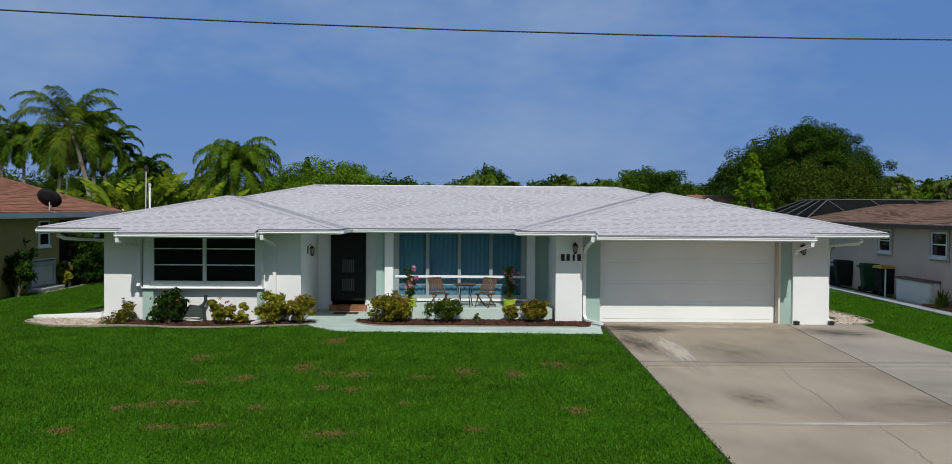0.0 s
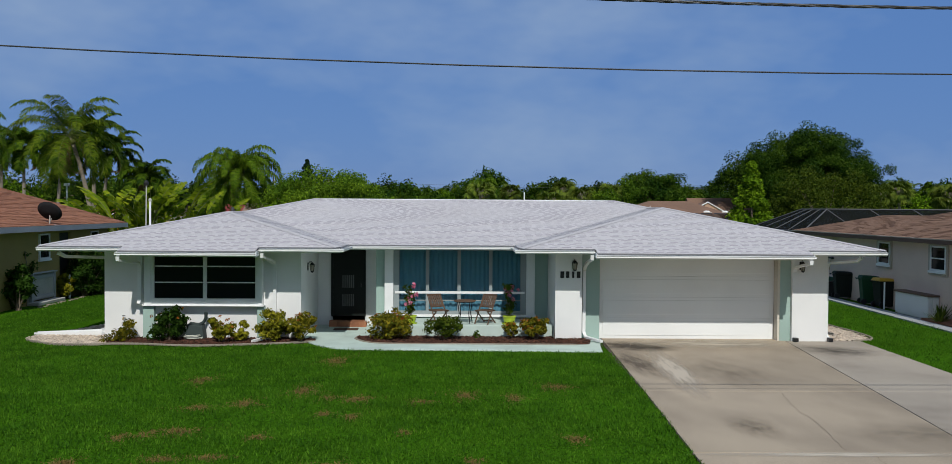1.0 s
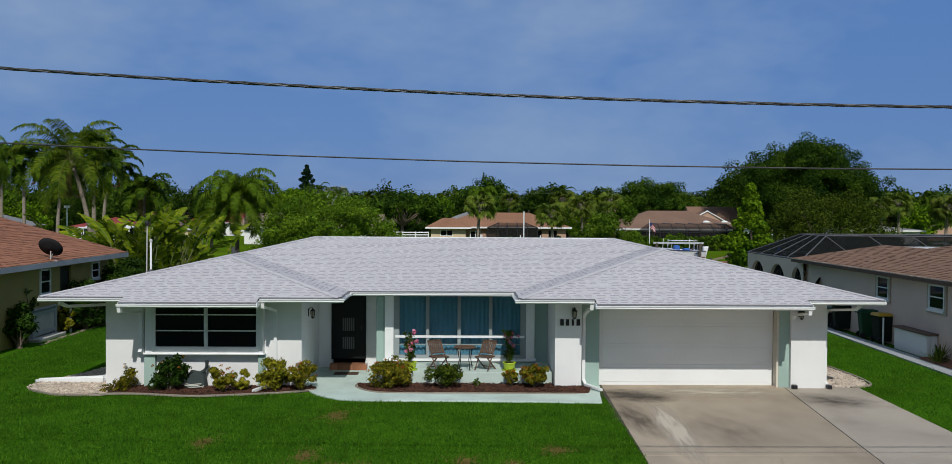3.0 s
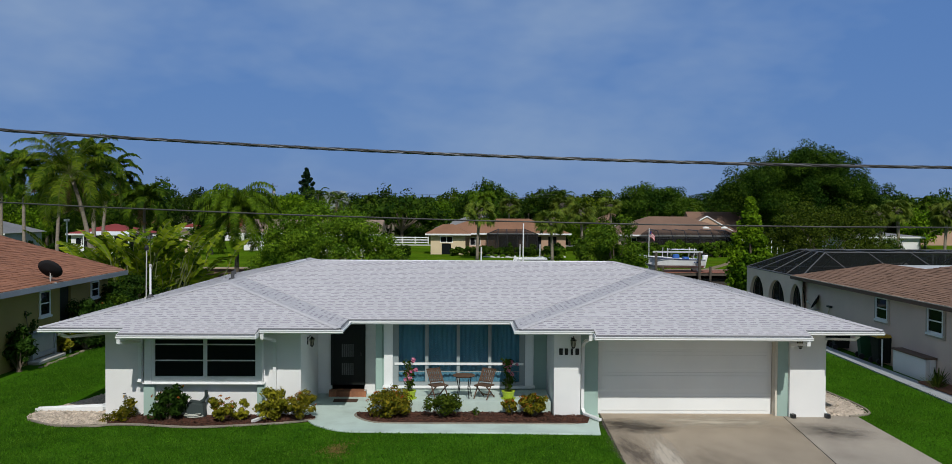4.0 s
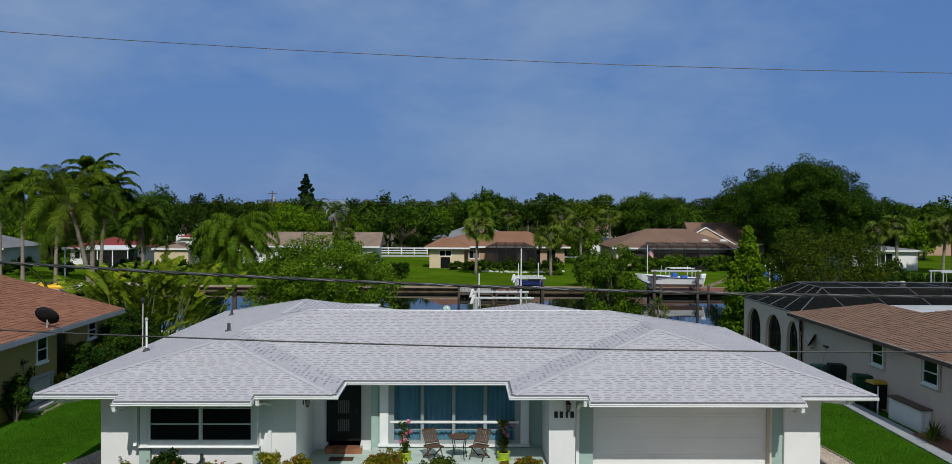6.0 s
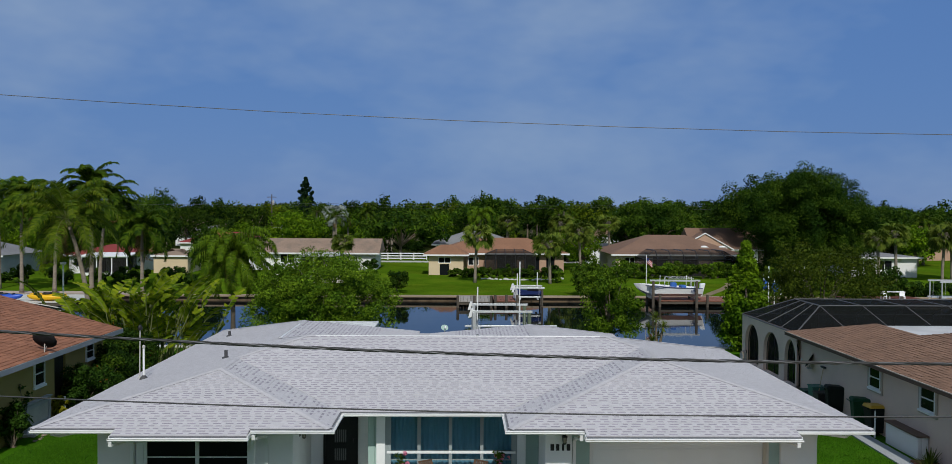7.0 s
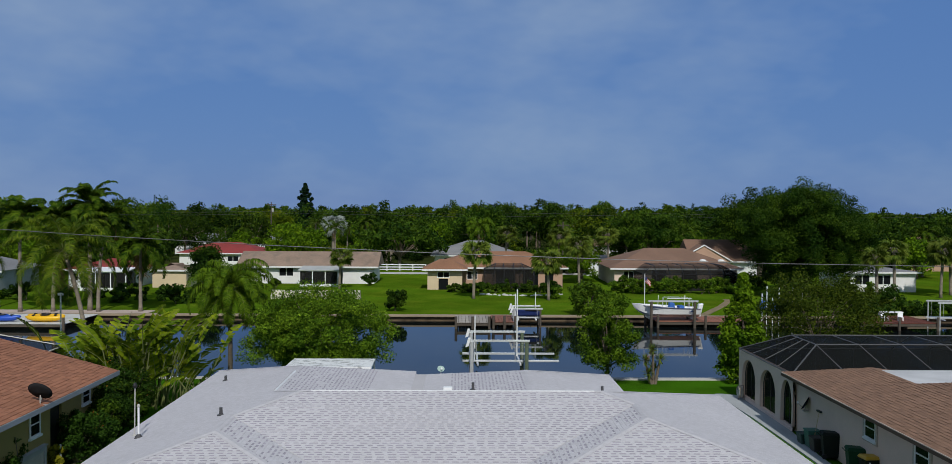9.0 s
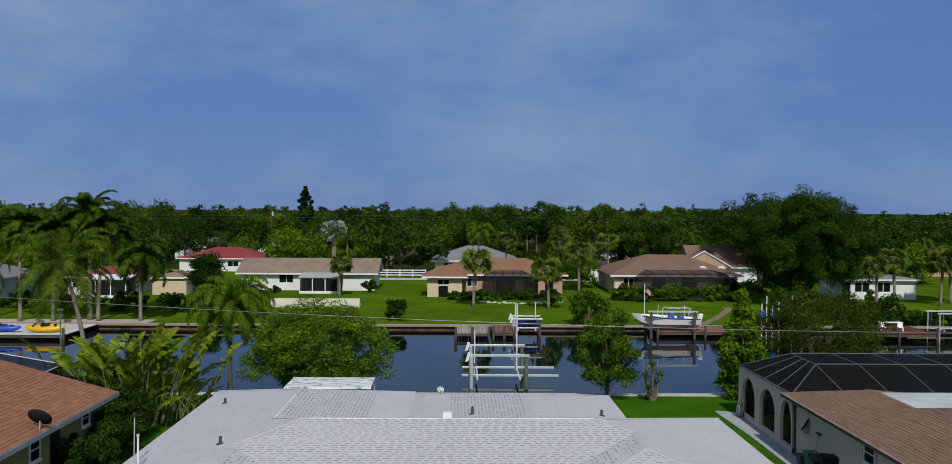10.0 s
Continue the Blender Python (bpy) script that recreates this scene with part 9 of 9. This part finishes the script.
    for (x0, y0, e0), (x1, y1, e1) in lines:
        a, b = Vector((x0, y0, EAVE + P * e0)), Vector((x1, y1, EAVE + P * e1))
        way = (b - a).normalized()
        side = Vector((way.y, -way.x, 0)).normalized() * .13
        drop = Vector((0, 0, -.13 * P * (.72 if abs(e1 - e0) > .1 else 1.0)))
        n = max(1, int((b - a).length / .15))
        for k in range(n):
            p, q = a.lerp(b, k / n), a.lerp(b, min(1, (k + 1.15) / n))
            l0, l1 = Vector((0, 0, .02)), Vector((0, 0, .018))
            cap.add([p + l0, p + side + drop + l0, q + side + drop + l1, q + l1, p - side + drop + l0, q - side + drop + l1], [(0, 1, 2, 3), (4, 0, 3, 5)])
    part("cap_shingles", cap, M_SHINGLE, roof, kind="stuff")


shingles()

# ---- marks on the driveway ----
def drive_mark(name, at, size, turn, colour, strength, label):
    """A worn or dirty patch on the concrete: strongest in its middle, broken up, fading out to its rim."""
    m = bpy.data.materials.new(name)
    m.use_nodes = True
    n, l = m.node_tree.nodes, m.node_tree.links
    n["Principled BSDF"].inputs["Base Color"].default_value = (*colour, 1)
    n["Principled BSDF"].inputs["Roughness"].default_value = 0.9
    tex, ball, spots, rng_, mul, see, both = (n.new("ShaderNode" + k) for k in ("TexCoord", "TexGradient", "TexNoise", "MapRange", "Math", "BsdfTransparent", "MixShader"))
    ball.gradient_type = "SPHERICAL"
    spots.inputs["Scale"].default_value, spots.inputs["Detail"].default_value = 3.0, 9.0
    rng_.inputs["From Min"].default_value, rng_.inputs["From Max"].default_value = 0.2, 0.75
    rng_.inputs["To Max"].default_value = strength
    mul.operation, mul.use_clamp = "MULTIPLY", True
    l.new(tex.outputs["Object"], ball.inputs["Vector"])
    l.new(tex.outputs["Object"], spots.inputs["Vector"])
    l.new(spots.outputs["Fac"], rng_.inputs["Value"])
    l.new(ball.outputs["Fac"], mul.inputs[0])
    l.new(rng_.outputs["Result"], mul.inputs[1])
    l.new(mul.outputs[0], both.inputs["Fac"])
    l.new(see.outputs[0], both.inputs[1])
    l.new(n["Principled BSDF"].outputs[0], both.inputs[2])
    l.new(both.outputs[0], n["Material Output"].inputs["Surface"])
    k = 24
    g = Geo().add([(math.cos(2 * math.pi * i / k), math.sin(2 * math.pi * i / k), 0) for i in range(k)], [tuple(range(k))])
    ob = solid(name, g, m, label, "stain", kind="structure")
    ob.matrix_basis = pose(*at, 0, 0, turn) @ Matrix.Diagonal((*size, 1, 1))


drive_mark("oil_stain", (4.6, 23.2, .0365), (1.3, .9), -20, (0.07, 0.055, 0.042), 2.0, "dark oily stain on the concrete by the garage")
drive_mark("dirt_stain", (4.15, 20.6, .0365), (.55, 2.2), 3, (0.13, 0.10, 0.075), 1.3, "dark mildew along the driveway's edge")
drive_mark("dirt_stain", (6.0, 19.6, .0365), (1.1, 2.6), 5, (0.17, 0.135, 0.10), .6, "broad brownish dirt stain before the garage door")
drive_mark("pale_streak", (4.82, 19.7, .038), (.42, 3.4), -3, (0.50, 0.43, 0.35), 2.6, "pale washed streak on the concrete")
drive_mark("pale_streak", (6.8, 23.7, .038), (2.6, .9), 0, (0.52, 0.46, 0.375), 1.6, "pale clean band along the garage door")
drive_mark("dirt_stain", (9.7, 22.6, .0365), (1.2, 1.0), -30, (0.10, 0.085, 0.07), 1.1, "dark dirt stain beside the garage pillar")
drive_mark("dirt_stain", (4.9, 14.4, .0365), (.5, .9), 0, (0.20, 0.16, 0.115), .8, "worn brown patch on the driveway")
drive_mark("dirt_stain", (7.6, 14.0, .0365), (1.3, .8), 10, (0.24, 0.20, 0.15), .6, "faint dirty patch across the concrete")
drive_mark("pale_streak", (5.7, 12.72, .038), (2.4, .16), 0, (0.52, 0.46, 0.38), 2.2, "pale worn edge along a driveway joint")
